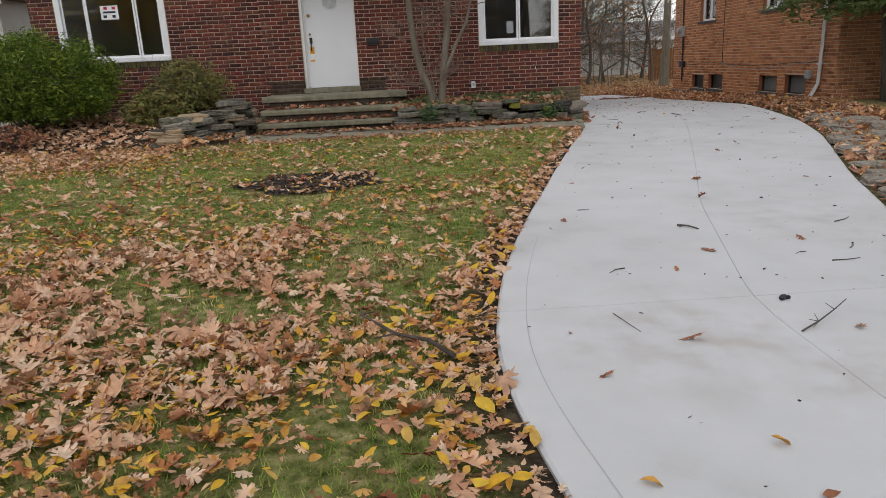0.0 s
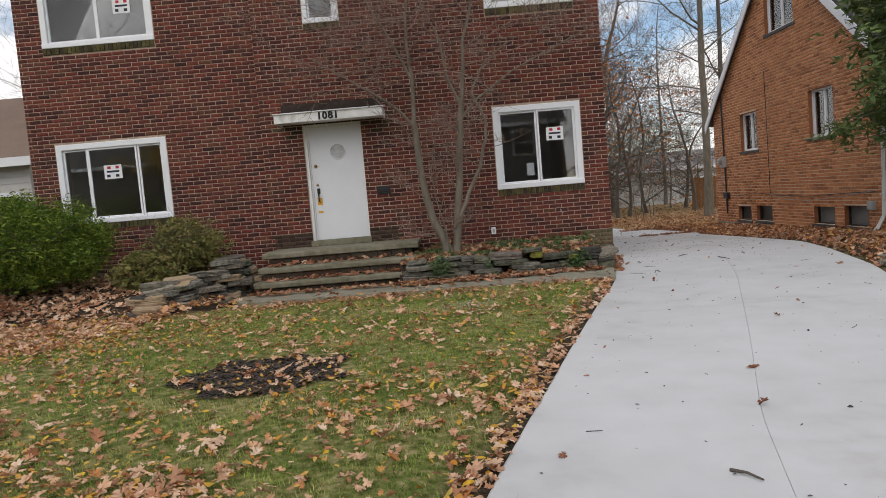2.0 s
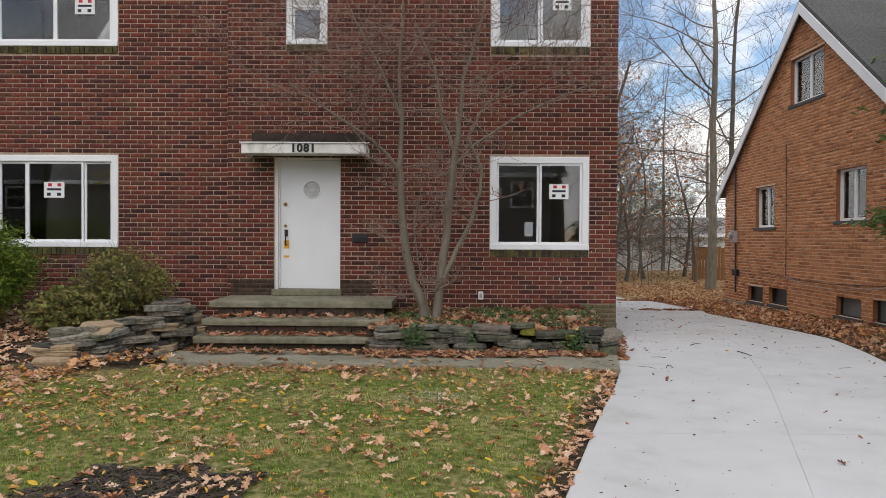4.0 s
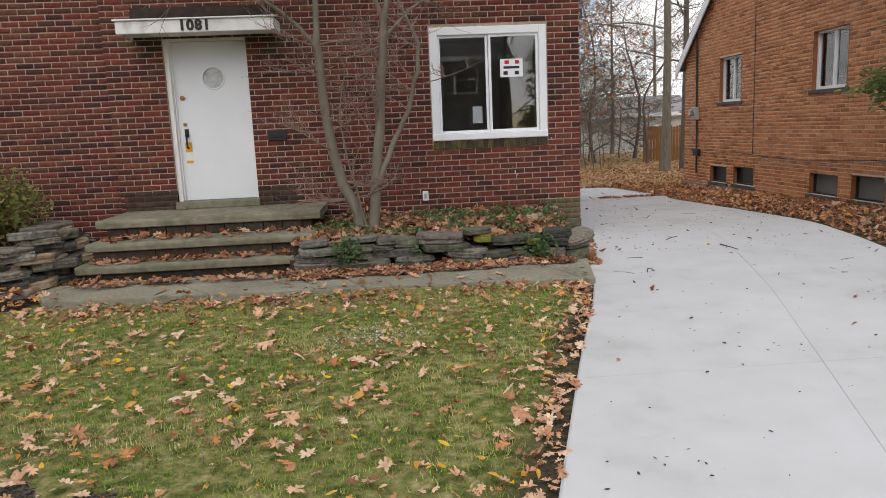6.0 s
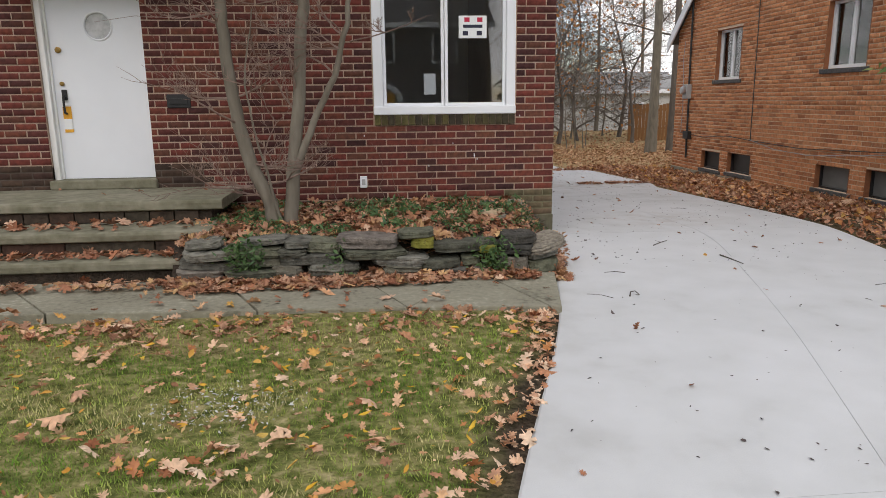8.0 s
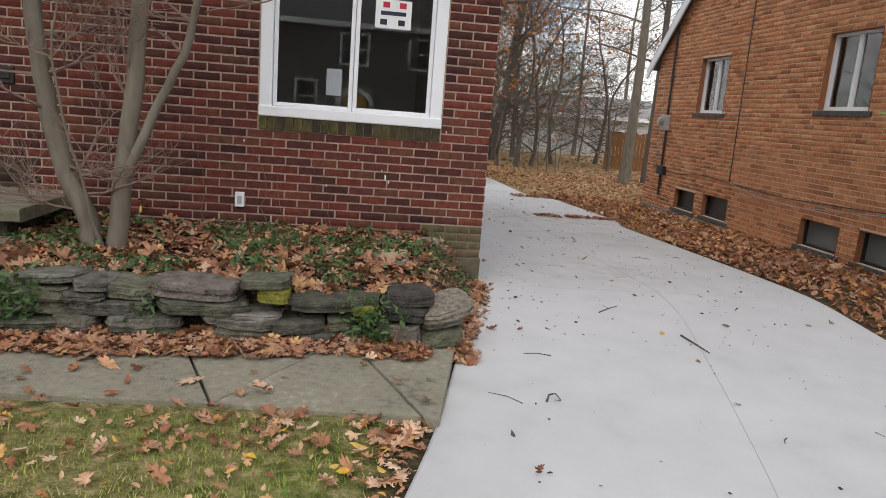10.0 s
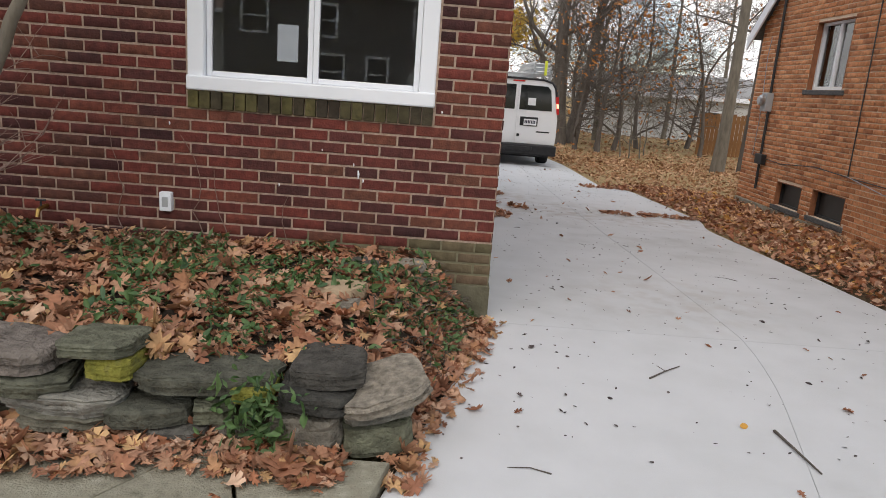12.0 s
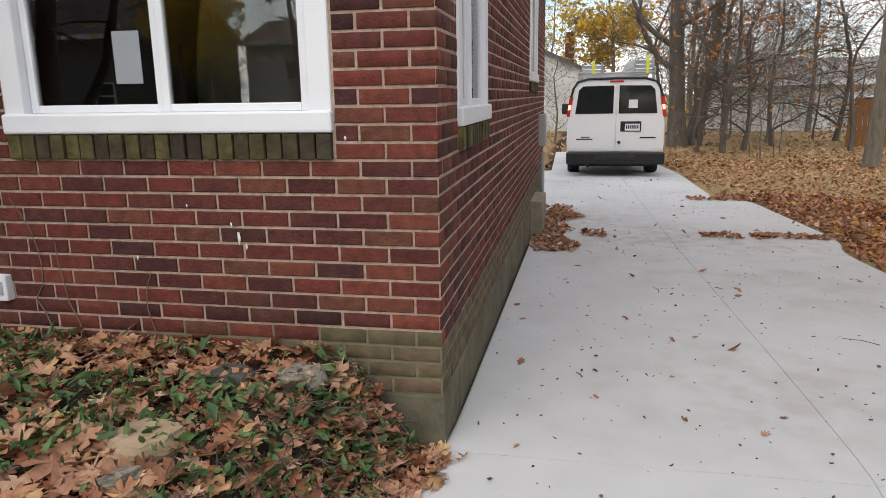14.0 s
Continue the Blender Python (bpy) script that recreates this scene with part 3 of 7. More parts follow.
def courses(u0, u1, z0, z1, holes, shape=None, shift=0.0):
    """Running bond between u0 and u1; holes are (u0, u1, z0, z1); shape limits each course to a span at height z."""
    out = []
    for i in range(int(round((z1 - z0) / COURSE))):
        a, b = z0 + i * COURSE + JOINT / 2, z0 + (i + 1) * COURSE - JOINT / 2
        lo, hi = shape((a + b) / 2) if shape else (u0, u1)
        if hi - lo < 0.05:
            continue
        cuts = [(h[0], h[1]) for h in holes if h[2] < b - 0.02 and h[3] > a + 0.02]
        x = u1 - (math.ceil((u1 - u0) / BRICK_L) + 1) * BRICK_L + (BRICK_L / 2 if i % 2 else 0) + shift
        while x < hi:
            parts = [(max(x + JOINT / 2, lo), min(x + BRICK_L - JOINT / 2, hi))]
            for c0, c1 in cuts:
                parts = [q for p0, p1 in parts for q in ((p0, min(p1, c0 - 0.002)), (max(p0, c1 + 0.002), p1))]
            out += [(p0, p1, a, b) for p0, p1 in parts if p1 - p0 > 0.02]
            x += BRICK_L
    return out


def brick_arrays(bricks, put, proud=0.007):
    """Blocks with a chamfered face: put(u, depth, z) gives the place; depth runs into the wall."""
    v, f = [], []
    quads = [(0, 1, 5, 4), (1, 2, 6, 5), (2, 3, 7, 6), (3, 0, 4, 7), (4, 5, 9, 8), (5, 6, 10, 9), (6, 7, 11, 10), (7, 4, 8, 11), (8, 9, 10, 11)]
    for u0, u1, a, b in bricks:
        d = -proud + random.uniform(-0.002, 0.0015)
        k = len(v)
        j = [random.uniform(-0.0012, 0.0012) for _ in range(4)]
        for dep, s in ((0.004, 0.0), (d + 0.003, 0.0), (d, 0.003)):
            v += [put(u0 + s + j[0], dep, a + s + j[1]), put(u1 - s + j[2], dep, a + s + j[1]), put(u1 - s + j[2], dep, b - s + j[3]), put(u0 + s + j[0], dep, b - s + j[3])]
        f += [tuple(q + k for q in quad) for quad in quads]
    return v, f


def wall_cells(u0, u1, z0, z1, holes):
    """The wall round its openings, as a list of rectangles."""
    us = sorted({u0, u1, *[h[0] for h in holes], *[h[1] for h in holes]})
    out = []
    for a, b in zip(us[:-1], us[1:]):
        z = z0
        for h in sorted((h for h in holes if h[0] <= a + 1e-6 and h[1] >= b - 1e-6), key=lambda h: h[2]):
            if h[2] > z:
                out.append((a, b, z, h[2]))
            z = h[3]
        if z < z1:
            out.append((a, b, z, z1))
    return out


def put_front(y0):
    return lambda u, d, z: (u, y0 + d, z)


def put_side(x0, way):
    return lambda u, d, z: (x0 - way * d, u, z)


BASE, TOP = 0.17, 6.06
W_MAIN, W_UP, W_SMALL = (-1.842, -0.408, 1.225, 2.575), (-1.842, -0.408, 4.163, 5.42), (-4.81, -4.22, 4.18, 5.28)
W_LEFT, W_UPLEFT = (-9.165, -7.30, 1.225, 2.575), (-9.165, -7.30, 4.163, 5.163)
DOOR = (-4.99, -4.02, 0.60, 2.56)
W_SIDE_A, W_SIDE_B = (0.42, 1.38, 1.225, 2.575), (4.75, 6.0, 1.49, 2.575)
SILL = 0.105
JOG = -5.66


def under(w):
    return (w[0] - 0.01, w[1] + 0.01, w[2] - SILL, w[3])


house = thing("wall_south", "dark red brick two-storey house with white windows", "house", kind="structure")
front_holes = [W_MAIN, W_UP, W_SMALL, DOOR]
left_holes = [W_LEFT, W_UPLEFT]
side_holes = [W_SIDE_A, W_SIDE_B]
sh = Shape()
for a, b, z0, z1 in wall_cells(JOG, 0, BASE, TOP, front_holes):
    sh.box(a, b, 0.0, 0.28, z0, z1)
for a, b, z0, z1 in wall_cells(-9.6, JOG, BASE, TOP, left_holes):
    sh.box(a, b, 0.085, 0.36, z0, z1)
sh.make("mortar_front", m_mortar, house)
sh = Shape()
for a, b, z0, z1 in wall_cells(0.28, 7.8, BASE, TOP, side_holes):
    sh.box(-0.28, 0.0, a, b, z0, z1)
sh.box(-9.6, -9.32, 0.36, 7.8, BASE, TOP)
sh.box(-9.32, -0.28, 7.55, 7.8, BASE, TOP)
sh.make("mortar_side", m_mortar, house)
Shape().box(-9.62, 0.012, -0.012, 0.34, -0.5, BASE, 0.006).box(-0.3, 0.012, 0.36, 7.8, -0.6, BASE, 0.006).make("foundation", m_old_found, house)

front = courses(JOG, 0, BASE, TOP, [under(W_MAIN), under(W_UP), under(W_SMALL), DOOR])
near_front = [q for q in front if q[0] > -2.35 and q[2] < 1.35 and q[2] > BASE + 4.5 * COURSE][:300]
picked = set(near_front)
mossy = [q for q in front if q[0] > -1.35 + 0.25 * (q[2] - BASE) / COURSE and q[2] < BASE + 4 * COURSE]
picked |= set(mossy)
# darker bricks: beside the door's foot, and a ragged band under the canopy
dark_rows = [q for q in front if q not in picked and ((-5.62 < (q[0] + q[1]) / 2 < -3.55 and q[2] < 0.74) or (abs((q[0] + q[1]) / 2 + 4.5) < 0.98 and 2.2 + abs(math.sin(q[0] * 9)) * 0.25 < q[2] < 2.62))]
picked |= set(dark_rows)
for name, rows, put, mat in (("bricks", [q for q in front if q not in picked], put_front(0), m_brick), ("bricks_damp", mossy, put_front(0), m_green_brick), ("bricks_stained", dark_rows, put_front(0), m_dark_brick),
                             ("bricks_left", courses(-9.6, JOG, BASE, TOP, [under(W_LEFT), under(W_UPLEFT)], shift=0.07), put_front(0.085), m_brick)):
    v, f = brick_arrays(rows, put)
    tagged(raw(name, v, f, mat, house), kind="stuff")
Shape().box(-5.62, DOOR[0], -0.0015, 0.05, 0.52, 0.76).box(DOOR[1], -3.55, -0.0015, 0.05, 0.52, 0.76).make("mortar_dark", m_dark_mortar, house)
Shape().box(-1.3, 0.0015, -0.0015, 0.05, BASE + 0.001, BASE + 3.9 * COURSE).box(-0.05, 0.0015, 0.05, 7.8, BASE + 0.001, BASE + 3 * COURSE).make("damp_mortar", m_green_mortar, house)
side = courses(0.0, 7.8, BASE, TOP, [(h[0] - 0.01, h[1] + 0.01, h[2] - SILL, h[3]) for h in side_holes], shift=0.1)
for name, rows, mat in (("bricks_side", [q for q in side if q[2] >= BASE + 3 * COURSE], m_brick), ("bricks_side_damp", [q for q in side if q[2] < BASE + 3 * COURSE], m_green_brick)):
    v, f = brick_arrays(rows, put_side(0.0, 1), 0.0035)
    tagged(raw(name, v, f, mat, house), kind="stuff")
v, f = brick_arrays([(0.004, 0.085, z, z + COURSE - JOINT) for z in np.arange(BASE, TOP - COURSE, COURSE)], put_side(JOG, -1))
tagged(raw("bricks_jog", v, f, m_brick, house), kind="stuff")
roof = Shape()
roof.loft([[(-9.9, -0.35, TOP), (-9.9, 8.15, TOP), (-9.9, 3.9, TOP + 2.0)], [(0.3, -0.35, TOP), (0.3, 8.15, TOP), (0.3, 3.9, TOP + 2.0)]])
tagged(roof.make("roof", m_shingle), "dark asphalt shingle gable roof over the brick house", "roof", kind="structure")
# rooms behind the windows
room = Shape()
for x0, x1, z0, z1 in ((-5.5, -0.3, 0.45, 2.9), (-9.3, -5.7, 0.45, 2.9), (-5.5, -0.3, 3.1, 5.8), (-9.3, -5.7, 3.1, 5.8)):
    room.box(x0, x1, 4.4, 4.5, z0, z1).box(x0, x1, 0.4, 4.4, z0 - 0.1, z0).box(x0, x1, 0.4, 4.4, z1, z1 + 0.1)
    room.box(x0 - 0.06, x0, 0.4, 4.4, z0, z1)
tagged(room.make("wall_inner", m_room), "dim plastered rooms behind the house windows", "wall", kind="structure")


def rowlock(name, w, y0=None, x0=None):
    """A sill of bricks laid on edge, mossy, a little proud of the wall."""
    sill = thing(name, "mossy brick-on-edge window sill", "window sill", kind="structure")
    count = round((w[1] - w[0]) / 0.068)
    step = (w[1] - w[0]) / count
    for i in range(count):
        a, b = w[0] + i * step + 0.004, w[0] + (i + 1) * step - 0.004
        d = random.uniform(0.018, 0.03)
        s = Shape()
        if x0 is None:
            s.box(a, b, y0 - d, y0 + 0.10, w[2] - SILL, w[2] - 0.006, 0.004)
        else:
            s.box(x0 - 0.10, x0 + d, a, b, w[2] - SILL, w[2] - 0.006, 0.004)
        s.make("brick", m_moss_brick_ob, sill)
    return sill


m_moss_brick_ob = material("mossy_sill_brick", [(0.05, 0.04, 0.028), (0.09, 0.078, 0.038), (0.12, 0.105, 0.04), (0.045, 0.033, 0.026), (0.17, 0.15, 0.05)], scale=18, rough=0.95, bump=0.6, random_src="object", blotch=0.55)
for i, (w, y0) in enumerate(((W_MAIN, 0.0), (W_UP, 0.0), (W_SMALL, 0.0), (W_LEFT, 0.085), (W_UPLEFT, 0.085))):
    rowlock("sill_%d" % (i + 1), w, y0=y0)
rowlock("sill_6", W_SIDE_A, x0=0.0)
rowlock("sill_7", W_SIDE_B, x0=0.0)


def window(name, w, h, panes, label, m, depth=0.055, trim=0.095, recess=0.0, glass_mat=None, vertical=False):
    """A white window in its own axes: x across, y into the wall, z up from its lower left corner. panes: widths as shares."""
    glass_mat = glass_mat or m_glass
    win = thing(name, label, "window", kind="structure")
    win.matrix_world = m
    f0, f1 = recess - 0.012, recess + depth + 0.05
    fr = Shape()
    fr.box(0, trim, f0, f1, 0, h, 0.008).box(w - trim, w, f0, f1, 0, h, 0.008)
    fr.box(trim - 0.002, w - trim + 0.002, f0 + 0.002, f1, h - trim, h, 0.008)
    fr.box(-0.004, w + 0.004, f0 - 0.02, f1, -0.002, trim * 0.85, 0.01)
    fr.make("window_frame", m_white, win)
    x, total = trim, sum(panes)
    span = w - 2 * trim
    for i, share in enumerate(panes):
        pw, s = span * share / total, 0.032
        y0 = recess + 0.012 + (0.018 if i % 2 == 0 else 0.0)
        z0, z1 = trim * 0.85, h - trim
        if vertical:
            zspan = (h - 1.85 * trim) / len(panes)
            x, pw = trim, span
            z0, z1 = trim * 0.85 + i * zspan, trim * 0.85 + (i + 1) * zspan
        a, b = x + 0.002, x + pw - 0.002
        sa = Shape()
        sa.box(a, a + s, y0, y0 + 0.03, z0, z1, 0.004).box(b - s, b, y0, y0 + 0.03, z0, z1, 0.004)
        sa.box(a + s, b - s, y0 + 0.001, y0 + 0.029, z0, z0 + s, 0.004).box(a + s, b - s, y0 + 0.001, y0 + 0.029, z1 - s, z1, 0.004)
        sash = sa.make("sash", m_white, win)
        pane = Shape().box(a + s - 0.003, b - s + 0.003, y0 + 0.013, y0 + 0.017, z0 + s - 0.003, z1 - s + 0.003).make("pane", glass_mat, sash)
        pane.visible_shadow = False
        if not vertical:
            x += pw
    return win


def at_front(x, y, z):
    return Matrix.Translation((x, y, z))


def facing_x(x, y, z, way):
    """Turned so that its front looks along +x (way 1) or -x (way -1); y is the lower left corner seen from outside."""
    return Matrix.Translation((x, y, z)) @ Matrix.Rotation(radians(90 if way > 0 else -90), 4, "Z")


def wsize(w):
    return w[1] - w[0], w[3] - w[2]


window("window_1", *wsize(W_MAIN), (1, 1), "white two-pane sliding window over a mossy brick sill", at_front(W_MAIN[0], 0, W_MAIN[2]))
window("window_2", *wsize(W_UP), (1, 1), "white two-pane sliding window on the upper floor", at_front(W_UP[0], 0, W_UP[2]))
window("window_3", *wsize(W_SMALL), (1, 1), "narrow white sash window above the front door", at_front(W_SMALL[0], 0, W_SMALL[2]), trim=0.08, vertical=True)
window("window_4", *wsize(W_LEFT), (1, 2, 1), "white three-pane picture window on the ground floor", at_front(W_LEFT[0], 0.085, W_LEFT[2]))
window("window_5", *wsize(W_UPLEFT), (1, 1), "wide white two-pane sliding window on the upper floor", at_front(W_UPLEFT[0], 0.085, W_UPLEFT[2]))
window("window_6", *wsize(W_SIDE_A), (1, 1), "white window in the side wall beside the drive", facing_x(0.0, W_SIDE_A[0], W_SIDE_A[2], 1))
window("window_7", *wsize(W_SIDE_B), (1, 1), "white window in the side wall further back", facing_x(0.0, W_SIDE_B[0], W_SIDE_B[2], 1))

# ---------------------------------------------------------------- neighbouring house
NX, NY0, NY1, NB = 4.794, -0.05, 7.95, -0.13
APEX, EAVE = (4.05, 6.15), 2.72
n_holes = [(5.26, 6.20, 1.68, 2.61), (1.93, 2.86, 1.75, 2.71), (3.32, 4.62, 4.22, 5.18),
           (5.78, 6.55, -0.05, 0.31), (4.66, 5.48, -0.03, 0.34), (2.03, 2.80, 0.0, 0.37), (0.93, 1.70, 0.0, 0.39)]


def gable_span(z):
    if z < EAVE:
        return NY0, NY1
    k = (z - EAVE) / (APEX[1] - EAVE)
    return NY0 + (APEX[0] - NY0) * k, NY1 + (APEX[0] - NY1) * k


neighbour = thing("wall_east", "orange-tan brick gabled neighbouring house with small windows", "house", kind="structure")
sh = Shape()
for a, b, z0, z1 in wall_cells(NY0, NY1, NB, EAVE, n_holes):
    sh.box(NX, NX + 0.28, a, b, z0, min(z1, EAVE))
for a, b, z0, z1 in wall_cells(3.32, 4.62, EAVE, 5.6, n_holes[2:3]):
    sh.box(NX, NX + 0.28, a, b, z0, z1)
lo, hi = 3.32, 4.62
zl, zh = EAVE + (lo - NY0) / (APEX[0] - NY0) * (APEX[1] - EAVE), EAVE + (NY1 - hi) / (NY1 - APEX[0]) * (APEX[1] - EAVE)
sh.prism([(NY0, EAVE), (lo, EAVE), (lo, zl)], "x", NX, NX + 0.28)
sh.prism([(hi, EAVE), (NY1, EAVE), (hi, zh)], "x", NX, NX + 0.28)
sh.prism([(lo, 5.6), (hi, 5.6), (hi, zh), APEX, (lo, zl)], "x", NX, NX + 0.28)
sh.box(NX + 0.28, 15, NY0, NY0 + 0.28, NB, EAVE).box(NX + 0.28, 15, NY1 - 0.28, NY1, NB, EAVE)
sh.make("mortar", m_tan_mortar, neighbour)
Shape().box(NX - 0.02, 15, NY0 - 0.02, NY1 + 0.02, -0.8, NB, 0.008).make("foundation", m_found, neighbour)
n_sills = [(h[0] - 0.06, h[1] + 0.06, h[2] - 0.07, h[2]) for h in n_holes]
tan = courses(NY0, NY1, NB, APEX[1], n_holes + n_sills, gable_span)
tan_parts = [q for q in tan if 1.0 < q[0] < 4.6 and q[2] < 1.35][:300]
tan_set = set(tan_parts)
v, f = brick_arrays([q for q in tan if q not in tan_set], put_side(NX, -1))
tagged(raw("bricks", v, f, m_tan, neighbour), kind="stuff")
v, f = brick_arrays(courses(NX, 9.0, NB, EAVE, []), put_front(NY0))
tagged(raw("bricks_return", v, f, m_tan, neighbour), kind="stuff")
for i, (h, s) in enumerate(zip(n_holes, n_sills)):
    cell = i > 2
    wd = thing("window_%d" % (i + 8), "small dark basement window with a stone sill" if cell else "white sliding window set deep in tan brick", "window", kind="structure")

    Shape().box(NX - 0.03, NX + 0.13, s[0], s[1], s[2], s[3] - 0.003, 0.008).make("window_sill", m_shingle, wd)
    fr_mat = m_dark_metal if cell else m_white
    y0, y1, z0, z1 = h
    jb = Shape()
    jb.box(NX - 0.005, NX + 0.069, y0, y0 + 0.012, z0, z1).box(NX - 0.005, NX + 0.069, y1 - 0.012, y1, z0, z1).box(NX - 0.005, NX + 0.069, y0 + 0.012, y1 - 0.012, z1 - 0.012, z1)
    jb.make("jamb", m_tan_jamb, wd)
    dp, tr = 0.07, 0.03 if cell else 0.05
    fr = Shape()
    fr.box(NX + dp, NX + dp + 0.07, y0, y0 + tr, z0, z1, 0.004).box(NX + dp, NX + dp + 0.07, y1 - tr, y1, z0, z1, 0.004)
    fr.box(NX + dp, NX + dp + 0.07, y0 + tr, y1 - tr, z0, z0 + tr, 0.004).box(NX + dp, NX + dp + 0.07, y0 + tr, y1 - tr, z1 - tr, z1, 0.004)
    if not cell:
        fr.box(NX + dp + 0.01, NX + dp + 0.06, (y0 + y1) / 2 - 0.03, (y0 + y1) / 2 + 0.03, z0 + tr, z1 - tr, 0.004)
    fr.make("window_frame", fr_mat, wd)
    pn = Shape().box(NX + dp + 0.04, NX + dp + 0.044, y0 + tr - 0.003, y1 - tr + 0.003, z0 + tr - 0.003, z1 - tr + 0.003).make("pane", m_glass if not cell else (m_cellar if i < 5 else m_grey_panel), wd)
    pn.visible_shadow = False
    # black block behind each cellar pane, its colour standing in for indoor darkness
    Shape().box(NX + 0.30, NX + 0.9, y0 - 0.1, y1 + 0.1, z0 - 0.1, z1 + 0.1).make("black_backing", m_black, wd) if cell else None
    if not cell:
        cu = Shape()
        yc = (y0 + y1) / 2
        half = (y0, yc - 0.02)
        cu.loft([[(NX + 0.21 + 0.012 * math.sin(k * 1.9), half[0] + (half[1] - half[0]) * k / 16, z) for k in range(17)] for z in (z0 + 0.02, z1 - 0.03)], caps=False, closed=False)
        cu.make("curtain", m_curtain, wd)
Shape().box(NX + 0.32, 15, NY0 + 0.3, NY1 - 0.3, EAVE - 0.1, EAVE).box(NX + 3.3, NX + 3.4, NY0 + 0.3, NY1 - 0.3, NB, EAVE).make("inner_wall", m_room, neighbour)
n_roof = thing("roof_east", "dark shingle gable roof with white rake boards", "roof", kind="structure")
for way in (-1, 1):
    y_e = (NY0 - 0.28) if way < 0 else (NY1 + 0.28)
    slope = (APEX[1] - EAVE) / ((APEX[0] - NY0) if way < 0 else (NY1 - APEX[0]))
    z_e = EAVE - 0.28 * slope
    t = 0.1
    Shape().prism([(y_e, z_e + 0.02), (APEX[0], APEX[1] + 0.02), (APEX[0], APEX[1] + t + 0.05), (y_e, z_e + t + 0.05)], "x", NX - 0.12, 15).make("shingles", m_shingle, n_roof)
    Shape().prism([(y_e, z_e - 0.16), (APEX[0], APEX[1] - 0.16), (APEX[0], APEX[1] + 0.06), (y_e, z_e + 0.06)], "x", NX - 0.15, NX - 0.121).make("rake_board", m_white, n_roof)

# ---------------------------------------------------------------- front door, canopy, small fittings
door = thing("door_1", "closed white front door with a round window", "door", kind="structure")
DX0, DX1, DZ0, DZ1 = -4.99, -4.02, 0.635, 2.56
fr = Shape()
fr.box(DX0, DX0 + 0.055, 0.03, 0.22, DZ0 - 0.02, DZ1, 0.006).box(DX1 - 0.02, DX1, 0.06, 0.22, DZ0 - 0.02, DZ1, 0.004).box(DX0 + 0.055, DX1 - 0.02, 0.06, 0.22, DZ1 - 0.04, DZ1, 0.004)
fr.box(DX0 + 0.055, DX0 + 0.075, 0.075, 0.20, DZ0, DZ1 - 0.04, 0.003)
fr.make("door_frame", m_old_white, door)
cx, cz, pr = -4.455, 2.09, 0.125
leaf = Shape()
n_arc = 32
ring = [(cx + pr * math.cos(2 * math.pi * i / n_arc), cz + pr * math.sin(2 * math.pi * i / n_arc)) for i in range(n_arc)]
rect = []
lx0, lx1, lz0, lz1 = DX0 + 0.075, DX1 - 0.024, DZ0, DZ1 - 0.044
for i in range(n_arc):
    a = 2 * math.pi * i / n_arc
    c, s = math.cos(a), math.sin(a)
    k = min((lx1 - cx) / c if c > 1e-6 else 9e9, (lx0 - cx) / c if c < -1e-6 else 9e9, (lz1 - cz) / s if s > 1e-6 else 9e9, (lz0 - cz) / s if s < -1e-6 else 9e9)
    rect.append((cx + k * c, cz + k * s))
for j, (q0, q1) in enumerate(((lx0, lz0), (lx1, lz0), (lx1, lz1), (lx0, lz1))):
    i = min(range(n_arc), key=lambda t: (rect[t][0] - q0) ** 2 + (rect[t][1] - q1) ** 2)
    rect[i] = (q0, q1)
P3 = lambda p, y: (p[0], y, p[1])
leaf.loft([[P3(p, 0.145) for p in rect], [P3(p, 0.10) for p in rect], [P3(p, 0.10) for p in ring], [P3(p, 0.145) for p in ring], [P3(p, 0.145) for p in rect]], caps=False)
leaf.make("door_leaf", m_door, door)
rim = Shape()
rim.loft([[(cx + r * math.cos(2 * math.pi * i / n_arc), y, cz + r * math.sin(2 * math.pi * i / n_arc)) for i in range(n_arc)] for r, y in ((pr + 0.014, 0.10), (pr + 0.012, 0.092), (pr - 0.004, 0.092), (pr - 0.004, 0.11))], caps=False)
rim.make("porthole_rim", m_white, door, smooth=True)
pane = Shape()
m_frost = material("frosted_glass", [(0.30, 0.31, 0.32), (0.52, 0.53, 0.54), (0.62, 0.63, 0.64)], scale=14, rough=0.25, bump=0.3, blotch=0.3, spec=0.6)
pane.loft([[P3(p, 0.112) for p in ring], [P3(p, 0.118) for p in ring]]).make("porthole_pane", m_frost, door)
hd = Shape()
hd.tube([(-4.83, 0.098, 1.44), (-4.83, 0.055, 1.43), (-4.83, 0.05, 1.36), (-4.83, 0.055, 1.28), (-4.83, 0.098, 1.27)], [0.012, 0.013, 0.011, 0.013, 0.012], 8)
hd.box(-4.855, -4.805, 0.085, 0.099, 1.40, 1.50, 0.005)
hd.make("door_handle", m_black, door, "black pull handle", smooth=False)
for z, r in ((1.87, 0.028), (1.555, 0.02)):
    Shape().tube([(-4.84, 0.10, z), (-4.84, 0.08, z), (-4.84, 0.074, z)], [r, r, r * 0.6], 14).make("lock", m_brass, door, "brass lock cylinder")
tagged(Shape().box(-4.865, -4.785, 0.092, 0.0945, 1.09, 1.12).make("card_strip", m_tag), "orange printed strip under the slip on the door", "card")
tg = Shape().box(-4.865, -4.785, 0.092, 0.0945, 1.22, 1.34)
tagged(tg.make("door_tag", m_tag), "orange cardboard tag hanging on the door handle", "tag")
tagged(Shape().box(-4.862, -4.788, 0.0925, 0.095, 1.12, 1.22).make("paper_slip", m_paper), "white printed slip on the front door", "paper slip")
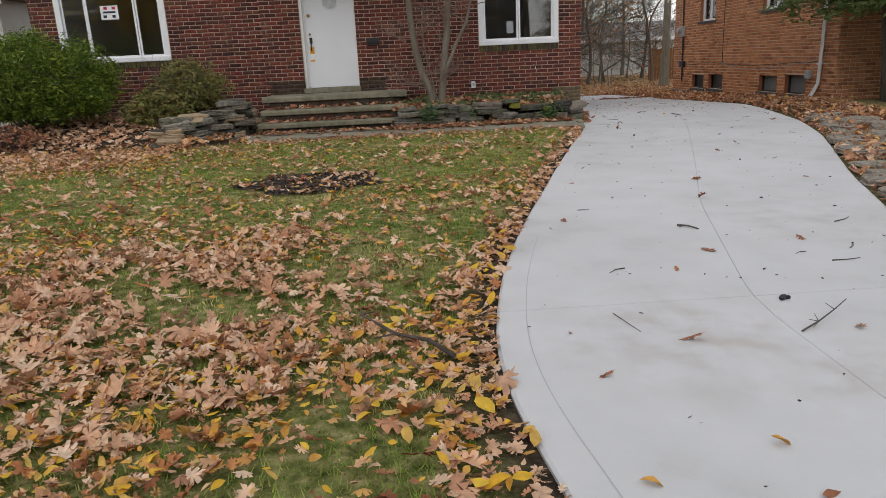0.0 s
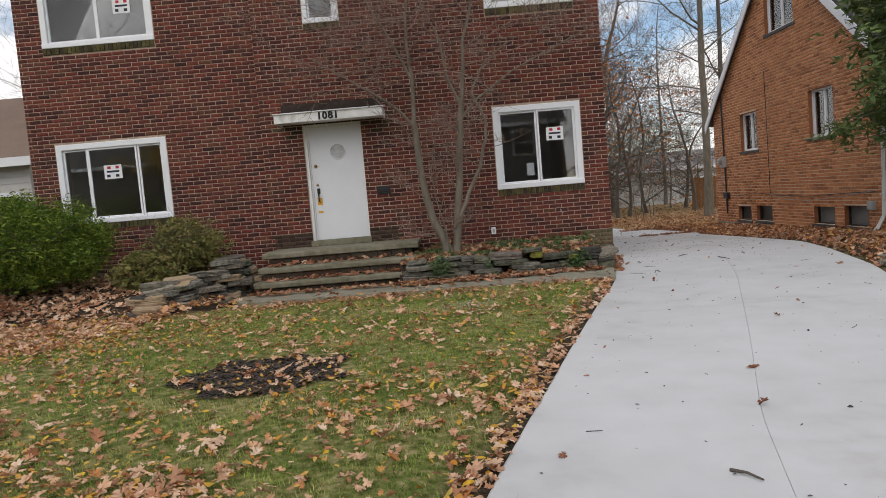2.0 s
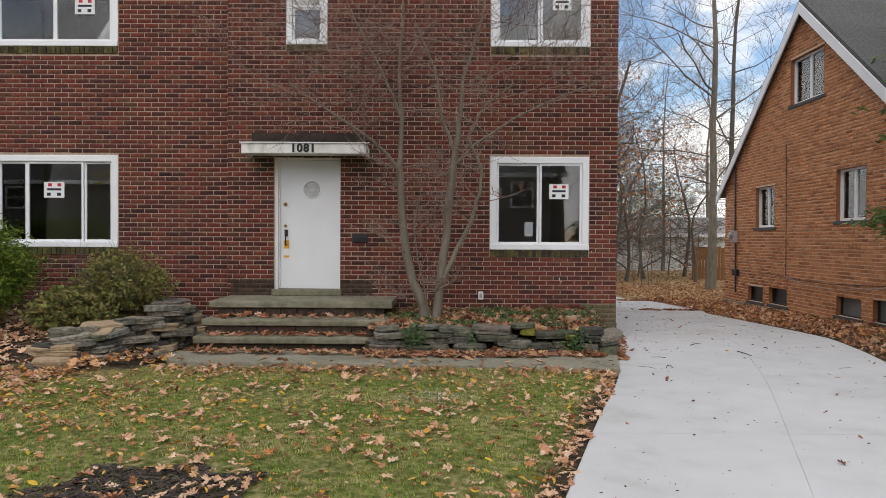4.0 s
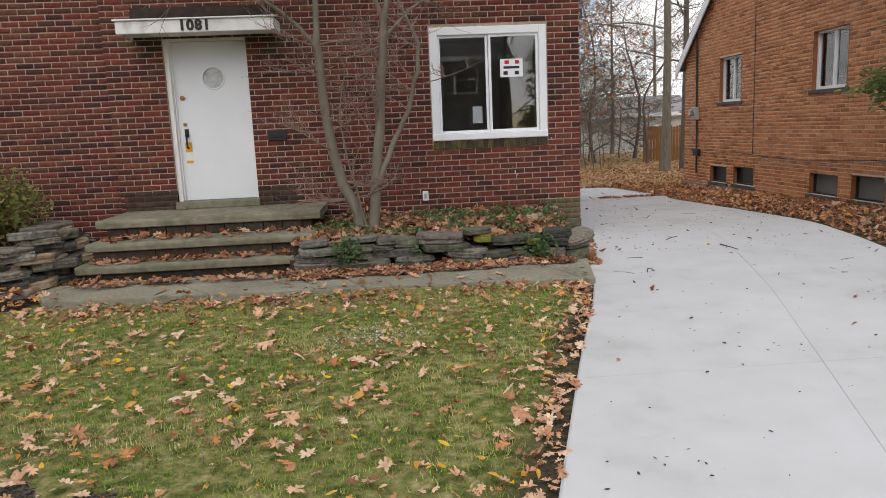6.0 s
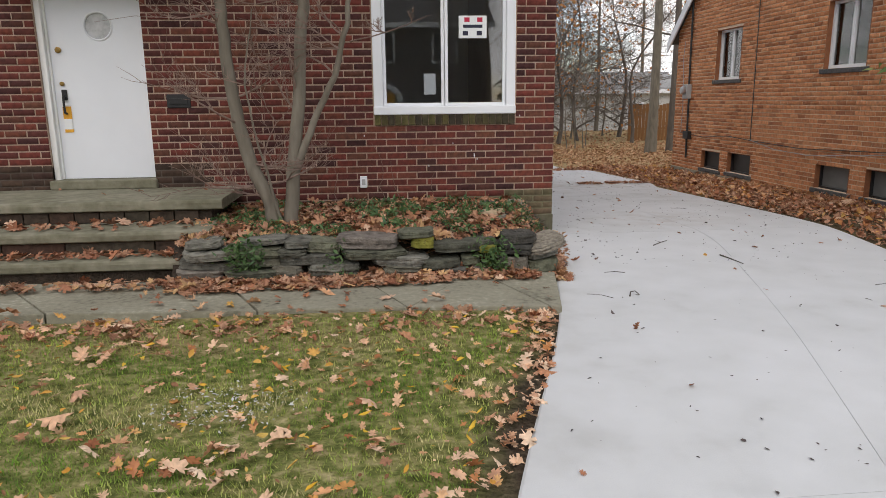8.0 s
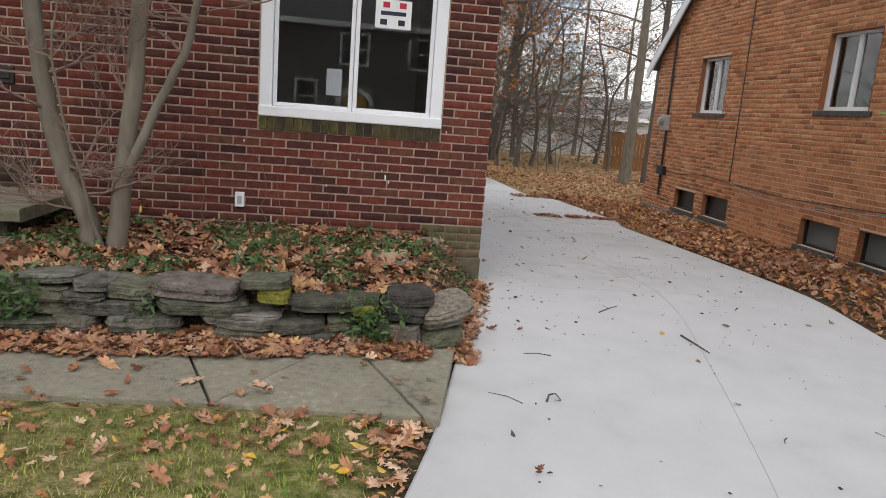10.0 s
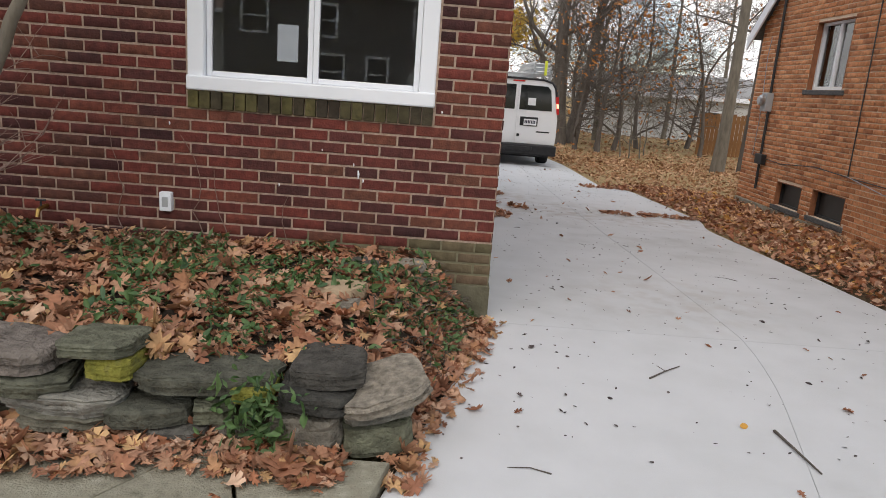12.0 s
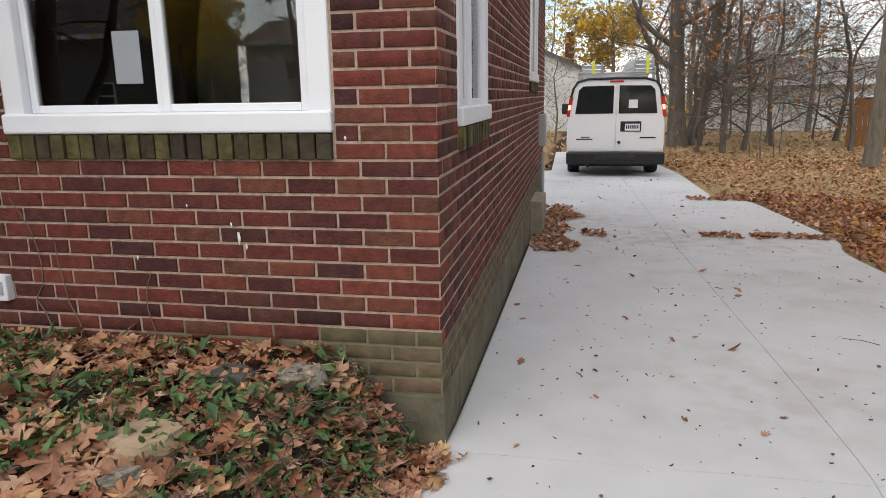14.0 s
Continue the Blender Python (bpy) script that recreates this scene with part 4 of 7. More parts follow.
tagged(Shape().box(DX0 - 0.02, DX1 + 0.02, -0.06, 0.16, 0.54, 0.63, 0.012).make("doorstep", m_slab), "worn stone doorstep under the front door", "doorstep", kind="structure")

canopy = thing("canopy", "chipped white door canopy with black house number", "canopy")
cs = Shape()
cs.box(-5.33, -3.60, -0.47, -0.44, 2.55, 2.69, 0.006).box(-5.33, -5.30, -0.44, 0.0, 2.55, 2.69, 0.004).box(-3.63, -3.60, -0.44, 0.0, 2.55, 2.69, 0.004)
cs.make("fascia", m_old_white, canopy)
Shape().box(-5.30, -3.63, -0.44, 0.0, 2.57, 2.60).make("soffit", m_old_white, canopy)
Shape().prism([(-0.47, 2.692), (0.0, 2.692), (0.0, 2.90), (-0.03, 2.90), (-0.06, 2.76)], "x", -5.30, -3.64).make("roof", m_tar, canopy, "dark roofing felt")
Shape().box(-5.35, -3.55, -0.495, -0.43, 2.690, 2.706, 0.004).make("drip_edge", m_white, canopy)
cu = bpy.data.curves.new("number", "FONT")
cu.body, cu.size, cu.extrude, cu.align_x, cu.align_y = "1081", 0.155, 0.006, "CENTER", "CENTER"
cu.offset = 0.006
cu.space_character = 1.15
tmp = new("number_tmp", cu)
me = bpy.data.meshes.new_from_object(tmp.evaluated_get(bpy.context.evaluated_depsgraph_get()))
bpy.data.objects.remove(tmp)
me.materials.append(m_black)
num = new("house_number", me)
num.parent = canopy
num.matrix_world = Matrix.Translation((-4.47, -0.478, 2.62)) @ Matrix.Rotation(radians(90), 4, "X")
tagged(num, "black house number 1081")

mail = thing("mail_slot", "dark metal mail slot set in the brick beside the door", "mail slot")
ms = Shape().box(-3.845, -3.62, -0.022, 0.03, 1.315, 1.445, 0.008)
ms.make("plate", m_dark_metal, mail)
Shape().box(-3.82, -3.645, -0.032, -0.021, 1.35, 1.41, 0.006).make("flap", m_dark_metal, mail)


def outlet(x, y, z):
    ob = thing("outlet_box", "white weatherproof outdoor outlet box on the brick wall", "outlet", "outlet boxes", (x, y, z))
    Shape().box(-0.036, 0.036, -0.045, 0.0, -0.058, 0.058, 0.006).make("cover", m_white, ob)
    Shape().box(-0.018, 0.018, -0.05, -0.044, -0.03, 0.03, 0.003).make("socket_lid", m_grey_box, ob)


outlet(-1.97, 0.0, 0.555)
outlet(-6.93, 0.085, 0.58)
faucet = thing("garden_tap", "old brass garden tap low on the brick wall", "tap", at=(-2.70, 0, 0.47))
Shape().tube([(0, 0, 0), (0, -0.06, 0), (0, -0.10, -0.01), (0, -0.115, -0.05)], [0.016, 0.014, 0.014, 0.012], 10).make("spout", m_brass, faucet)
Shape().tube([(0, -0.07, 0.0), (0, -0.07, 0.045)], 0.006, 6).tube([(-0.03, -0.07, 0.045), (0.03, -0.07, 0.045)], 0.007, 6).make("handle", m_dark_metal, faucet)


vine = thing("dead_vine", "thin dry vine stems clinging to the red brick", "vine")
rv = random.Random(8)
for x0, top in ((-1.72, 1.02), (-1.58, 0.80), (-1.25, 0.72), (-2.2, 1.0)):
    pts, x, z = [], x0, 0.24
    while z < top:
        pts.append((x, -0.012, z))
        x, z = x + rv.uniform(-0.045, 0.04), z + rv.uniform(0.05, 0.11)
    Shape().tube(pts, [0.004 - 0.0025 * i / len(pts) for i in range(len(pts))], 5).make("stem", m_twig, vine)
for x, z, w, h in ((-0.83, 0.80, 0.014, 0.05), (-0.86, 0.855, 0.008, 0.02), (-0.80, 0.765, 0.01, 0.022), (-1.30, 0.705, 0.009, 0.02), (-0.36, 1.20, 0.010, 0.016), (-1.05, 0.93, 0.007, 0.014), (-1.95, 1.02, 0.010, 0.02)):
    tagged(Shape().tube([(x, -0.0075, z - h / 2), (x + 0.002, -0.0095, z), (x - 0.001, -0.0075, z + h / 2)], [w * 0.2, w * 0.5, w * 0.3], 7).make("paint_drip", m_white), "dried drip of white paint on red brick", "paint drip", "paint drips")


def window_sign(x0, x1, y, z0, z1):
    ob = thing("window_sign", "white window maker's sticker with dark squares", "sticker", "window stickers")
    Shape().box(x0, x1, y - 0.0015, y, z0, z1).make("sheet", m_paper, ob)
    w, h = x1 - x0, z1 - z0
    for fx, fz, mat in ((0.2, 0.72, m_red_ink), (0.66, 0.72, m_red_ink), (0.14, 0.12, m_ink), (0.64, 0.12, m_ink)):
        Shape().box(x0 + fx * w, x0 + (fx + 0.19) * w, y - 0.003, y - 0.0018, z0 + fz * h, z0 + (fz + 0.2) * h).make("square", mat, ob)
    Shape().box(x0 + 0.15 * w, x0 + 0.85 * w, y - 0.003, y - 0.0018, z0 + 0.46 * h, z0 + 0.60 * h).make("bar", m_ink, ob)


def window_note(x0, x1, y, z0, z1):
    tagged(Shape().box(x0, x1, y - 0.002, y, z0, z1).make("window_note", m_note), "paper note on a window, greyed as if behind the glass", "note", "window notes")


window_sign(-0.98, -0.70, 0.018, 1.965, 2.18)
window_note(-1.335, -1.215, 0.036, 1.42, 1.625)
window_sign(-8.40, -8.10, 0.103, 1.95, 2.18)
window_sign(-7.94, -7.65, 0.103, 4.64, 4.87)
window_sign(-0.95, -0.68, 0.018, 4.70, 4.93)
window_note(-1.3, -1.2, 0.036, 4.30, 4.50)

# ---------------------------------------------------------------- steps, walk, retaining walls
steps = thing("stairs", "three weathered mossy stone steps up to the front door", "steps", kind="structure")


def worn_slab(x0, x1, y0, y1, z0, z1, name, mat, parent, amp=0.008, seed=0):
    n = max(2, int((x1 - x0) / 0.12))
    rings = []
    for i in range(n + 1):
        x = x0 + (x1 - x0) * i / n
        a = amp * noise.noise((x * 2.3, seed, 0.0))
        b = amp * noise.noise((x * 3.1, seed, 5.0))
        rings.append([(x, y1, z0), (x, y1, z1), (x, y0 + 0.02 + a, z1 + b * 0.4), (x, y0 + 0.004 + a, z1 - 0.008 + b * 0.4), (x, y0 + a, z1 - 0.03), (x, y0 + 0.006 + b, z0 + 0.01), (x, y0 + 0.02, z0)])
    return Shape().loft(rings).make(name, mat, parent)


worn_slab(-5.60, -3.19, -0.97, 0.0, 0.45, 0.54, "landing", m_slab, steps, seed=1)
worn_slab(-5.56, -3.22, -1.38, -0.80, 0.262, 0.345, "tread", m_slab, steps, seed=2)
worn_slab(-5.58, -3.36, -1.63, -1.22, 0.075, 0.16, "tread", m_slab, steps, seed=3)
Shape().box(-5.5, -3.3, -0.90, 0.0, -0.1, 0.448).box(-5.5, -3.34, -1.31, -0.9, -0.1, 0.26).box(-5.52, -3.42, -1.57, -1.31, -0.1, 0.073).make("riser_core", m_soil, steps)
# riser blocks, coloured darker than the treads above them
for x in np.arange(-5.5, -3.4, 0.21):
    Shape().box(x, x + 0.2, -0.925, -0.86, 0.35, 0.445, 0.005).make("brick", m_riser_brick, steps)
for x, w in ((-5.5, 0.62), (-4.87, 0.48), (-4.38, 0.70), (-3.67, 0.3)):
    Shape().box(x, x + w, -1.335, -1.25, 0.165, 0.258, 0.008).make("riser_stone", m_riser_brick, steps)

walk_path = thing("pavement", "weathered grey concrete garden path with dark joints", "path", kind="structure")
W_BACK = [(-5.95, -1.72), (-4.75, -1.60), (-3.05, -1.74), (-1.98, -1.80), (-1.14, -1.82), (-0.43, -1.83)]
W_FRONT = [(-5.55, -2.40), (-4.07, -2.46), (-2.66, -2.58), (-1.655, -2.645), (-1.65, -2.645), (-0.62, -2.76)]
g = 0.006


def path_panel(pts):
    pts = [Vector(p) for p in pts]
    c = sum(pts, Vector((0, 0))) / len(pts)

    def shrunk(by):
        lines = []
        for p, q in zip(pts, pts[1:] + pts[:1]):
            d = (q - p).normalized()
            side = Vector((-d.y, d.x))
            lines.append((p + side * (by if side.dot(c - p) > 0 else -by), d))
        out = []
        for (p, d), (q, e) in zip(lines[-1:] + lines[:-1], lines):
            k = ((q.x - p.x) * e.y - (q.y - p.y) * e.x) / (d.x * e.y - d.y * e.x)
            out.append(p + d * k)
        return out

    inset, top = shrunk(g), shrunk(g + 0.003)
    t = random.uniform(-0.006, 0.006)
    Shape().loft([[(p.x, p.y, -0.15) for p in inset], [(p.x, p.y, -0.008 + t) for p in inset], [(p.x, p.y, t) for p in top]]).make("slab", m_walk, walk_path)


for i in range(3):
    path_panel([W_BACK[i], W_BACK[i + 1], W_FRONT[i + 1], W_FRONT[i]])
path_panel([W_BACK[3], W_BACK[4], W_FRONT[4]])
split = (-1.02, -1.825)
path_panel([split, W_BACK[5], W_FRONT[5], (-0.70, -2.745)])
path_panel([W_BACK[4], split, (-0.70, -2.745), W_FRONT[4]])


def rock(name, dx, dy, dz, mat, parent, seed, rough=0.15, flat=0.2):
    """A weathered stone: a block with an uneven outline, worn edges and a pitted face."""
    bm = bmesh.new()
    bmesh.ops.create_cube(bm, size=2.0)
    bmesh.ops.subdivide_edges(bm, edges=bm.edges[:], cuts=6, use_grid_fill=True)
    off = Vector((seed * 1.7, -seed, seed * 0.6))
    tilt_x, tilt_y = noise.noise(off * 1.3) * 0.35, noise.noise(off * 2.1) * 0.35
    for q in bm.verts:
        p = q.co.copy()
        p = p.lerp(p.normalized() * 1.22, flat)
        worn = sum(abs(k) > 0.6 for k in q.co)
        p *= 1.0 - 0.025 * max(0, worn - 1)
        plan = Vector((p.x, p.y, 0)).normalized()
        swell = 1.0 + (0.16 + rough * 0.5) * noise.noise(plan * 1.1 + off)
        p.x, p.y = p.x * swell, p.y * swell
        p.z += (tilt_x * p.x + tilt_y * p.y) * 0.5
        v = Vector((p.x * dx / 2, p.y * dy / 2, p.z * dz / 2))
        push = Vector((noise.noise(v * 9 + off), noise.noise(v * 9 - off), noise.noise(v * 9 + off.yzx) * 0.3)) * 0.017
        v += push + v.normalized() * (noise.noise(v * 26 + off) * 0.007 + noise.noise(v * 60 + off) * 0.003)
        q.co = v
    return Shape().bm(bm).make(name, mat, parent)


def place(ob, x, y, z, rz=0, rx=0, ry=0):
    ob.matrix_local = pose(x, y, z, rx, ry, rz)
    return ob


def flagstone(name, w, d, h, mat, parent, seed):
    """A flat split stone: a ragged plan, a stepped and chipped rim in thin beds, an uneven top."""
    rr = random.Random(seed)
    n, off = 20, Vector((seed * 0.37, seed * 0.11, 0))
    plan = []
    for i in range(n):
        a = 2 * math.pi * (i + rr.uniform(-0.25, 0.25)) / n
        c, q = math.cos(a), math.sin(a)
        k = (abs(c) ** 5 + abs(q) ** 5) ** -0.2 * (1 + 0.10 * noise.noise(Vector((c * 1.3, q * 1.3, 0)) + off) + rr.uniform(-0.035, 0.03))
        plan.append((c * k * w / 2, q * k * d / 2))
    beds = [(-0.5, 0.90), (-0.42, 0.97)]
    z = -0.42
    while z < 0.34:
        t = rr.uniform(0.14, 0.34)
        r = rr.uniform(-0.008, 0.006)
        beds += [(z + 0.02, 1 + r / (d * 0.5)), (min(z + t, 0.40), 1 + (r + rr.uniform(-0.006, 0.004)) / (d * 0.5))]
        z += t
    beds += [(0.5, 0.95), (0.53, 0.62), (0.5, 0.2)]
    tx, ty = rr.uniform(-0.12, 0.12), rr.uniform(-0.12, 0.12)
    rings = []
    for z, k in beds:
        ring = []
        for x, y in plan:
            e = 0.007 * noise.noise((x * 22 + seed, y * 22, z * 5)) if 0.7 < k else 0.0
            up = h * z + (0.010 * noise.noise((x * 13, y * 13, seed)) + tx * y * 0.4 + ty * x * 0.25 if z > 0.3 else 0.0)
            ring.append((x * k + e * (1 if x > 0 else -1), y * k + e * (1 if y > 0 else -1), up))
        rings.append(ring)
    return Shape().loft(rings).make(name, mat, parent)


stone_wall = thing("stone_wall", "low dry-laid wall of lichen-covered flat fieldstones", "stone wall", "garden walls", (-1.9, -1.65, 0))
random.seed(11)
# courses of the low wall: middle x, underside z, width, thickness
STONES = [(-2.47, 0.25, 0.22, 0.06), (-2.28, 0.21, 0.29, 0.085), (-1.92, 0.235, 0.46, 0.095), (-1.88, 0.155, 0.47, 0.075), (-1.54, 0.30, 0.27, 0.06), (-1.49, 0.22, 0.18, 0.085), (-2.33, 0.12, 0.36, 0.085), (-2.21, 0.045, 0.38, 0.08),
          (-2.14, -0.05, 0.50, 0.095), (-1.68, 0.095, 0.42, 0.075), (-1.66, 0.02, 0.30, 0.075), (-1.15, 0.185, 0.50, 0.075), (-1.35, 0.06, 0.29, 0.068), (-1.28, -0.02, 0.32, 0.078), (-1.10, 0.075, 0.15, 0.08), (-1.04, -0.02, 0.16, 0.085),
          (-0.70, 0.225, 0.27, 0.075), (-0.73, 0.14, 0.28, 0.08), (-0.77, -0.02, 0.27, 0.14), (-0.97, 0.165, 0.15, 0.06), (-3.24, 0.02, 0.34, 0.07), (-3.17, 0.095, 0.44, 0.07), (-3.14, 0.17, 0.40, 0.075), (-3.20, 0.25, 0.28, 0.06),
          (-2.82, 0.01, 0.40, 0.09), (-2.78, 0.105, 0.36, 0.08), (-2.80, 0.19, 0.42, 0.075), (-2.55, 0.03, 0.22, 0.08), (-2.53, 0.115, 0.2, 0.075), (-2.52, 0.19, 0.22, 0.06), (-2.72, 0.27, 0.34, 0.055)]
for k, (x, z, w, h) in enumerate(STONES):
    moss = k in (5, 19)
    y = -1.64 - 0.03 * math.sin((x + 3.4) * 1.1) + random.uniform(-0.045, 0.035) + 0.06 * z
    place(flagstone("stone", w * 1.03, random.uniform(0.25, 0.33), h, m_moss_stone if moss else m_stone, stone_wall, k * 3.7 + 1), x + 1.9, y + 1.65, z + h / 2, random.uniform(-7, 7), random.uniform(-3, 3), random.uniform(-4, 4))
for x, y, z, w, d, h, rz, ry, mt in ((-0.50, -1.63, 0.205, 0.36, 0.30, 0.065, 24, -12, m_pale_stone), (-0.52, -1.60, 0.135, 0.30, 0.28, 0.06, 18, -6, m_stone), (-0.52, -1.60, 0.03, 0.28, 0.30, 0.12, 12, -4, m_stone)):
    place(flagstone("stone", w, d, h, mt, stone_wall, x * 40 + z * 90), x + 1.9, y + 1.65, z, rz, random.uniform(-4, 4), ry)

left_wall = thing("stone_wall", "crooked low wall of flat fieldstones beside the steps", "stone wall", "garden walls", (-6.0, -2.0, 0))
random.seed(5)
LW = [(-5.76, -0.85), (-5.80, -1.25), (-5.92, -1.75), (-6.08, -2.10), (-6.24, -2.45), (-6.42, -2.70), (-6.58, -2.85)]
for k in range(18):
    s = k / 17 * (len(LW) - 1)
    i = min(int(s), len(LW) - 2)
    px, py = (LW[i][j] + (LW[i + 1][j] - LW[i][j]) * (s - i) for j in (0, 1))
    high = (0.48 if k < 5 else (0.38 if k < 10 else (0.30 if k < 15 else 0.18))) + random.uniform(-0.06, 0.05)
    ang = math.degrees(math.atan2(LW[i + 1][1] - LW[i][1], LW[i + 1][0] - LW[i][0]))
    z, lay = -0.02, 0
    while z < high:
        h = random.uniform(0.055, 0.095)
        pale = random.random() < 0.42
        place(flagstone("stone", random.uniform(0.28, 0.48), random.uniform(0.24, 0.36), h, (m_tan_stone if k % 2 else m_pale_stone) if pale else m_stone, left_wall, k * 5.3 + lay * 1.9),
              px + 6 + random.uniform(-0.13, 0.08) - 0.035 * lay, py + 2 + random.uniform(-0.08, 0.08), z + h / 2, ang + random.uniform(-45, 45), random.uniform(-6, 6), random.uniform(-6, 6))
        z += h * 1.0
        lay += 1

edging = thing("stone_edging", "row of pale boulders and flat stones along the drive", "stone edging")
random.seed(21)
for k in range(30):
    y = -9.3 + k * 0.22
    x = at_y(RIGHT, y)
    if y < -4.2:
        big = y < -7.4
        if big:
            place(rock("stone", random.uniform(0.42, 0.6), random.uniform(0.34, 0.46), random.uniform(0.20, 0.28), m_pale_stone, edging, random.uniform(0, 90), flat=0.5, rough=0.2), x + 0.78 + random.uniform(-0.05, 0.08), y, ground_z(x + 0.7, y) + 0.03, random.uniform(0, 90))
        elif k % 2:
            place(rock("stone", random.uniform(0.34, 0.55), random.uniform(0.26, 0.36), random.uniform(0.10, 0.15), m_pale_stone, edging, random.uniform(0, 90), flat=0.3, rough=0.2), x + 0.70 + random.uniform(-0.08, 0.08), y, ground_z(x + 0.6, y) + 0.02, random.uniform(0, 90))
    if random.random() < 0.85 and y < -2.9:
        place(flagstone("stone", random.uniform(0.36, 0.62), random.uniform(0.20, 0.32), 0.06, m_pale_stone, edging, k * 2.3), x + 0.33 + random.uniform(-0.06, 0.10), y, ground_z(x + 0.3, y) + 0.012, random.uniform(-35, 20), random.uniform(-4, 4), random.uniform(-4, 4))


def bed_z(x, y):
    r = min(max((at_y(LEFT, y) - 0.03 - x) / 0.42, 0), 1)
    r = r * r * (3 - 2 * r)
    f = min(max((y + 1.70) / 0.14, 0), 1)
    z = (0.27 + 0.08 * (y + 1.6) / 1.6) * r * f
    if x > -0.25 and y > -0.12:
        z = min(z, 0.16)
    return -0.05 + z + 0.03 * r + 0.025 * noise.noise((x * 3, y * 3, 1)) * r


bx, by = np.arange(-3.46, 0.08, 0.06), np.arange(-1.72, 0.01, 0.06)
bv = [(x, y, bed_z(x, y)) for y in by for x in bx]
bi = np.arange(len(bv)).reshape(len(by), len(bx))
bf = np.stack([bi[:-1, :-1], bi[:-1, 1:], bi[1:, 1:], bi[1:, :-1]], -1).reshape(-1, 4)
bed = raw("soil", bv, bf, m_soil, smooth=True)
tagged(bed, "raised planting bed of dark soil behind the stone wall", "planting bed", kind="structure")
for sx, sy, w, d, h, mt in ((-0.78, -0.80, 0.23, 0.17, 0.09, m_tan_stone), (-0.73, -1.0, 0.11, 0.09, 0.08, m_pale_stone), (-0.74, -0.36, 0.22, 0.16, 0.07, m_stone), (-0.47, -0.30, 0.16, 0.12, 0.07, m_pale_stone)):
    ob = rock("garden_stone", w, d, h, mt, None, sx * 9 + sy, flat=0.4)
    ob.matrix_world = pose(sx, sy, bed_z(sx, sy) + h * 0.3, 6, -5, 25 + 60 * sx)
    tagged(ob, "loose pale stone lying among leaves in the bed", "stone", "loose stones in the bed")

# ---------------------------------------------------------------- leaves and grass
def lobed(half):
    """Both halves of a leaf's outline from the right one, the left a little narrower."""
    return half + [(-0.93 * x, y + 0.02) for x, y in half[-2:0:-1]]


OAK = lobed([(0, -0.5), (0.035, -0.30), (0.17, -0.34), (0.19, -0.22), (0.09, -0.13), (0.27, -0.07), (0.30, 0.06), (0.11, 0.10), (0.22, 0.24), (0.17, 0.34), (0.07, 0.30), (0.0, 0.5)])
RED_OAK = lobed([(0, -0.5), (0.03, -0.30), (0.17, -0.42), (0.23, -0.30), (0.11, -0.16), (0.28, -0.17), (0.37, 0.03), (0.15, 0.06), (0.29, 0.20), (0.23, 0.36), (0.08, 0.26), (0.0, 0.5)])
OVAL = [(0, -0.5), (0.22, -0.24), (0.28, 0.04), (0.18, 0.3), (0, 0.5), (-0.17, 0.3), (-0.27, 0.05), (-0.22, -0.22)]
IVY = [(0, -0.5), (0.17, -0.25), (0.2, 0.0), (0.1, 0.28), (0, 0.5), (-0.1, 0.28), (-0.2, 0.0), (-0.17, -0.25)]
SIMPLE = [(0, -0.5), (0.26, -0.1), (0.2, 0.25), (0, 0.5), (-0.24, 0.2), (-0.28, -0.12)]


def scatter_leaves(name, pts, mat, size, label, outline=OAK, tilt=0.32, curl=0.75, normals=None, category="fallen leaves", kind="stuff", lift=0.012):
    """Many leaves in one mesh, each a small folded sheet of its own."""
    pts = np.asarray(pts, dtype=float)
    n, base = len(pts), np.array([(0.0, 0.0)] + outline)
    m = len(base)
    s = rng.uniform(size[0], size[1], n)
    cur = np.where(rng.random(n) < 0.4, rng.uniform(-0.55, 0.1, n), rng.uniform(0.0, curl, n))
    loc = np.zeros((n, m, 3))
    loc[:, :, 0], loc[:, :, 1] = base[:, 0], base[:, 1]
    if outline is OAK:
        loc[rng.random(n) < 0.5, :, :2] = np.array([(0.0, 0.0)] + RED_OAK)
    loc[:, :, 0] *= rng.uniform(0.6, 1.15, (n, 1))
    s *= np.exp(rng.normal(0, 0.22, n))
    bend = rng.uniform(-0.5, 0.9, (n, 1))
    loc[:, :, 2] = cur[:, None] * (np.abs(loc[:, :, 0]) * 1.3) + bend * cur[:, None] * loc[:, :, 1] ** 2 * 1.6
    loc += rng.normal(0, 0.026, loc.shape)
    loc *= s[:, None, None]
    a, tx, ty = rng.uniform(0, 2 * np.pi, n), rng.normal(0, tilt, n), rng.normal(0, tilt, n)
    ca, sa = np.cos(a), np.sin(a)
    x, y, z = loc[:, :, 0], loc[:, :, 1], loc[:, :, 2]
    y, z = y * np.cos(tx)[:, None] - z * np.sin(tx)[:, None], y * np.sin(tx)[:, None] + z * np.cos(tx)[:, None]
    x, z = x * np.cos(ty)[:, None] + z * np.sin(ty)[:, None], -x * np.sin(ty)[:, None] + z * np.cos(ty)[:, None]
    x, y = x * ca[:, None] - y * sa[:, None], x * sa[:, None] + y * ca[:, None]
    v = np.stack([x, y, z], -1)
    if normals is None:
        v[:, :, 2] += (lift - np.minimum(v[:, :, 2].min(1), 0) * 0.55)[:, None]
    v += pts[:, None, :]
    idx = np.arange(n)[:, None, None] * m
    tri = np.array([(0, i, i + 1 if i + 1 < m else 1) for i in range(1, m)])[None]
    ob = raw(name, v.reshape(-1, 3), (idx + tri).reshape(-1, 3), mat)
    return tagged(ob, label, category, kind=kind)


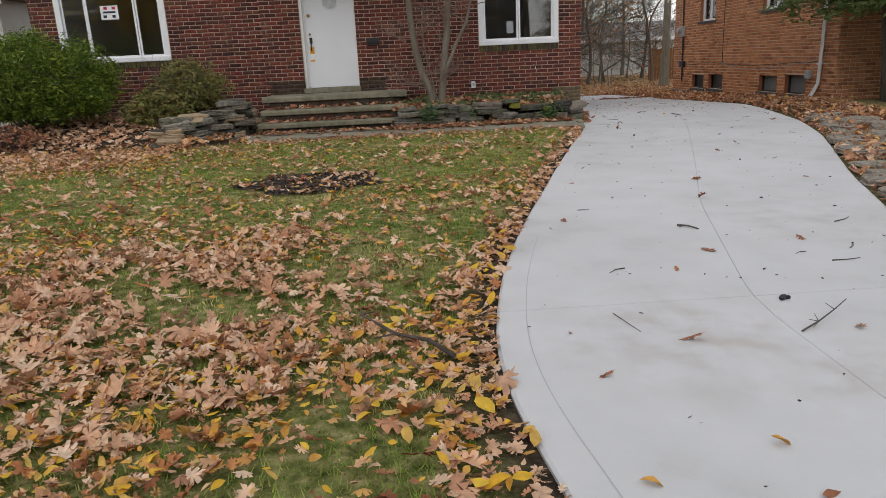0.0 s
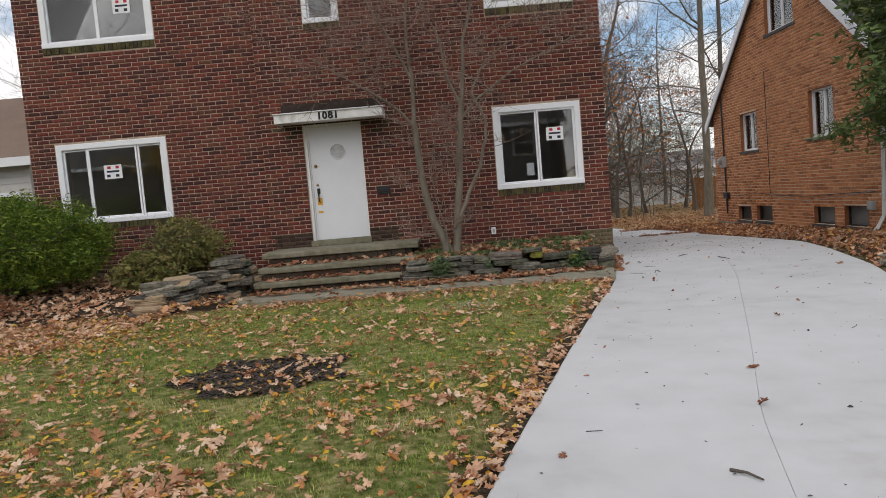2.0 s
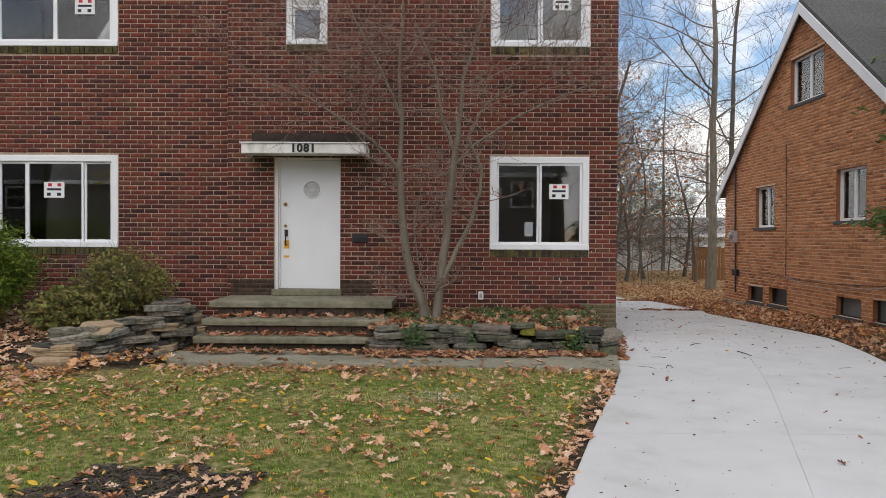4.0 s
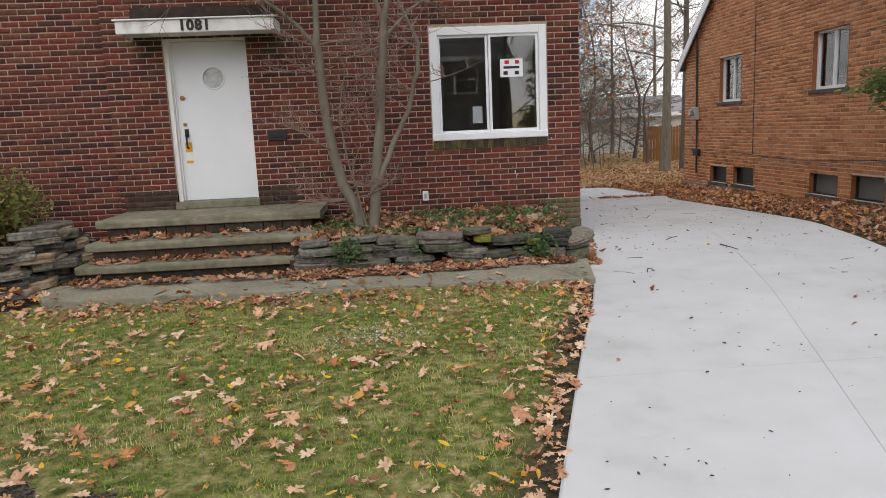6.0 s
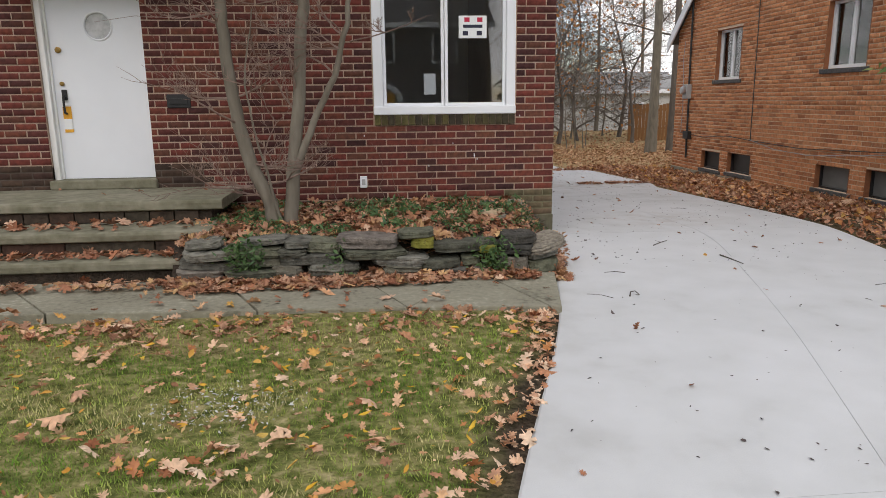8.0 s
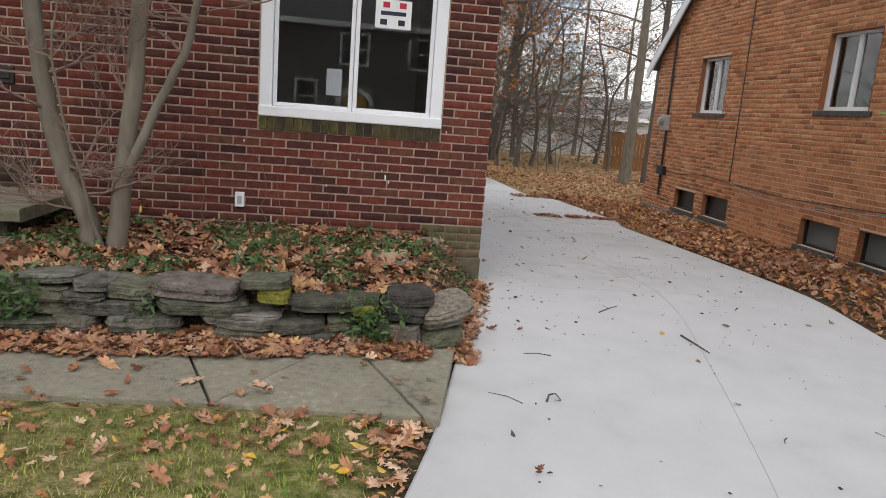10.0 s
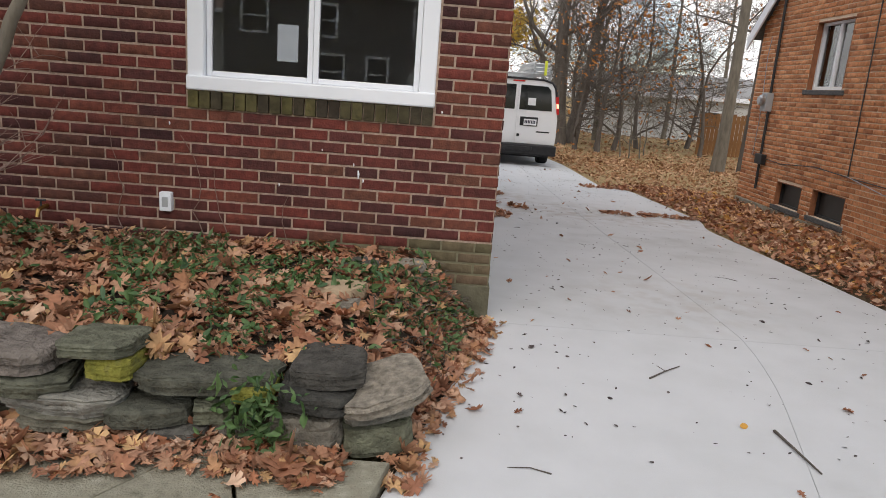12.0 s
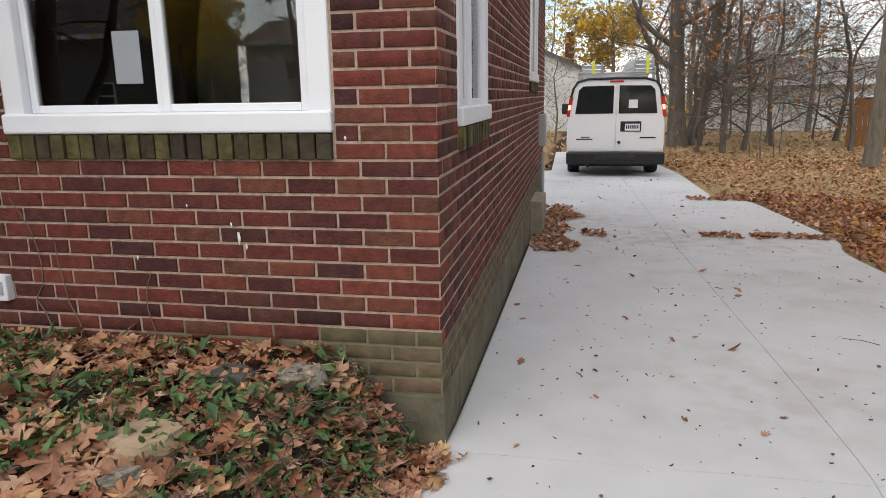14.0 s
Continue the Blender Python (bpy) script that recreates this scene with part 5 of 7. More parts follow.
def sample(n, x0, x1, y0, y1, keep, z):
    out = []
    tries = 0
    while len(out) < n and tries < n * 40:
        tries += 1
        x, y = rng.uniform(x0, x1), rng.uniform(y0, y1)
        if rng.random() < keep(x, y):
            out.append((x, y, z(x, y)))
    return out


ASH = (-2.57, -4.1)


def lawn_keep(x, y):
    gap = at_y(LEFT, y) - x
    if gap < 0.02 or (y > -2.75 and x > -5.6) or (x < -5.7 and y > -3.0):
        return 0.0
    heap = max(0.0, noise.noise((x * 0.8, y * 0.8, 2.0)) + 0.22) + 0.35 * max(0.0, noise.noise((x * 3.1, y * 3.1, 6.0)))
    near = min(max((-y - 6.4) / 2.2, 0.0), 1.0)
    k = 0.055 + 0.24 * heap + near * (0.03 + 0.95 * heap)
    if x < -6 and y > -5.5:
        k += 0.2
    return min(k, 1.0)


def edge_keep(x, y):
    gap = at_y(LEFT, y) - x
    w = 0.15 + 0.12 * noise.noise((y * 0.9, 4, 0)) + 0.16 * min(max((-y - 8.6) / 0.8, 0), 1)
    return 0.9 if 0.0 < gap < w else (0.18 if 0 < gap < w + 0.2 else 0.0)


lawn_pts = sample(12500, -10, -0.5, -13.2, -2.75, lawn_keep, ground_z)
scatter_leaves("fallen_leaves", [(x, y, z + 0.015) for x, y, z in lawn_pts], m_leaf, (0.035, 0.085), "brown and tan oak leaves strewn over the lawn")
scatter_leaves("fallen_leaves", [(x, y, z + 0.02) for x, y, z in sample(6500, -10, -0.5, -13.2, -2.75, lawn_keep, ground_z)], m_yellow_leaf, (0.028, 0.055), "small yellow leaves strewn over the lawn", outline=OVAL)
heap_keep = lambda x, y: max(0.0, 1.0 - ((x + 4.5) / 1.25) ** 2 - ((y + 9.6) / 1.6) ** 2) * (1.0 if noise.noise((x * 1.6, y * 1.6, 31.0)) > -0.12 else 0.15)
scatter_leaves("fallen_leaves", sample(1500, -5.9, -3.0, -11.3, -7.9, heap_keep, ground_z), m_pale_leaf, (0.05, 0.105), "pale pinkish tan oak leaves heaped on the lawn", lift=0.03, tilt=0.45)
scatter_leaves("fallen_leaves", sample(750, -7.5, -0.6, -9.0, -2.75, lambda x, y: 1.0 if lawn_keep(x, y) > 0 and noise.noise((x * 1.7, y * 1.7, 17.0)) > 0.12 else (0.12 if lawn_keep(x, y) > 0 else 0.0), ground_z), m_pale_leaf, (0.055, 0.115), "large pale oak leaves lying in loose clusters on the lawn", lift=0.025)
scatter_leaves("leaf_bits", [(x, y, z + 0.02) for x, y, z in sample(7000, -10, -0.5, -13.2, -2.75, lambda x, y: min(1.0, 0.25 + lawn_keep(x, y)) if lawn_keep(x, y) > 0 else 0.0, ground_z)], m_litter, (0.012, 0.042), "small torn leaf bits among the grass", outline=SIMPLE, tilt=0.5, category="leaf litter")
scatter_leaves("fallen_leaves", sample(420, -5.6, -0.7, -3.1, -2.66, lambda x, y: 1.0 if noise.noise((x * 1.2, 0, 3)) > -0.15 else 0.25, ground_z), m_bed_leaf, (0.04, 0.10), "leaves caught along the front of the garden path", lift=0.02)
scatter_leaves("fallen_leaves", sample(950, -3.6, -0.3, -13.2, -2.75, edge_keep, ground_z), m_pale_leaf, (0.04, 0.10), "tan oak leaves drifted along the drive's edge", lift=0.02)
scatter_leaves("fallen_leaves", sample(170, -3.6, -0.3, -13.2, -8.6, edge_keep, ground_z), m_yellow_leaf, (0.04, 0.075), "yellow leaves drifted along the drive's edge", outline=OVAL, lift=0.035)
bed_keep = lambda x, y: 1.0 if x < at_y(LEFT, y) - 0.04 else 0.0
scatter_leaves("fallen_leaves", sample(3500, -3.42, 0.0, -1.66, -0.04, lambda x, y: bed_keep(x, y) * min(1, 0.75 + noise.noise((x * 2, y * 2, 8))), bed_z), m_brown_leaf, (0.05, 0.105), "brown oak leaves heaped over the planting bed", lift=0.015)
scatter_leaves("fallen_leaves", sample(1000, -3.42, 0.0, -1.66, -0.04, bed_keep, bed_z), m_bed_leaf, (0.065, 0.14), "orange and tan leaves on the planting bed", lift=0.035)
scatter_leaves("fallen_leaves", sample(420, -1.2, 0.0, -1.75, -0.15, lambda x, y: 1.0 if 0.01 < at_y(LEFT, y) - x < 0.30 else 0.0, bed_z), m_brown_leaf, (0.05, 0.11), "brown leaves slipped down beside the drive", lift=0.02, tilt=0.5)
scatter_leaves("fallen_leaves", sample(230, -0.8, 0.3, -1.95, -0.1, lambda x, y: max(0.0, 1.0 - abs(x - at_y(LEFT, y) - 0.02) / (0.10 + 0.07 * noise.noise((y * 3, 1, 5)))), lambda x, y: drive_z(y)), m_bed_leaf, (0.04, 0.10), "russet leaves spilled from the bed onto the drive", lift=0.008, tilt=0.4)
strip_z = lambda x, y: max(bed_z(x, y), 0.235 if at_y(LEFT, y) - x > 0.45 else bed_z(x, y))
scatter_leaves("fallen_leaves", sample(420, -3.42, -0.6, -1.64, -1.36, lambda x, y: bed_keep(x, y) * (1.0 if noise.noise((x * 2.5, 3, y)) > -0.1 else 0.2), strip_z), m_bed_leaf, (0.07, 0.14), "large tan leaves spilling over the stone wall", lift=0.03, tilt=0.5)
foot = lambda x, y: 1.0 if y > (-2.04 if x > -3.4 else -1.86) - 0.10 * noise.noise((x * 2.2, 0, 0)) - 0.10 * min(max((-1.3 - x) / 1.0, 0), 1) else 0.012
scatter_leaves("fallen_leaves", sample(1000, -3.6, -0.62, -2.6, -1.74, foot, lambda x, y: 0.004), m_brown_leaf, (0.045, 0.10), "reddish leaf litter along the foot of the stone wall", lift=0.012)
scatter_leaves("fallen_leaves", sample(720, -5.5, -0.6, -2.6, -1.74, foot, lambda x, y: 0.004), m_bed_leaf, (0.06, 0.13), "leaves drifted against the foot of the stone wall", lift=0.02)
scatter_leaves("fallen_leaves", sample(16, -5.6, -0.7, -2.6, -1.9, lambda x, y: 0.5, lambda x, y: 0.004), m_leaf, (0.06, 0.14), "a few leaves lying on the garden path", lift=0.008)
for z, y0, y1, cnt in ((0.345, -1.34, -0.98, 90), (0.16, -1.58, -1.36, 170), (0.54, -0.9, -0.1, 6)):
    scatter_leaves("fallen_leaves", sample(cnt, -5.5, -3.4, y0, y1, lambda x, y: 1.0 if y > (y0 + y1) / 2 - 0.05 else 0.25, lambda x, y: z), m_brown_leaf, (0.06, 0.14), "reddish brown leaves gathered on the stone steps", lift=0.01)
scatter_leaves("fallen_leaves", sample(420, -6.6, -5.3, -3.4, -0.9, lambda x, y: 1.0 if abs(x + 5.55 - 0.42 * (y + 1.2)) < 0.28 else 0.0, lambda x, y: ground_z(x, y) + 0.03), m_leaf, (0.05, 0.12), "leaves drifted at the foot of the crooked wall", lift=0.02)
bank_keep = lambda x, y: 1.0 if x < -5.75 + 0.25 * (y + 1.0) else 0.0
scatter_leaves("fallen_leaves", sample(4600, -10.2, -5.6, -4.9, -0.2, bank_keep, ground_z), m_pale_leaf, (0.06, 0.125), "pale dry leaves under the shrubs", lift=0.02)
right_keep = lambda x, y: 1.0 if x > at_y(RIGHT, y) + 0.03 and (x < NX - 0.03 or y < NY0) and (y > -0.6 or x < at_y(RIGHT, y) + 1.4) else 0.0
scatter_leaves("fallen_leaves", sample(9500, 0.0, 4.8, -9.5, 9.0, lambda x, y: right_keep(x, y) * (1.0 if y > 0.5 else 0.5), ground_z), m_brown_leaf, (0.04, 0.095), "dry brown leaves banked along the neighbouring house", outline=OVAL, tilt=0.5, lift=0.02)
scatter_leaves("fallen_leaves", sample(2600, 0.0, 5.0, -9.5, 9.0, right_keep, ground_z), m_leaf, (0.045, 0.11), "tan leaves banked along the drive", tilt=0.5, lift=0.04)
back_keep = lambda x, y: (0.0 if (at_y(LEFT, y) - 0.05 < x < at_y(RIGHT, y) + 0.05 and y < 20) else 1.0) * (0.9 if y < 17 else 0.5)
scatter_leaves("fallen_leaves", sample(13000, 2.3, 12.0, 8.0, 20.0, back_keep, ground_z), m_back_leaf, (0.05, 0.095), "tan leaves covering the back garden", outline=SIMPLE, tilt=0.45, lift=0.02)
scatter_leaves("fallen_leaves", sample(4000, -3.0, 14.0, 14.0, 32.0, back_keep, ground_z), m_back_leaf, (0.09, 0.16), "leaves scattered over the far lawn", outline=SIMPLE, tilt=0.45, lift=0.02)
drive_keep = lambda x, y: 1.0 if at_y(LEFT, y) + 0.06 < x < at_y(RIGHT, y) - 0.06 else 0.0
DZ = lambda x, y: drive_z(y)
scatter_leaves("fallen_leaves", sample(110, -3, 3.2, -11.5, 12, drive_keep, DZ), m_brown_leaf, (0.03, 0.085), "scattered curled leaves on the concrete drive", lift=0.004)
line_keep = lambda x, y: 1.0 if (abs(y - 5.25 - 0.15 * noise.noise((x * 2, 0, 0))) < 0.16 and x > 0.4 and (x > 2.35 or noise.noise((x * 2.2, 7, 0)) > 0.05)) or (abs(y - 8.6) < 0.2 and x > 2.2) or (0.06 < x < 0.50 + 0.35 * noise.noise((2, y * 1.3, 9)) - 0.05 * (y - 5) and 4.1 < y < 7.5) else 0.0
scatter_leaves("fallen_leaves", sample(1500, 0.05, 3.3, 3.6, 9.0, line_keep, DZ), m_brown_leaf, (0.04, 0.09), "wet leaves caught in lines across the drive", outline=OAK, tilt=0.4, lift=0.006)
scatter_leaves("leaf_crumbs", sample(1700, -3, 3.1, -11.5, 12, lambda x, y: drive_keep(x, y) * (1.0 if y > -1.5 else 0.3), DZ), m_mulch, (0.007, 0.028), "tiny dark leaf crumbs and twig bits on the drive", outline=SIMPLE, lift=0.002, tilt=0.2, category="debris")

scatter_leaves("ash_patch", sample(260, -3.1, -2.0, -4.5, -3.7, lambda x, y: max(0.0, 1 - ((x - ASH[0]) / 0.4) ** 2 - ((y - ASH[1]) / 0.3) ** 2), lambda x, y: ground_z(x, y) + 0.02), m_ash, (0.008, 0.022), "pale grey ash bits scattered in the grass", outline=SIMPLE, tilt=0.3, category="debris")
# dark mulch patch in the lawn
mul = sample(9000, -4.85, -3.45, -7.1, -5.6, lambda x, y: 1.0 if ((x + 4.13) / 0.62) ** 2 + ((y + 6.38) / 0.62) ** 2 + 0.7 * noise.noise((x * 3, y * 3, 0)) < 1 else 0.0, ground_z)
scatter_leaves("mulch_patch", [(x, y, z + 0.012) for x, y, z in mul], m_mulch, (0.014, 0.034), "patch of dark mulch where a tree was cut down", outline=[(0.12, -0.5), (0.12, 0.5), (-0.12, 0.5), (-0.12, -0.5)], tilt=0.15, category="mulch", lift=0.001)
scatter_leaves("fallen_leaves", sample(60, -4.85, -3.4, -7.1, -5.6, lambda x, y: 1.0 if ((x + 4.13) / 0.62) ** 2 + ((y + 6.38) / 0.62) ** 2 < 1 and noise.noise((x * 2.5, y * 2.5, 4)) > -0.05 else 0.0, ground_z), m_pale_leaf, (0.05, 0.11), "pale leaves lying on the dark mulch", lift=0.04)

# grass
gn = 430000
gp = np.empty((gn, 2))
gp[:, 0], gp[:, 1] = rng.uniform(-10.4, -0.4, gn), rng.uniform(-13.4, -2.74, gn)
lx = np.interp(gp[:, 1], [p[0] for p in LEFT], [p[1] for p in LEFT])
edge = 0.12 + 0.14 * rng.random(gn)
keep = (gp[:, 0] < lx - edge) & ~((gp[:, 0] < -5.8) & (gp[:, 1] > -3.3)) & ~(((gp[:, 0] + 4.13) / 0.66) ** 2 + ((gp[:, 1] + 6.38) / 0.66) ** 2 < 1)
gp = gp[keep]
bare = np.array([noise.noise((x * 1.7, y * 1.7, 12.0)) for x, y in gp])
gp = gp[bare + rng.uniform(-0.25, 0.75, len(gp)) > -0.1]
gz = np.array([ground_z(x, y) for x, y in gp])
n = len(gp)
ang, hgt, lean, wid = rng.uniform(0, 2 * np.pi, n), rng.uniform(0.012, 0.036, n), rng.uniform(0.1, 1.2, n), rng.uniform(0.002, 0.004, n)
root = np.column_stack([gp, gz - 0.004])
sx, sy = np.cos(ang) * wid, np.sin(ang) * wid
tip = root + np.column_stack([-np.sin(ang) * hgt * lean, np.cos(ang) * hgt * lean, hgt])
gvv = np.stack([root + np.column_stack([sx, sy, 0 * sx]), root - np.column_stack([sx, sy, 0 * sx]), tip], 1).reshape(-1, 3)
tagged(raw("grass", gvv, np.arange(n * 3).reshape(-1, 3), m_grass), "short thin lawn grass, green and straw-coloured", "grass", kind="stuff")


# ---------------------------------------------------------------- plants
class Twigs:
    """Grows limbs as tapered tubes; keeps the thick ones apart from the fine ones, and the tips."""

    def __init__(self, seed, thick=0.03, least=0.0032):
        self.least = least
        self.r, self.thick, self.trunk, self.crown, self.tips = random.Random(seed), thick, Shape(), Shape(), []

    def limb(self, pts, radii):
        big = radii[0] >= self.thick
        (self.trunk if big else self.crown).tube(pts, radii, 9 if big else (5 if radii[0] > 0.012 else 3), caps=False)

    def grow(self, p, d, length, radius, depth, up=0.15, spread=0.75, kids=4, bend=0.25, shrink=0.62):
        r = self.r
        pts, radii = [Vector(p)], [radius]
        d = Vector(d).normalized()
        k = 5 if depth > 1 else 3
        for i in range(k):
            d = (d + Vector((r.uniform(-bend, bend), r.uniform(-bend, bend), r.uniform(-bend, bend) + up * 0.4))).normalized()
            pts.append(pts[-1] + d * length / k)
            radii.append(radius * (1 - 0.68 * (i + 1) / k))
        self.limb(pts, radii)
        if depth == 0:
            self.tips.append(pts[-1])
            return
        for j in range(kids):
            t = r.uniform(0.3, 1.0) if j else 1.0
            i = min(int(t * k), k - 1)
            q = pts[i].lerp(pts[i + 1], t * k - i)
            side = Vector((r.uniform(-1, 1), r.uniform(-1, 1), r.uniform(-0.3, 0.7))).normalized()
            nd = (d * (1 - spread * 0.5) + side * spread + Vector((0, 0, up))).normalized()
            self.grow(q, nd, length * r.uniform(0.5, 0.8), max(radii[i] * shrink, self.least), depth - 1, up, spread, kids, bend, shrink)


# the many-stemmed small tree in the bed
garden = thing("tree", "bare multi-stemmed small ornamental tree in the planting bed", "tree")
tw = Twigs(4, thick=0.016)
ty = -0.95


def stem(pts, r0, r1, kids, length, spread=0.8, seed_up=0.1, start=2):
    pts = [Vector((x, ty + dy, z)) for x, dy, z in pts]
    fine = []
    for a, b in zip(pts[:-1], pts[1:]):
        for k in range(4):
            q = a.lerp(b, k / 4)
            q += Vector((tw.r.uniform(-0.012, 0.012), tw.r.uniform(-0.012, 0.012), 0))
            fine.append(q)
    fine.append(pts[-1])
    radii = [r0 + (r1 - r0) * (i / (len(fine) - 1)) ** 0.8 for i in range(len(fine))]
    radii[0] *= 1.25
    tw.limb(fine, radii)
    for j in range(kids):
        i = tw.r.randrange(start * 4, len(fine))
        side = Vector((tw.r.uniform(-1, 1), tw.r.uniform(-0.6, 0.6), tw.r.uniform(-0.15, 0.45))).normalized()
        reach = 1.0
        if fine[i].z < 2.7:
            reach = 0.6
            if side.x > 0 and fine[i].x > -2.75:
                side.x, reach = -0.4 * side.x, 0.45
        tw.grow(fine[i], side, length * reach * tw.r.uniform(0.7, 1.5), min(max(radii[i] * 0.45, 0.007), 0.013), 2, 0.06, 0.7, 5, 0.24, 0.62)


stem([(-2.72, 0, 0.24), (-2.80, 0, 0.55), (-2.96, 0, 0.95), (-3.04, 0, 1.40), (-3.08, 0, 1.9), (-3.10, 0, 2.30)], 0.070, 0.046, 15, 0.7, start=1)
stem([(-3.10, 0, 2.30), (-3.06, 0, 2.9), (-3.12, 0, 3.5), (-3.05, 0, 4.3), (-3.15, 0.1, 5.2)], 0.038, 0.011, 14, 1.3, start=1)
stem([(-3.10, 0, 2.28), (-3.30, -0.05, 2.52), (-3.62, -0.1, 2.78), (-4.12, -0.15, 3.1), (-4.5, -0.2, 3.35)], 0.030, 0.009, 12, 0.95, start=1)
stem([(-2.62, 0.02, 0.24), (-2.56, 0, 0.75), (-2.50, 0, 1.25), (-2.44, 0, 1.85), (-2.38, 0, 2.42)], 0.066, 0.048, 7, 0.7)
stem([(-2.38, 0, 2.42), (-2.30, 0, 3.0), (-2.26, 0, 3.5), (-2.02, 0.05, 4.3), (-1.9, 0.1, 5.2)], 0.038, 0.011, 14, 1.3, start=1)
stem([(-2.36, 0, 2.45), (-2.55, -0.05, 3.0), (-2.62, -0.1, 3.5), (-2.9, -0.1, 4.2)], 0.026, 0.009, 9, 1.15, start=1)
stem([(-2.54, -0.02, 0.80), (-2.36, -0.05, 1.2), (-2.16, -0.08, 1.58), (-2.04, -0.1, 2.0), (-2.02, -0.1, 2.3), (-2.2, -0.1, 2.7), (-2.0, -0.1, 3.1), (-1.6, -0.1, 3.4)], 0.036, 0.010, 14, 0.75, start=2)
stem([(-2.66, -0.06, 0.24), (-2.78, -0.12, 0.8), (-2.9, -0.2, 1.5), (-2.8, -0.2, 2.1)], 0.014, 0.005, 6, 0.5, start=1)
stem([(-2.38, 0, 2.35), (-2.1, -0.05, 2.62), (-1.6, -0.1, 2.95), (-1.0, -0.15, 3.23), (-0.3, -0.2, 3.5)], 0.024, 0.006, 14, 0.7, start=1)
stem([(-3.08, 0, 3.0), (-3.3, 0.05, 3.5), (-3.62, 0.1, 4.1), (-3.9, 0.1, 4.7)], 0.024, 0.008, 9, 0.9, start=1)
stem([(-2.04, -0.1, 1.85), (-1.8, -0.12, 1.9), (-1.55, -0.14, 1.98), (-1.35, -0.15, 2.06)], 0.008, 0.003, 3, 0.2, start=1)
tw.trunk.make("trunk", m_bark, garden, "smooth grey-brown stems", smooth=True)
tw.crown.make("crown", m_twig, garden, "fine reddish twigs")

# ivy and groundcover
ivy = [(x, y, z + 0.03) for x, y, z in sample(2500, -3.3, -0.05, -1.6, -0.1, lambda x, y: bed_keep(x, y) * (1.0 if noise.noise((x * 2.6, y * 2.6, 5.5)) > 0.06 else 0.07), bed_z)]
scatter_leaves("groundcover", ivy, m_green, (0.028, 0.06), "low green groundcover growing through the leaves", outline=IVY, tilt=0.7, category="groundcover", lift=0.035)
for cx0, cz0, cnt, wd in ((-2.85, 0.20, 330, 0.17), (-0.93, 0.14, 260, 0.16), (-2.15, 0.15, 60, 0.12) ):
    pts = []
    for _ in range(cnt):
        a = rng.normal(0, wd * 0.5)
        pts.append((cx0 + a, (-1.83 if cx0 < -0.5 else -0.65) + rng.normal(0, 0.035 if cx0 < -0.5 else 0.3), cz0 + rng.normal(0, 0.09)))
    tagged(scatter_leaves("ivy_patch", pts, m_green, (0.03, 0.06), "trailing green ivy over stones and soil", outline=IVY, tilt=1.0, normals=1, category="ivy"), group="ivy patches")


ivy_end = [(x, y, z + rng.uniform(0.0, 0.07)) for x, y, z in sample(420, -0.62, -0.08, -1.25, -0.12, lambda x, y: 1.0 if 0.10 < at_y(LEFT, y) - x < 0.42 and noise.noise((x * 4, y * 4, 2)) > -0.1 else 0.0, bed_z)]
scatter_leaves("ivy_patch", ivy_end, m_green, (0.03, 0.065), "trailing green ivy at the end of the bed", outline=IVY, tilt=0.9, normals=1, category="ivy")
tangle = Shape()
rt = random.Random(3)
for _ in range(190):
    y = rt.uniform(-1.3, -0.05)
    x = at_y(LEFT, y) - rt.uniform(0.05, 0.40)
    p = Vector((x, y, bed_z(x, y) + 0.01))
    d = Vector((rt.uniform(-0.3, 1.0), rt.uniform(-1, 1), rt.uniform(-0.2, 0.5))).normalized() * rt.uniform(0.05, 0.16)
    e = p + d
    e.z = max(e.z, bed_z(e.x, e.y) + 0.005)
    e.x = min(e.x, at_y(LEFT, e.y) - 0.01)
    tangle.tube([p, p.lerp(e, 0.5) + Vector((0, 0, 0.02)), e], [0.003, 0.0025, 0.0015], 4, caps=False)
tagged(tangle.make("root_tangle", m_dark_bark), "tangle of thin dry stems at the end of the bed", "dry stems", kind="stuff")


def shrub(name, label, c, rad, mat, count, size, seed, stems=26, outline=OVAL, hollow=0.55, group="", skirt=0.05):
    """A shrub: stems from one root, a shell of many small leaves in clumps with an uneven outline."""
    ob = thing(name, label, "shrub", group, c)
    t = Twigs(seed, 0.01)
    for _ in range(stems):
        d = Vector((t.r.uniform(-1, 1) * rad[0], t.r.uniform(-1, 1) * rad[1], rad[2] * t.r.uniform(0.9, 2.0))).normalized()
        t.grow((0, 0, 0), d, rad[2] * t.r.uniform(0.8, 1.35), 0.016, 2, 0.1, 0.7, 4, 0.2, 0.6)
    t.trunk.make("stem", m_dark_bark, ob)
    tagged(t.crown.make("crown", m_dark_bark, ob), kind="stuff")
    clumps = []
    for _ in range(count // 14):
        d = rng.normal(0, 1, 3)
        d /= np.linalg.norm(d)
        rr = rng.uniform(hollow, 1.0) ** 0.6 * (1 + 0.28 * noise.noise((d[0] * 2.6 + seed, d[1] * 2.6, d[2] * 2.6)) + 0.22 * noise.noise((d[0] * 7 + seed, d[1] * 7, d[2] * 7)))
        q = np.array([d[0] * rad[0], d[1] * rad[1], d[2] * rad[2]]) * rr + (0, 0, rad[2] * 1.05)
        if q[2] > skirt:
            clumps.append(q)
    pts = np.concatenate([rng.normal(0, 1, (14, 3)) * (rad[0] * 0.075, rad[1] * 0.075, rad[2] * 0.085) + q for q in clumps])
    pts = pts[pts[:, 2] > 0.03]
    lv = scatter_leaves("foliage", pts, mat, size, "", outline=outline, tilt=0.9, normals=1)
    lv.parent = ob
    for key in ("category", "kind"):
        if key in lv:
            del lv[key]
    return ob


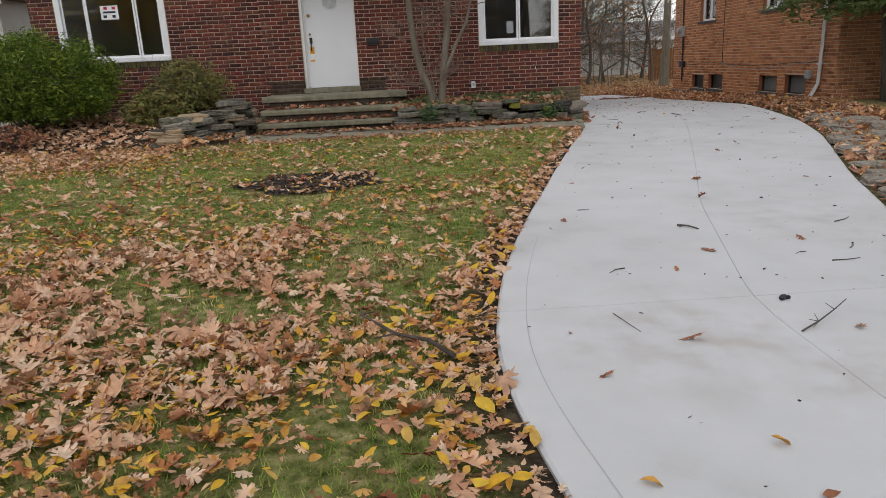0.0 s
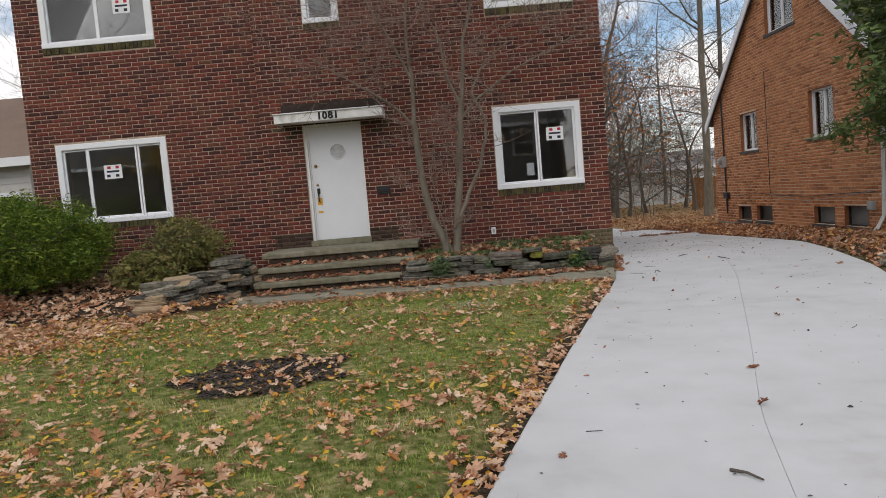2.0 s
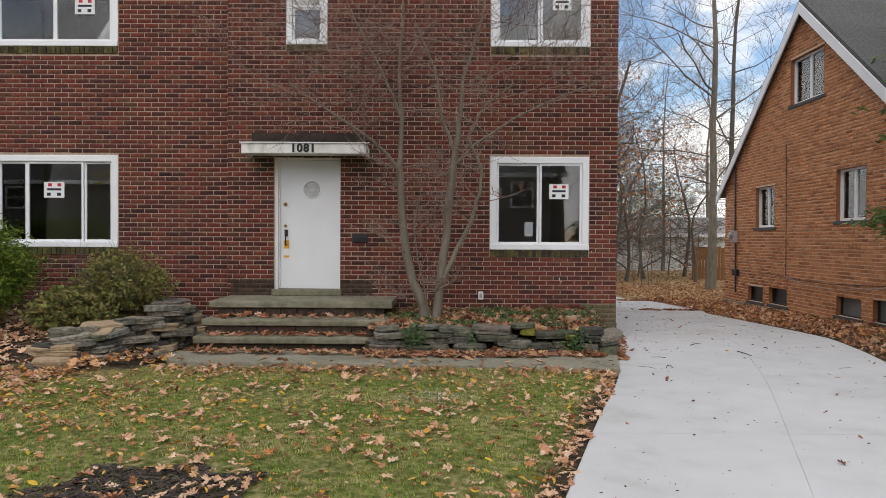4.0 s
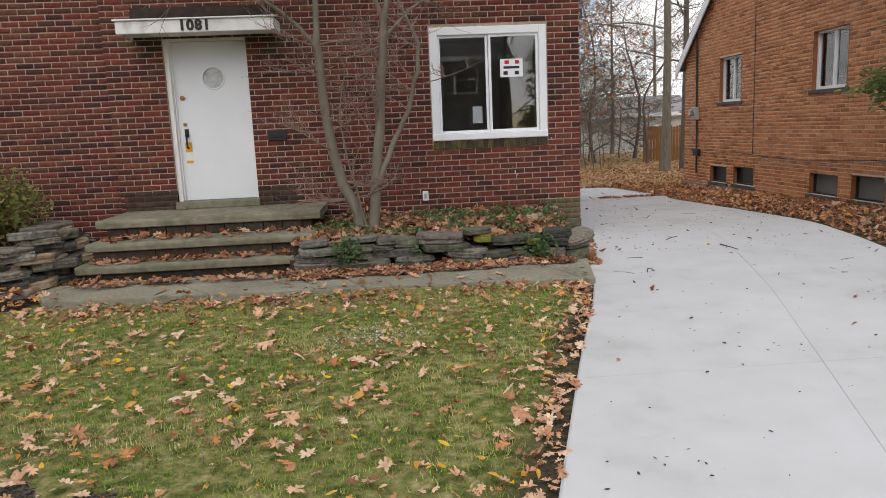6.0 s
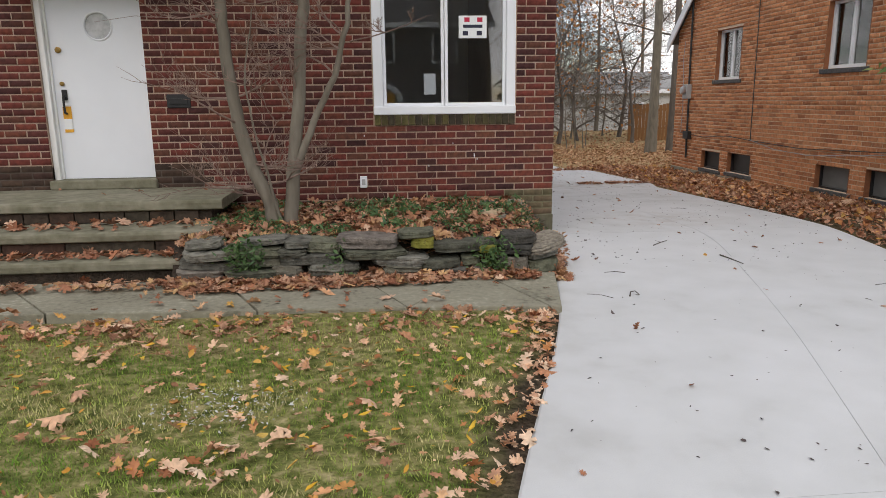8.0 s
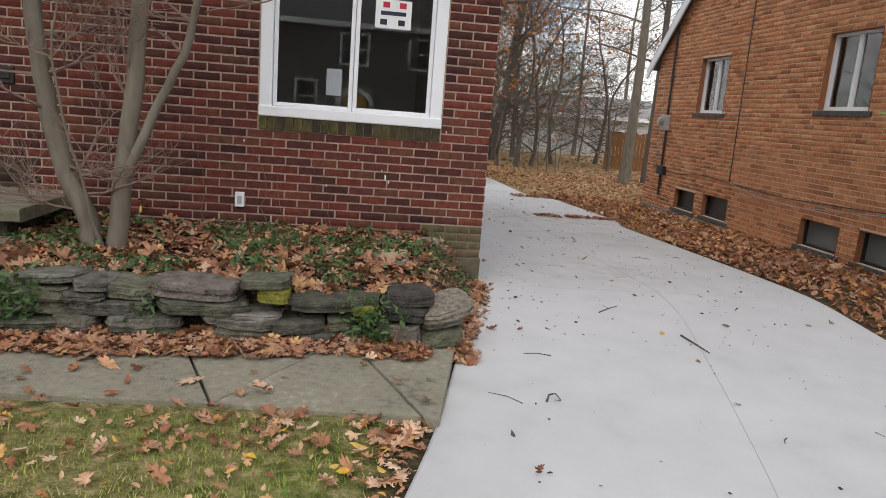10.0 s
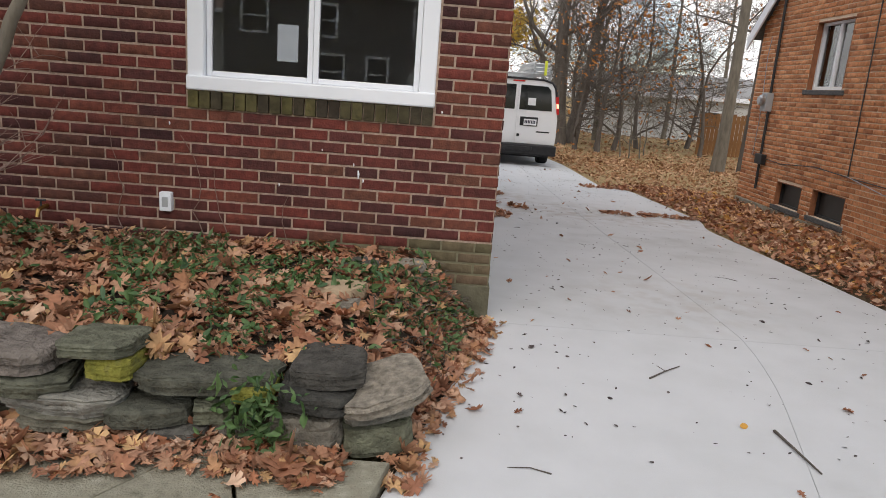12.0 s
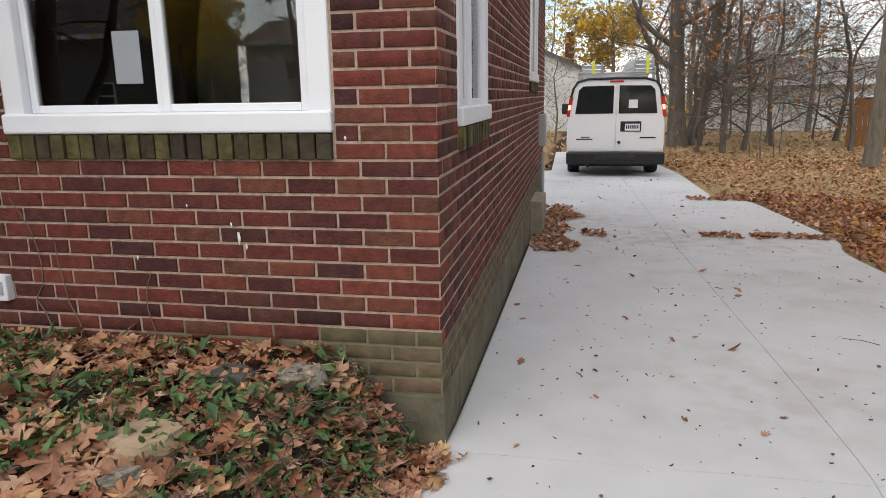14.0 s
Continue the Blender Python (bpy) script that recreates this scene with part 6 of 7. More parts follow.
shrub("yew_bush", "large dense green yew bush beside the front window", (-8.95, -1.5, 0.12), (1.16, 0.95, 0.72), m_yew, 60000, (0.04, 0.085), 3, hollow=0.6, skirt=0.34, stems=44, outline=[(0, -0.5), (0.14, 0), (0, 0.5), (-0.14, 0)])
shrub("azalea_bush", "sparse half-bare green shrub in front of the brick wall", (-6.78, -0.95, 0.22), (0.62, 0.5, 0.46), m_shrub, 7500, (0.03, 0.06), 9, stems=40, hollow=0.3)
shrub("low_bush", "low green shrub at the edge of the lawn", (-7.12, -1.6, 0.14), (0.46, 0.4, 0.30), m_shrub, 5500, (0.035, 0.07), 12, stems=18)
shrub("dry_bush", "small dry reddish brown shrub with withered leaves", (-8.9, -2.75, 0.02), (0.55, 0.35, 0.20), m_brown_leaf, 1300, (0.03, 0.06), 15, stems=20)


def conifer(name, label, base, trunks, height, rad, low, seed, count, reach=(0, 0)):
    ob = thing(name, label, "conifer", "conifers", base)
    r = random.Random(seed)
    for dx, dy, lean, rr in trunks:
        Shape().tube([(dx, dy, -0.1), (dx + lean * 0.2, dy, 0.6), (dx + lean * 0.5, dy, 1.6), (dx + lean, dy, height * 0.9)], [rr * 1.25, rr, rr * 0.85, 0.02], 10).make("trunk", m_dark_bark, ob, smooth=True)
    pts, tube = [], Shape()
    for i in range(count):
        z = low + (height - low) * (i / count) ** 1.15
        k = 1 - (z - low) / (height - low)
        a = r.uniform(0, 2 * math.pi)
        ln = rad * (0.25 + 0.75 * k) * r.uniform(0.65, 1.1)
        d = Vector((math.cos(a) + reach[0] * k, math.sin(a) + reach[1] * k, 0)).normalized()
        drop = -0.16 * ln * r.uniform(0.6, 1.4)
        tip = Vector((trunks[0][0], trunks[0][1], z)) + d * ln + Vector((0, 0, drop))
        root = Vector((trunks[0][0], trunks[0][1], z))
        tube.tube([root, root.lerp(tip, 0.5) + Vector((0, 0, 0.06)), tip], [0.02, 0.012, 0.004], 4, caps=False)
        for j in range(26):
            t = r.uniform(0.35, 1.05)
            c = root.lerp(tip, t) + Vector((r.gauss(0, 0.11), r.gauss(0, 0.11), r.gauss(-0.04, 0.07)))
            for _ in range(6):
                pts.append((c.x + r.gauss(0, 0.05), c.y + r.gauss(0, 0.05), c.z + r.gauss(0, 0.035)))
    tagged(tube.make("limb", m_dark_bark, ob), kind="stuff")
    lv = scatter_leaves("foliage", pts, m_conifer, (0.10, 0.20), "", outline=[(0, -0.5), (0.17, -0.15), (0.09, 0.1), (0, 0.5), (-0.09, 0.1), (-0.17, -0.15)], tilt=0.6, normals=1)
    lv.parent = ob
    for key in ("category", "kind"):
        if key in lv:
            del lv[key]
    return ob


evergreen = conifer("conifer", "dark green drooping evergreen with two trunks beside the house corner", (5.12, -1.15, -0.1), ((0, 0, -0.45, 0.12), (0.38, -0.1, -0.2, 0.10)), 8.2, 2.0, 1.85, 6, 430)
shrub("evergreen_undergrowth", "low green evergreen sprays at the foot of the conifer", (6.15, -1.75, -0.08), (1.15, 0.9, 1.05), m_conifer, 20000, (0.07, 0.14), 33, stems=14)


def bare_tree(seed, h, r, lean=0.0, kids=5, bark=None, low=0.35, wander=0.3, up=0.10, name="tree", label="tall bare deciduous tree in the back garden", depth=3, base=(0, 0, 0), leaves=None, leaf_count=0, leaf_size=(0.08, 0.16)):
    ob = thing(name, label, "tree", "back garden trees", base)
    t = Twigs(seed, thick=r * 0.3, least=0.0055 if h > 5 else 0.004)
    pts, radii = [], []
    n = 10
    for i in range(n + 1):
        k = i / n
        sway = wander * k if h < 11 else 0.06
        pts.append(Vector((lean * k * h + 0.12 * t.r.uniform(-1, 1) * k + sway * math.sin(k * 6 + seed), 0.12 * t.r.uniform(-1, 1) * k + sway * math.cos(k * 5 + seed), h * k - 0.1)))
        radii.append(r * (1.25 if i == 0 else 1.0) * (1 - 0.82 * k))
    t.limb(pts, radii)
    for j in range(kids * 3):
        k = low + (1 - low) * (j + t.r.random()) / (kids * 3)
        i = min(int(k * n), n - 1)
        q = pts[i].lerp(pts[i + 1], k * n - i)
        a = t.r.uniform(0, 2 * math.pi)
        t.grow(q, (math.cos(a), math.sin(a), t.r.uniform(0.15, 0.9)), h * t.r.uniform(0.16, 0.34) * (1.15 - 0.5 * k), max(radii[i] * t.r.uniform(0.25, 0.45), 0.012), depth, up, 0.85, 4, 0.26, 0.62)
    t.trunk.make("trunk", bark or m_bark, ob, smooth=True)
    tagged(t.crown.make("crown", bark or m_bark, ob), kind="stuff")
    if leaves:
        src = t.tips
        lp = []
        for _ in range(leaf_count):
            q = src[t.r.randrange(len(src))]
            lp.append((q.x + t.r.gauss(0, 0.25), q.y + t.r.gauss(0, 0.25), q.z + t.r.gauss(0, 0.2)))
        lv = scatter_leaves("foliage", lp, leaves, leaf_size, "", outline=SIMPLE, tilt=1.0, normals=1)
        lv.parent = ob
        for key in ("category", "kind"):
            if key in lv:
                del lv[key]
    return ob


GZ = lambda y: drive_z(y)
oak_a = bare_tree(1, 15, 0.165, 0.012, base=(7.05, 14.9, GZ(15)), low=0.28, label="straight grey-barked tree behind the neighbouring house")
bare_tree(2, 14, 0.13, 0.02, base=(8.0, 15.6, GZ(15)), bark=m_wood_bark, low=0.25, label="slender dark-barked bare tree")
twin = bare_tree(3, 13, 0.30, -0.03, base=(3.75, 22.0, GZ(22)), bark=m_wood_bark, low=0.15, label="thick dark bare tree behind the van")
bare_tree(8, 10.5, 0.28, 0.16, base=(4.35, 22.9, GZ(22)), bark=m_wood_bark, low=0.2, label="leaning grey bare tree behind the van")
bare_tree(5, 6.5, 0.09, 0.03, base=(4.7, 19.3, GZ(19)), bark=m_wood_bark, low=0.22, label="small tree with a few last orange leaves", leaves=m_orange_leaf, leaf_count=1100, depth=3)
gold = bare_tree(6, 8.5, 0.14, 0.0, base=(2.1, 36.0, GZ(30)), low=0.2, leaf_size=(0.16, 0.30), label="tree with golden yellow autumn leaves", leaves=m_gold_leaf, leaf_count=8000, depth=3)
plain = bare_tree(7, 12, 0.11, 0.01, base=(10.4, 31.0, GZ(30)), low=0.1, kids=8)
wide = bare_tree(10, 9.5, 0.13, -0.02, base=(6.0, 26.0, GZ(26)), low=0.08, kids=9)
thicket = bare_tree(14, 4.2, 0.045, 0.05, base=(7.0, 24.0, GZ(24)), low=0.03, kids=7, label="tangled bare undergrowth at the end of the garden", name="undergrowth")
sapling = bare_tree(9, 3.2, 0.022, 0.02, base=(5.25, 17.2, GZ(17)), kids=3, depth=1, low=0.2, name="sapling", label="thin bare sapling among the leaves")
arching = bare_tree(21, 7.0, 0.085, 0.10, base=(5.6, 20.9, GZ(20)), bark=m_wood_bark, low=0.08, kids=9, wander=0.9, up=-0.06, leaves=m_orange_leaf, leaf_count=330, label="arching understorey tree with tangled branches and a few orange leaves")
random.seed(40)
for x, y, turn, s in ((4.0, 19.6, 130, 0.9), (6.9, 22.6, 215, 1.0), (8.6, 20.6, 300, 0.85), (9.6, 25.0, 60, 1.1), (3.2, 24.5, 20, 1.0), (5.0, 25.5, 260, 1.1)):
    copy_thing(arching, pose(x, y, GZ(y), 0, 0, turn) @ Matrix.Scale(s, 4))
for x, y in ((5.2, 18.1), (4.85, 20.6), (5.85, 18.2), (3.4, 21.0), (6.3, 19.4)):
    copy_thing(sapling, pose(x, y, GZ(y), 0, random.uniform(-5, 5), random.uniform(0, 360)))
for i in range(8):
    x, y = -2 + 18 * ((i * 0.618034) % 1.0), 23 + 7 * ((i * 0.414214) % 1.0)
    copy_thing(thicket, pose(x if abs(x - 1.3) > 1.6 else x + 3.5, y, -0.45, 0, 0, i * 77))
for i in range(11):
    src = (plain, wide, wide, oak_a)[i % 4]
    x, y = -9 + 32 * ((i * 0.618034) % 1.0), 39 + 22 * ((i * 0.7548777) % 1.0)
    if -0.5 < x < 5.0:
        x += 6
    copy_thing(src, pose(x, y, -0.45, 0, 0, random.uniform(0, 360)))
for x, y in ((-14.5, 12), (-17, 18), (-12.5, 24), (-20, 8)):
    copy_thing(plain, pose(x, y, -0.3, 0, 0, x * 20))
# unseen trees opposite the front, partly added to darken the panes' reflections
for x, y in ((-9, -20.5), (2.8, -21), (13, -23)):
    copy_thing(wide, pose(x, y, -0.2, 0, 0, x * 31))
for x, y in ((-20, -20), (-17, -29), (12, -30)):
    copy_thing(wide if x > -18 else plain, pose(x, y, -0.2, 0, 0, x * 31))
for x, y in ((-17.2, -27), (9, -29)):
    copy_thing(gold, pose(x, y, -0.2, 0, 0, x * 13))
for x, y in ((5.5, -22.5), (-19.5, -33), (16, -22)):
    copy_thing(evergreen, pose(x, y, -0.2, 0, 0, x * 40))

# ---------------------------------------------------------------- far buildings


def siding_wall(x0, x1, y, z0, z1, way=1, step=0.16):
    s = Shape()
    z = z0
    while z < z1 - 0.01:
        t = min(step, z1 - z)
        s.prism([(y, z), (y - way * 0.025, z), (y - way * 0.004, z + t), (y, z + t)], "x", x0, x1)
        z += step
    return s


def flat_house(name, label, x0, x1, y, depth, z0, z1, wall_mat, roof_mat, rise, holes=(), gable=False, way=1):
    """A house seen from afar: a clapboard front at y, sides, roof, and windows set on it. way 1: its front looks to -y."""
    ob = thing(name, label, "house")
    tagged(siding_wall(x0, x1, y, z0, z1, way).make("siding", wall_mat, ob), kind="stuff")
    y2 = y + way * depth
    Shape().box(x0, x1, min(y + way * 0.001, y2), max(y + way * 0.001, y2), z0, z1).make("body", wall_mat, ob)
    if gable:
        xm = (x0 + x1) / 2
        a, b = sorted((y - way * 0.3, y2))
        Shape().prism([(x0, z1), (x1, z1), (xm, z1 + rise)], "y", *sorted((y, y2 - way * 0.1))).make("gable", wall_mat, ob)
        for p, q in ((x0 - 0.3, xm), (x1 + 0.3, xm)):
            ze = z1 - 0.3 * rise / (xm - x0)
            Shape().loft([[(p, a, ze), (q, a, z1 + rise), (q, a, z1 + rise + 0.15), (p, a, ze + 0.15)], [(p, b, ze), (q, b, z1 + rise), (q, b, z1 + rise + 0.15), (p, b, ze + 0.15)]]).make("roof", roof_mat, ob)
    else:
        ya, yb = y - way * 0.4, y2 + way * 0.4
        Shape().prism([(ya, z1 - 0.02), (yb, z1 - 0.02), ((ya + yb) / 2, z1 + rise)], "x", x0 - 0.3, x1 + 0.3).make("roof", roof_mat, ob)
        Shape().box(x0 - 0.3, x1 + 0.3, min(ya, ya - way * 0.04), max(ya, ya - way * 0.04), z1 - 0.18, z1 + 0.04).make("gutter", m_white, ob)
    for wx0, wx1, wz0, wz1 in holes:
        wn_ = Shape()
        f, b = sorted((y - way * 0.07, y - way * 0.01))
        t = 0.1
        wn_.box(wx0 - t, wx0, f, b, wz0 - t, wz1 + t).box(wx1, wx1 + t, f, b, wz0 - t, wz1 + t).box(wx0, wx1, f, b, wz0 - t, wz0).box(wx0, wx1, f, b, wz1, wz1 + t)
        wn_.box(wx0, wx1, f, b, (wz0 + wz1) / 2 - 0.03, (wz0 + wz1) / 2 + 0.03)
        wob = wn_.make("window", m_white, ob)
        f2, b2 = sorted((y - way * 0.045, y - way * 0.03))
        Shape().box(wx0, wx1, f2, b2, wz0, wz1).make("pane", m_black, wob, "dark window pane")
    return ob


flat_house("white_house", "white clapboard house with a gable behind the trees", -4.2, 1.0, 33.0, 8, -0.5, 2.3, m_siding, m_shingle, 1.2, gable=True)
chim = Shape().box(-0.35, 0.15, 37.0, 37.5, 2.2, 4.6, 0.02)
tagged(chim.make("chimney", m_brick), "red brick chimney over a far roof", "chimney")
flat_house("garage", "pale grey clapboard garage among bare trees", 6.8, 15.5, 31.5, 6, -0.6, 1.75, m_siding, m_pale_shingle, 1.1, holes=((12.4, 13.2, 0.2, 1.0),))
flat_house("dark_house", "dark grey two-storey house across the street", -10.0, 3.5, -26.0, 8, -0.4, 4.75, m_grey_siding, m_shingle, 2.4,
           holes=((-2.0, -0.9, 3.1, 4.3), (-6.4, -5.3, 3.0, 4.2), (-6.0, -4.95, 0.9, 2.2), (-3.9, -3.1, 0.9, 2.2), (1.0, 2.0, 3.1, 4.3), (-9.2, -8.2, 3.0, 4.2)), way=-1)
entry = thing("entrance_porch", "white arched entrance surround with a yellow door", "entrance")
arch = Shape()
arc = [(-1.35 + 0.85 * math.cos(a), 1.35 + 0.75 * math.sin(a)) for a in np.linspace(0, math.pi, 15)]
arc2 = [(-1.35 + 0.62 * math.cos(a), 1.30 + 0.55 * math.sin(a)) for a in np.linspace(0, math.pi, 15)]
arch.loft([[(p[0], -25.97, p[1]) for p in arc], [(p[0], -25.8, p[1]) for p in arc], [(p[0], -25.8, p[1]) for p in arc2], [(p[0], -25.97, p[1]) for p in arc2]], caps=False, closed=False)
arch.box(-2.2, -1.97, -25.97, -25.8, -0.3, 1.35).box(-0.73, -0.5, -25.97, -25.8, -0.3, 1.35)
arch.make("surround", m_white, entry)
Shape().box(-1.85, -0.85, -25.96, -25.9, -0.3, 1.75).make("door_leaf", m_tag, entry, "yellow front door")

# made-up house out of view, gives the left panes something dark to mirror
flat_house("reflection_house", "unseen grey house added to darken the window reflections", -36, -20, -30.0, 8, -0.4, 4.6, m_grey_siding, m_shingle, 2.4, holes=((-24, -23, 1, 2.2), (-28, -27, 3.1, 4.2)), way=-1)
flat_house("cream_house", "pale clapboard house across the street with a small window", -18.0, -10.5, -35.0, 8, -0.4, 4.4, m_siding, m_brown_shingle, 1.6, holes=((-15.6, -14.9, 2.4, 3.4),), way=-1)
nb_left = flat_house("white_cottage", "white cottage with a brown shingle roof next door", -24, -13.2, 6.0, 8, -0.3, 3.0, m_siding, m_brown_shingle, 2.3, holes=((-14.6, -13.6, 1.0, 2.1),))
tagged(Shape().box(-14.6, -13.7, 9.2, 10.1, 4.0, 6.4, 0.02).make("chimney", m_brick), "dark brick chimney of the cottage next door", "chimney")

fence = thing("wooden_fence", "orange-brown stained board fence behind the trees", "fence")
for k in range(14):
    x = 9.0 + k * 0.15
    place(Shape().box(-0.068, 0.068, -0.012, 0.012, 0, 1.5 + 0.03 * (k % 3), 0.004).make("board", m_wood, fence), x, 22.0, -0.46)
Shape().box(8.95, 11.1, 22.013, 22.06, 0.0, 0.09).box(8.95, 11.1, 22.013, 22.06, 0.8, 0.89).make("rail", m_wood, fence)

# ---------------------------------------------------------------- fittings on the neighbouring wall
gz_n = lambda y: ground_z(NX - 0.1, y)
cond = thing("electric_conduit", "grey electric conduit with a round meter on tan brick", "conduit")
Shape().tube([(NX - 0.035, 7.20, 0.10), (NX - 0.035, 7.22, 1.3), (NX - 0.035, 7.25, 1.65), (NX - 0.035, 7.28, 3.25), (NX - 0.06, 7.32, 3.32), (NX - 0.05, 7.4, 3.28)], 0.022, 8).make("pipe", m_dark_metal, cond)
Shape().box(NX - 0.12, NX - 0.004, 7.17, 7.37, 1.33, 1.62, 0.015).make("meter_box", m_grey_box, cond)
Shape().tube([(NX - 0.12, 7.27, 1.5), (NX - 0.17, 7.27, 1.5), (NX - 0.20, 7.27, 1.5)], [0.085, 0.085, 0.06], 16).make("meter_dome", m_metal, cond)
Shape().box(NX - 0.09, NX - 0.004, 7.05, 7.30, 0.50, 0.66, 0.01).make("junction_box", m_dark_metal, cond)
for name, pts, r in (("cable", [(NX - 0.015, 4.70, 0.60), (NX - 0.015, 4.72, 2.0), (NX - 0.015, 4.75, 3.45)], 0.008),
                     ("cable", [(NX - 0.02, 7.6, 0.62), (NX - 0.03, 6.5, 0.57), (NX - 0.03, 5.5, 0.64), (NX - 0.02, 4.7, 0.60), (NX - 0.03, 3.2, 0.56), (NX - 0.025, 1.6, 0.62), (NX - 0.02, 0.5, 0.66)], 0.007),
                     ("cable", [(NX - 0.03, 4.7, 0.61), (NX - 0.04, 3.9, 0.50), (NX - 0.04, 3.0, 0.47), (NX - 0.04, 2.0, 0.54), (NX - 0.03, 0.7, 0.66)], 0.006),
                     ("cable", [(NX - 0.02, 7.55, 0.62), (NX - 0.03, 7.5, 1.2), (NX - 0.02, 7.62, 2.2), (NX - 0.02, 7.58, 2.5)], 0.006)):
    tagged(Shape().tube(pts, r, 6).make("wall_cable", m_dark_metal if r in (0.007, 0.008) else m_curtain), "thin cable clipped along the tan brick wall", "cable", "wall cables")
spout = thing("downspout", "white painted downspout on the corner of the tan house", "downspout")
Shape().tube([(NX - 0.06, 0.36, EAVE - 0.1), (NX - 0.06, 0.37, 1.0), (NX - 0.06, 0.40, 0.25), (NX - 0.14, 0.44, 0.05), (NX - 0.22, 0.47, -0.06)], 0.042, 4).make("pipe", m_old_white, spout)
for z in (0.6, 1.9):
    Shape().box(NX - 0.11, NX, 0.31, 0.43, z, z + 0.03, 0.003).make("strap", m_old_white, spout)
tagged(Shape().box(NX - 0.09, NX, 0.70, 0.86, 0.32, 0.48, 0.02).make("vent_hood", m_grey_box), "small white vent hood on tan brick", "vent")
mb = thing("electric_box", "grey electric meter box on the side wall", "electric box")
Shape().box(0.0, 0.10, 6.45, 6.70, 0.70, 1.10, 0.015).make("box", m_grey_box, mb)
Shape().tube([(0.06, 6.55, 0.62), (0.06, 6.55, -0.15)], 0.025, 8).make("pipe", m_grey_box, mb)
bulk = thing("cellar_hatch", "dark cellar window well beside the side wall", "window well")
Shape().box(0.0, 0.14, 5.05, 5.85, -0.25, 0.2, 0.01).make("well", m_found, bulk)

# ---------------------------------------------------------------- van
VX, VY = 1.255, 12.55
VZ = drive_z(14)
van = thing("van", "white cargo van with ladders on its roof and lit brake lamps", "van", at=(VX, VY, VZ))
SECTION = [(-0.97, 0.42), (-1.0, 0.75), (-0.99, 1.15), (-0.955, 1.36), (-0.86, 1.86), (-0.78, 1.99), (-0.58, 2.06), (0.58, 2.06), (0.78, 1.99), (0.86, 1.86), (0.955, 1.36), (0.99, 1.15), (1.0, 0.75), (0.97, 0.42)]
rings = []
for y, sx_, dz in ((0.0, 0.975, -0.02), (0.06, 1.0, 0.0), (3.8, 1.0, 0.0), (4.1, 0.985, -0.03), (4.7, 0.94, -0.55), (5.5, 0.92, -0.85), (5.65, 0.88, -0.95)):
    rings.append([(px * sx_, y, pz + (dz * max(0, (pz - 0.9)) / 1.16 if dz < -0.1 else dz * (pz > 1.9))) for px, pz in SECTION])
Shape().loft(rings).make("body", m_van, van)
for way in (-1, 1):
    d = Shape()
    d.prism([(way * 0.012, 0.56), (way * 0.955, 0.56), (way * 0.97, 1.1), (way * 0.925, 1.40), (way * 0.83, 1.84), (way * 0.74, 1.93), (way * 0.012, 1.95)], "y", -0.03, -0.002)
    dr = d.make("rear_door", m_van, van)
    gl = Shape()
    gl.prism([(way * 0.055, 1.34), (way * 0.83, 1.34), (way * 0.765, 1.82), (way * 0.68, 1.90), (way * 0.055, 1.91)], "y", -0.036, -0.0305)
    m_black_glass = material("black_glass", [(0.012, 0.014, 0.015), (0.02, 0.022, 0.023)], scale=3, rough=0.06, bump=0, spec=0.6)
    gl.make("rear_window", m_black_glass, dr, "dark tinted rear window")
    lamp = Shape().prism([(way * 0.945, 1.28), (way * 1.0, 1.28), (way * 0.955, 1.68), (way * 0.885, 1.68)], "y", -0.045, 0.05).make("tail_lamp", m_red_lens, van, "red tail lamp")
    Shape().prism([(way * 0.93, 1.42), (way * 0.985, 1.42), (way * 0.972, 1.52), (way * 0.915, 1.52)], "y", -0.052, -0.046).make("lit_lens", m_brake, lamp, "glowing brake lamp lens")
    wh = Shape().tube([(way * 0.98, 1.15, 0.36), (way * 0.93, 1.15, 0.36), (way * 0.76, 1.15, 0.36), (way * 0.72, 1.15, 0.36)], [0.33, 0.36, 0.36, 0.33], 24).make("wheel", m_tyre, van, "black tyre")
    Shape().tube([(way * 0.985, 1.15, 0.36), (way * 0.97, 1.15, 0.36)], [0.17, 0.2], 16).make("rim", m_metal, wh)
    wh2 = Shape().tube([(way * 0.98, 4.6, 0.36), (way * 0.93, 4.6, 0.36), (way * 0.76, 4.6, 0.36), (way * 0.72, 4.6, 0.36)], [0.33, 0.36, 0.36, 0.33], 24).make("wheel", m_tyre, van, "black tyre")
    Shape().tube([(way * 0.985, 4.6, 0.36), (way * 0.97, 4.6, 0.36)], [0.17, 0.2], 16).make("rim", m_metal, wh2)
Shape().box(-1.0, 1.0, -0.20, 0.05, 0.30, 0.55, 0.03).make("rear_bumper", m_black, van, "dark grey step bumper")
Shape().box(-0.42, 0.42, -0.215, -0.15, 0.40, 0.50, 0.012).make("bumper_step", m_dark_metal, van)
plate = Shape().box(0.10, 0.52, -0.045, -0.031, 0.97, 1.18, 0.012).make("plate_holder", m_black, van)
Shape().box(0.19, 0.49, -0.05, -0.046, 0.99, 1.13).make("number_plate", m_paper, plate, "white licence plate")
for k in range(7):
    Shape().box(0.21 + k * 0.038, 0.235 + k * 0.038, -0.0525, -0.0505, 1.03, 1.10).make("character_bar", m_ink, plate)
Shape().box(-0.80, -0.46, -0.034, -0.0305, 0.80, 0.825).box(-0.70, -0.52, -0.034, -0.0305, 0.845, 0.865).make("badge", m_dark_metal, van)
Shape().box(0.50, 0.82, -0.034, -0.0305, 0.83, 0.86).make("badge", m_dark_metal, van)
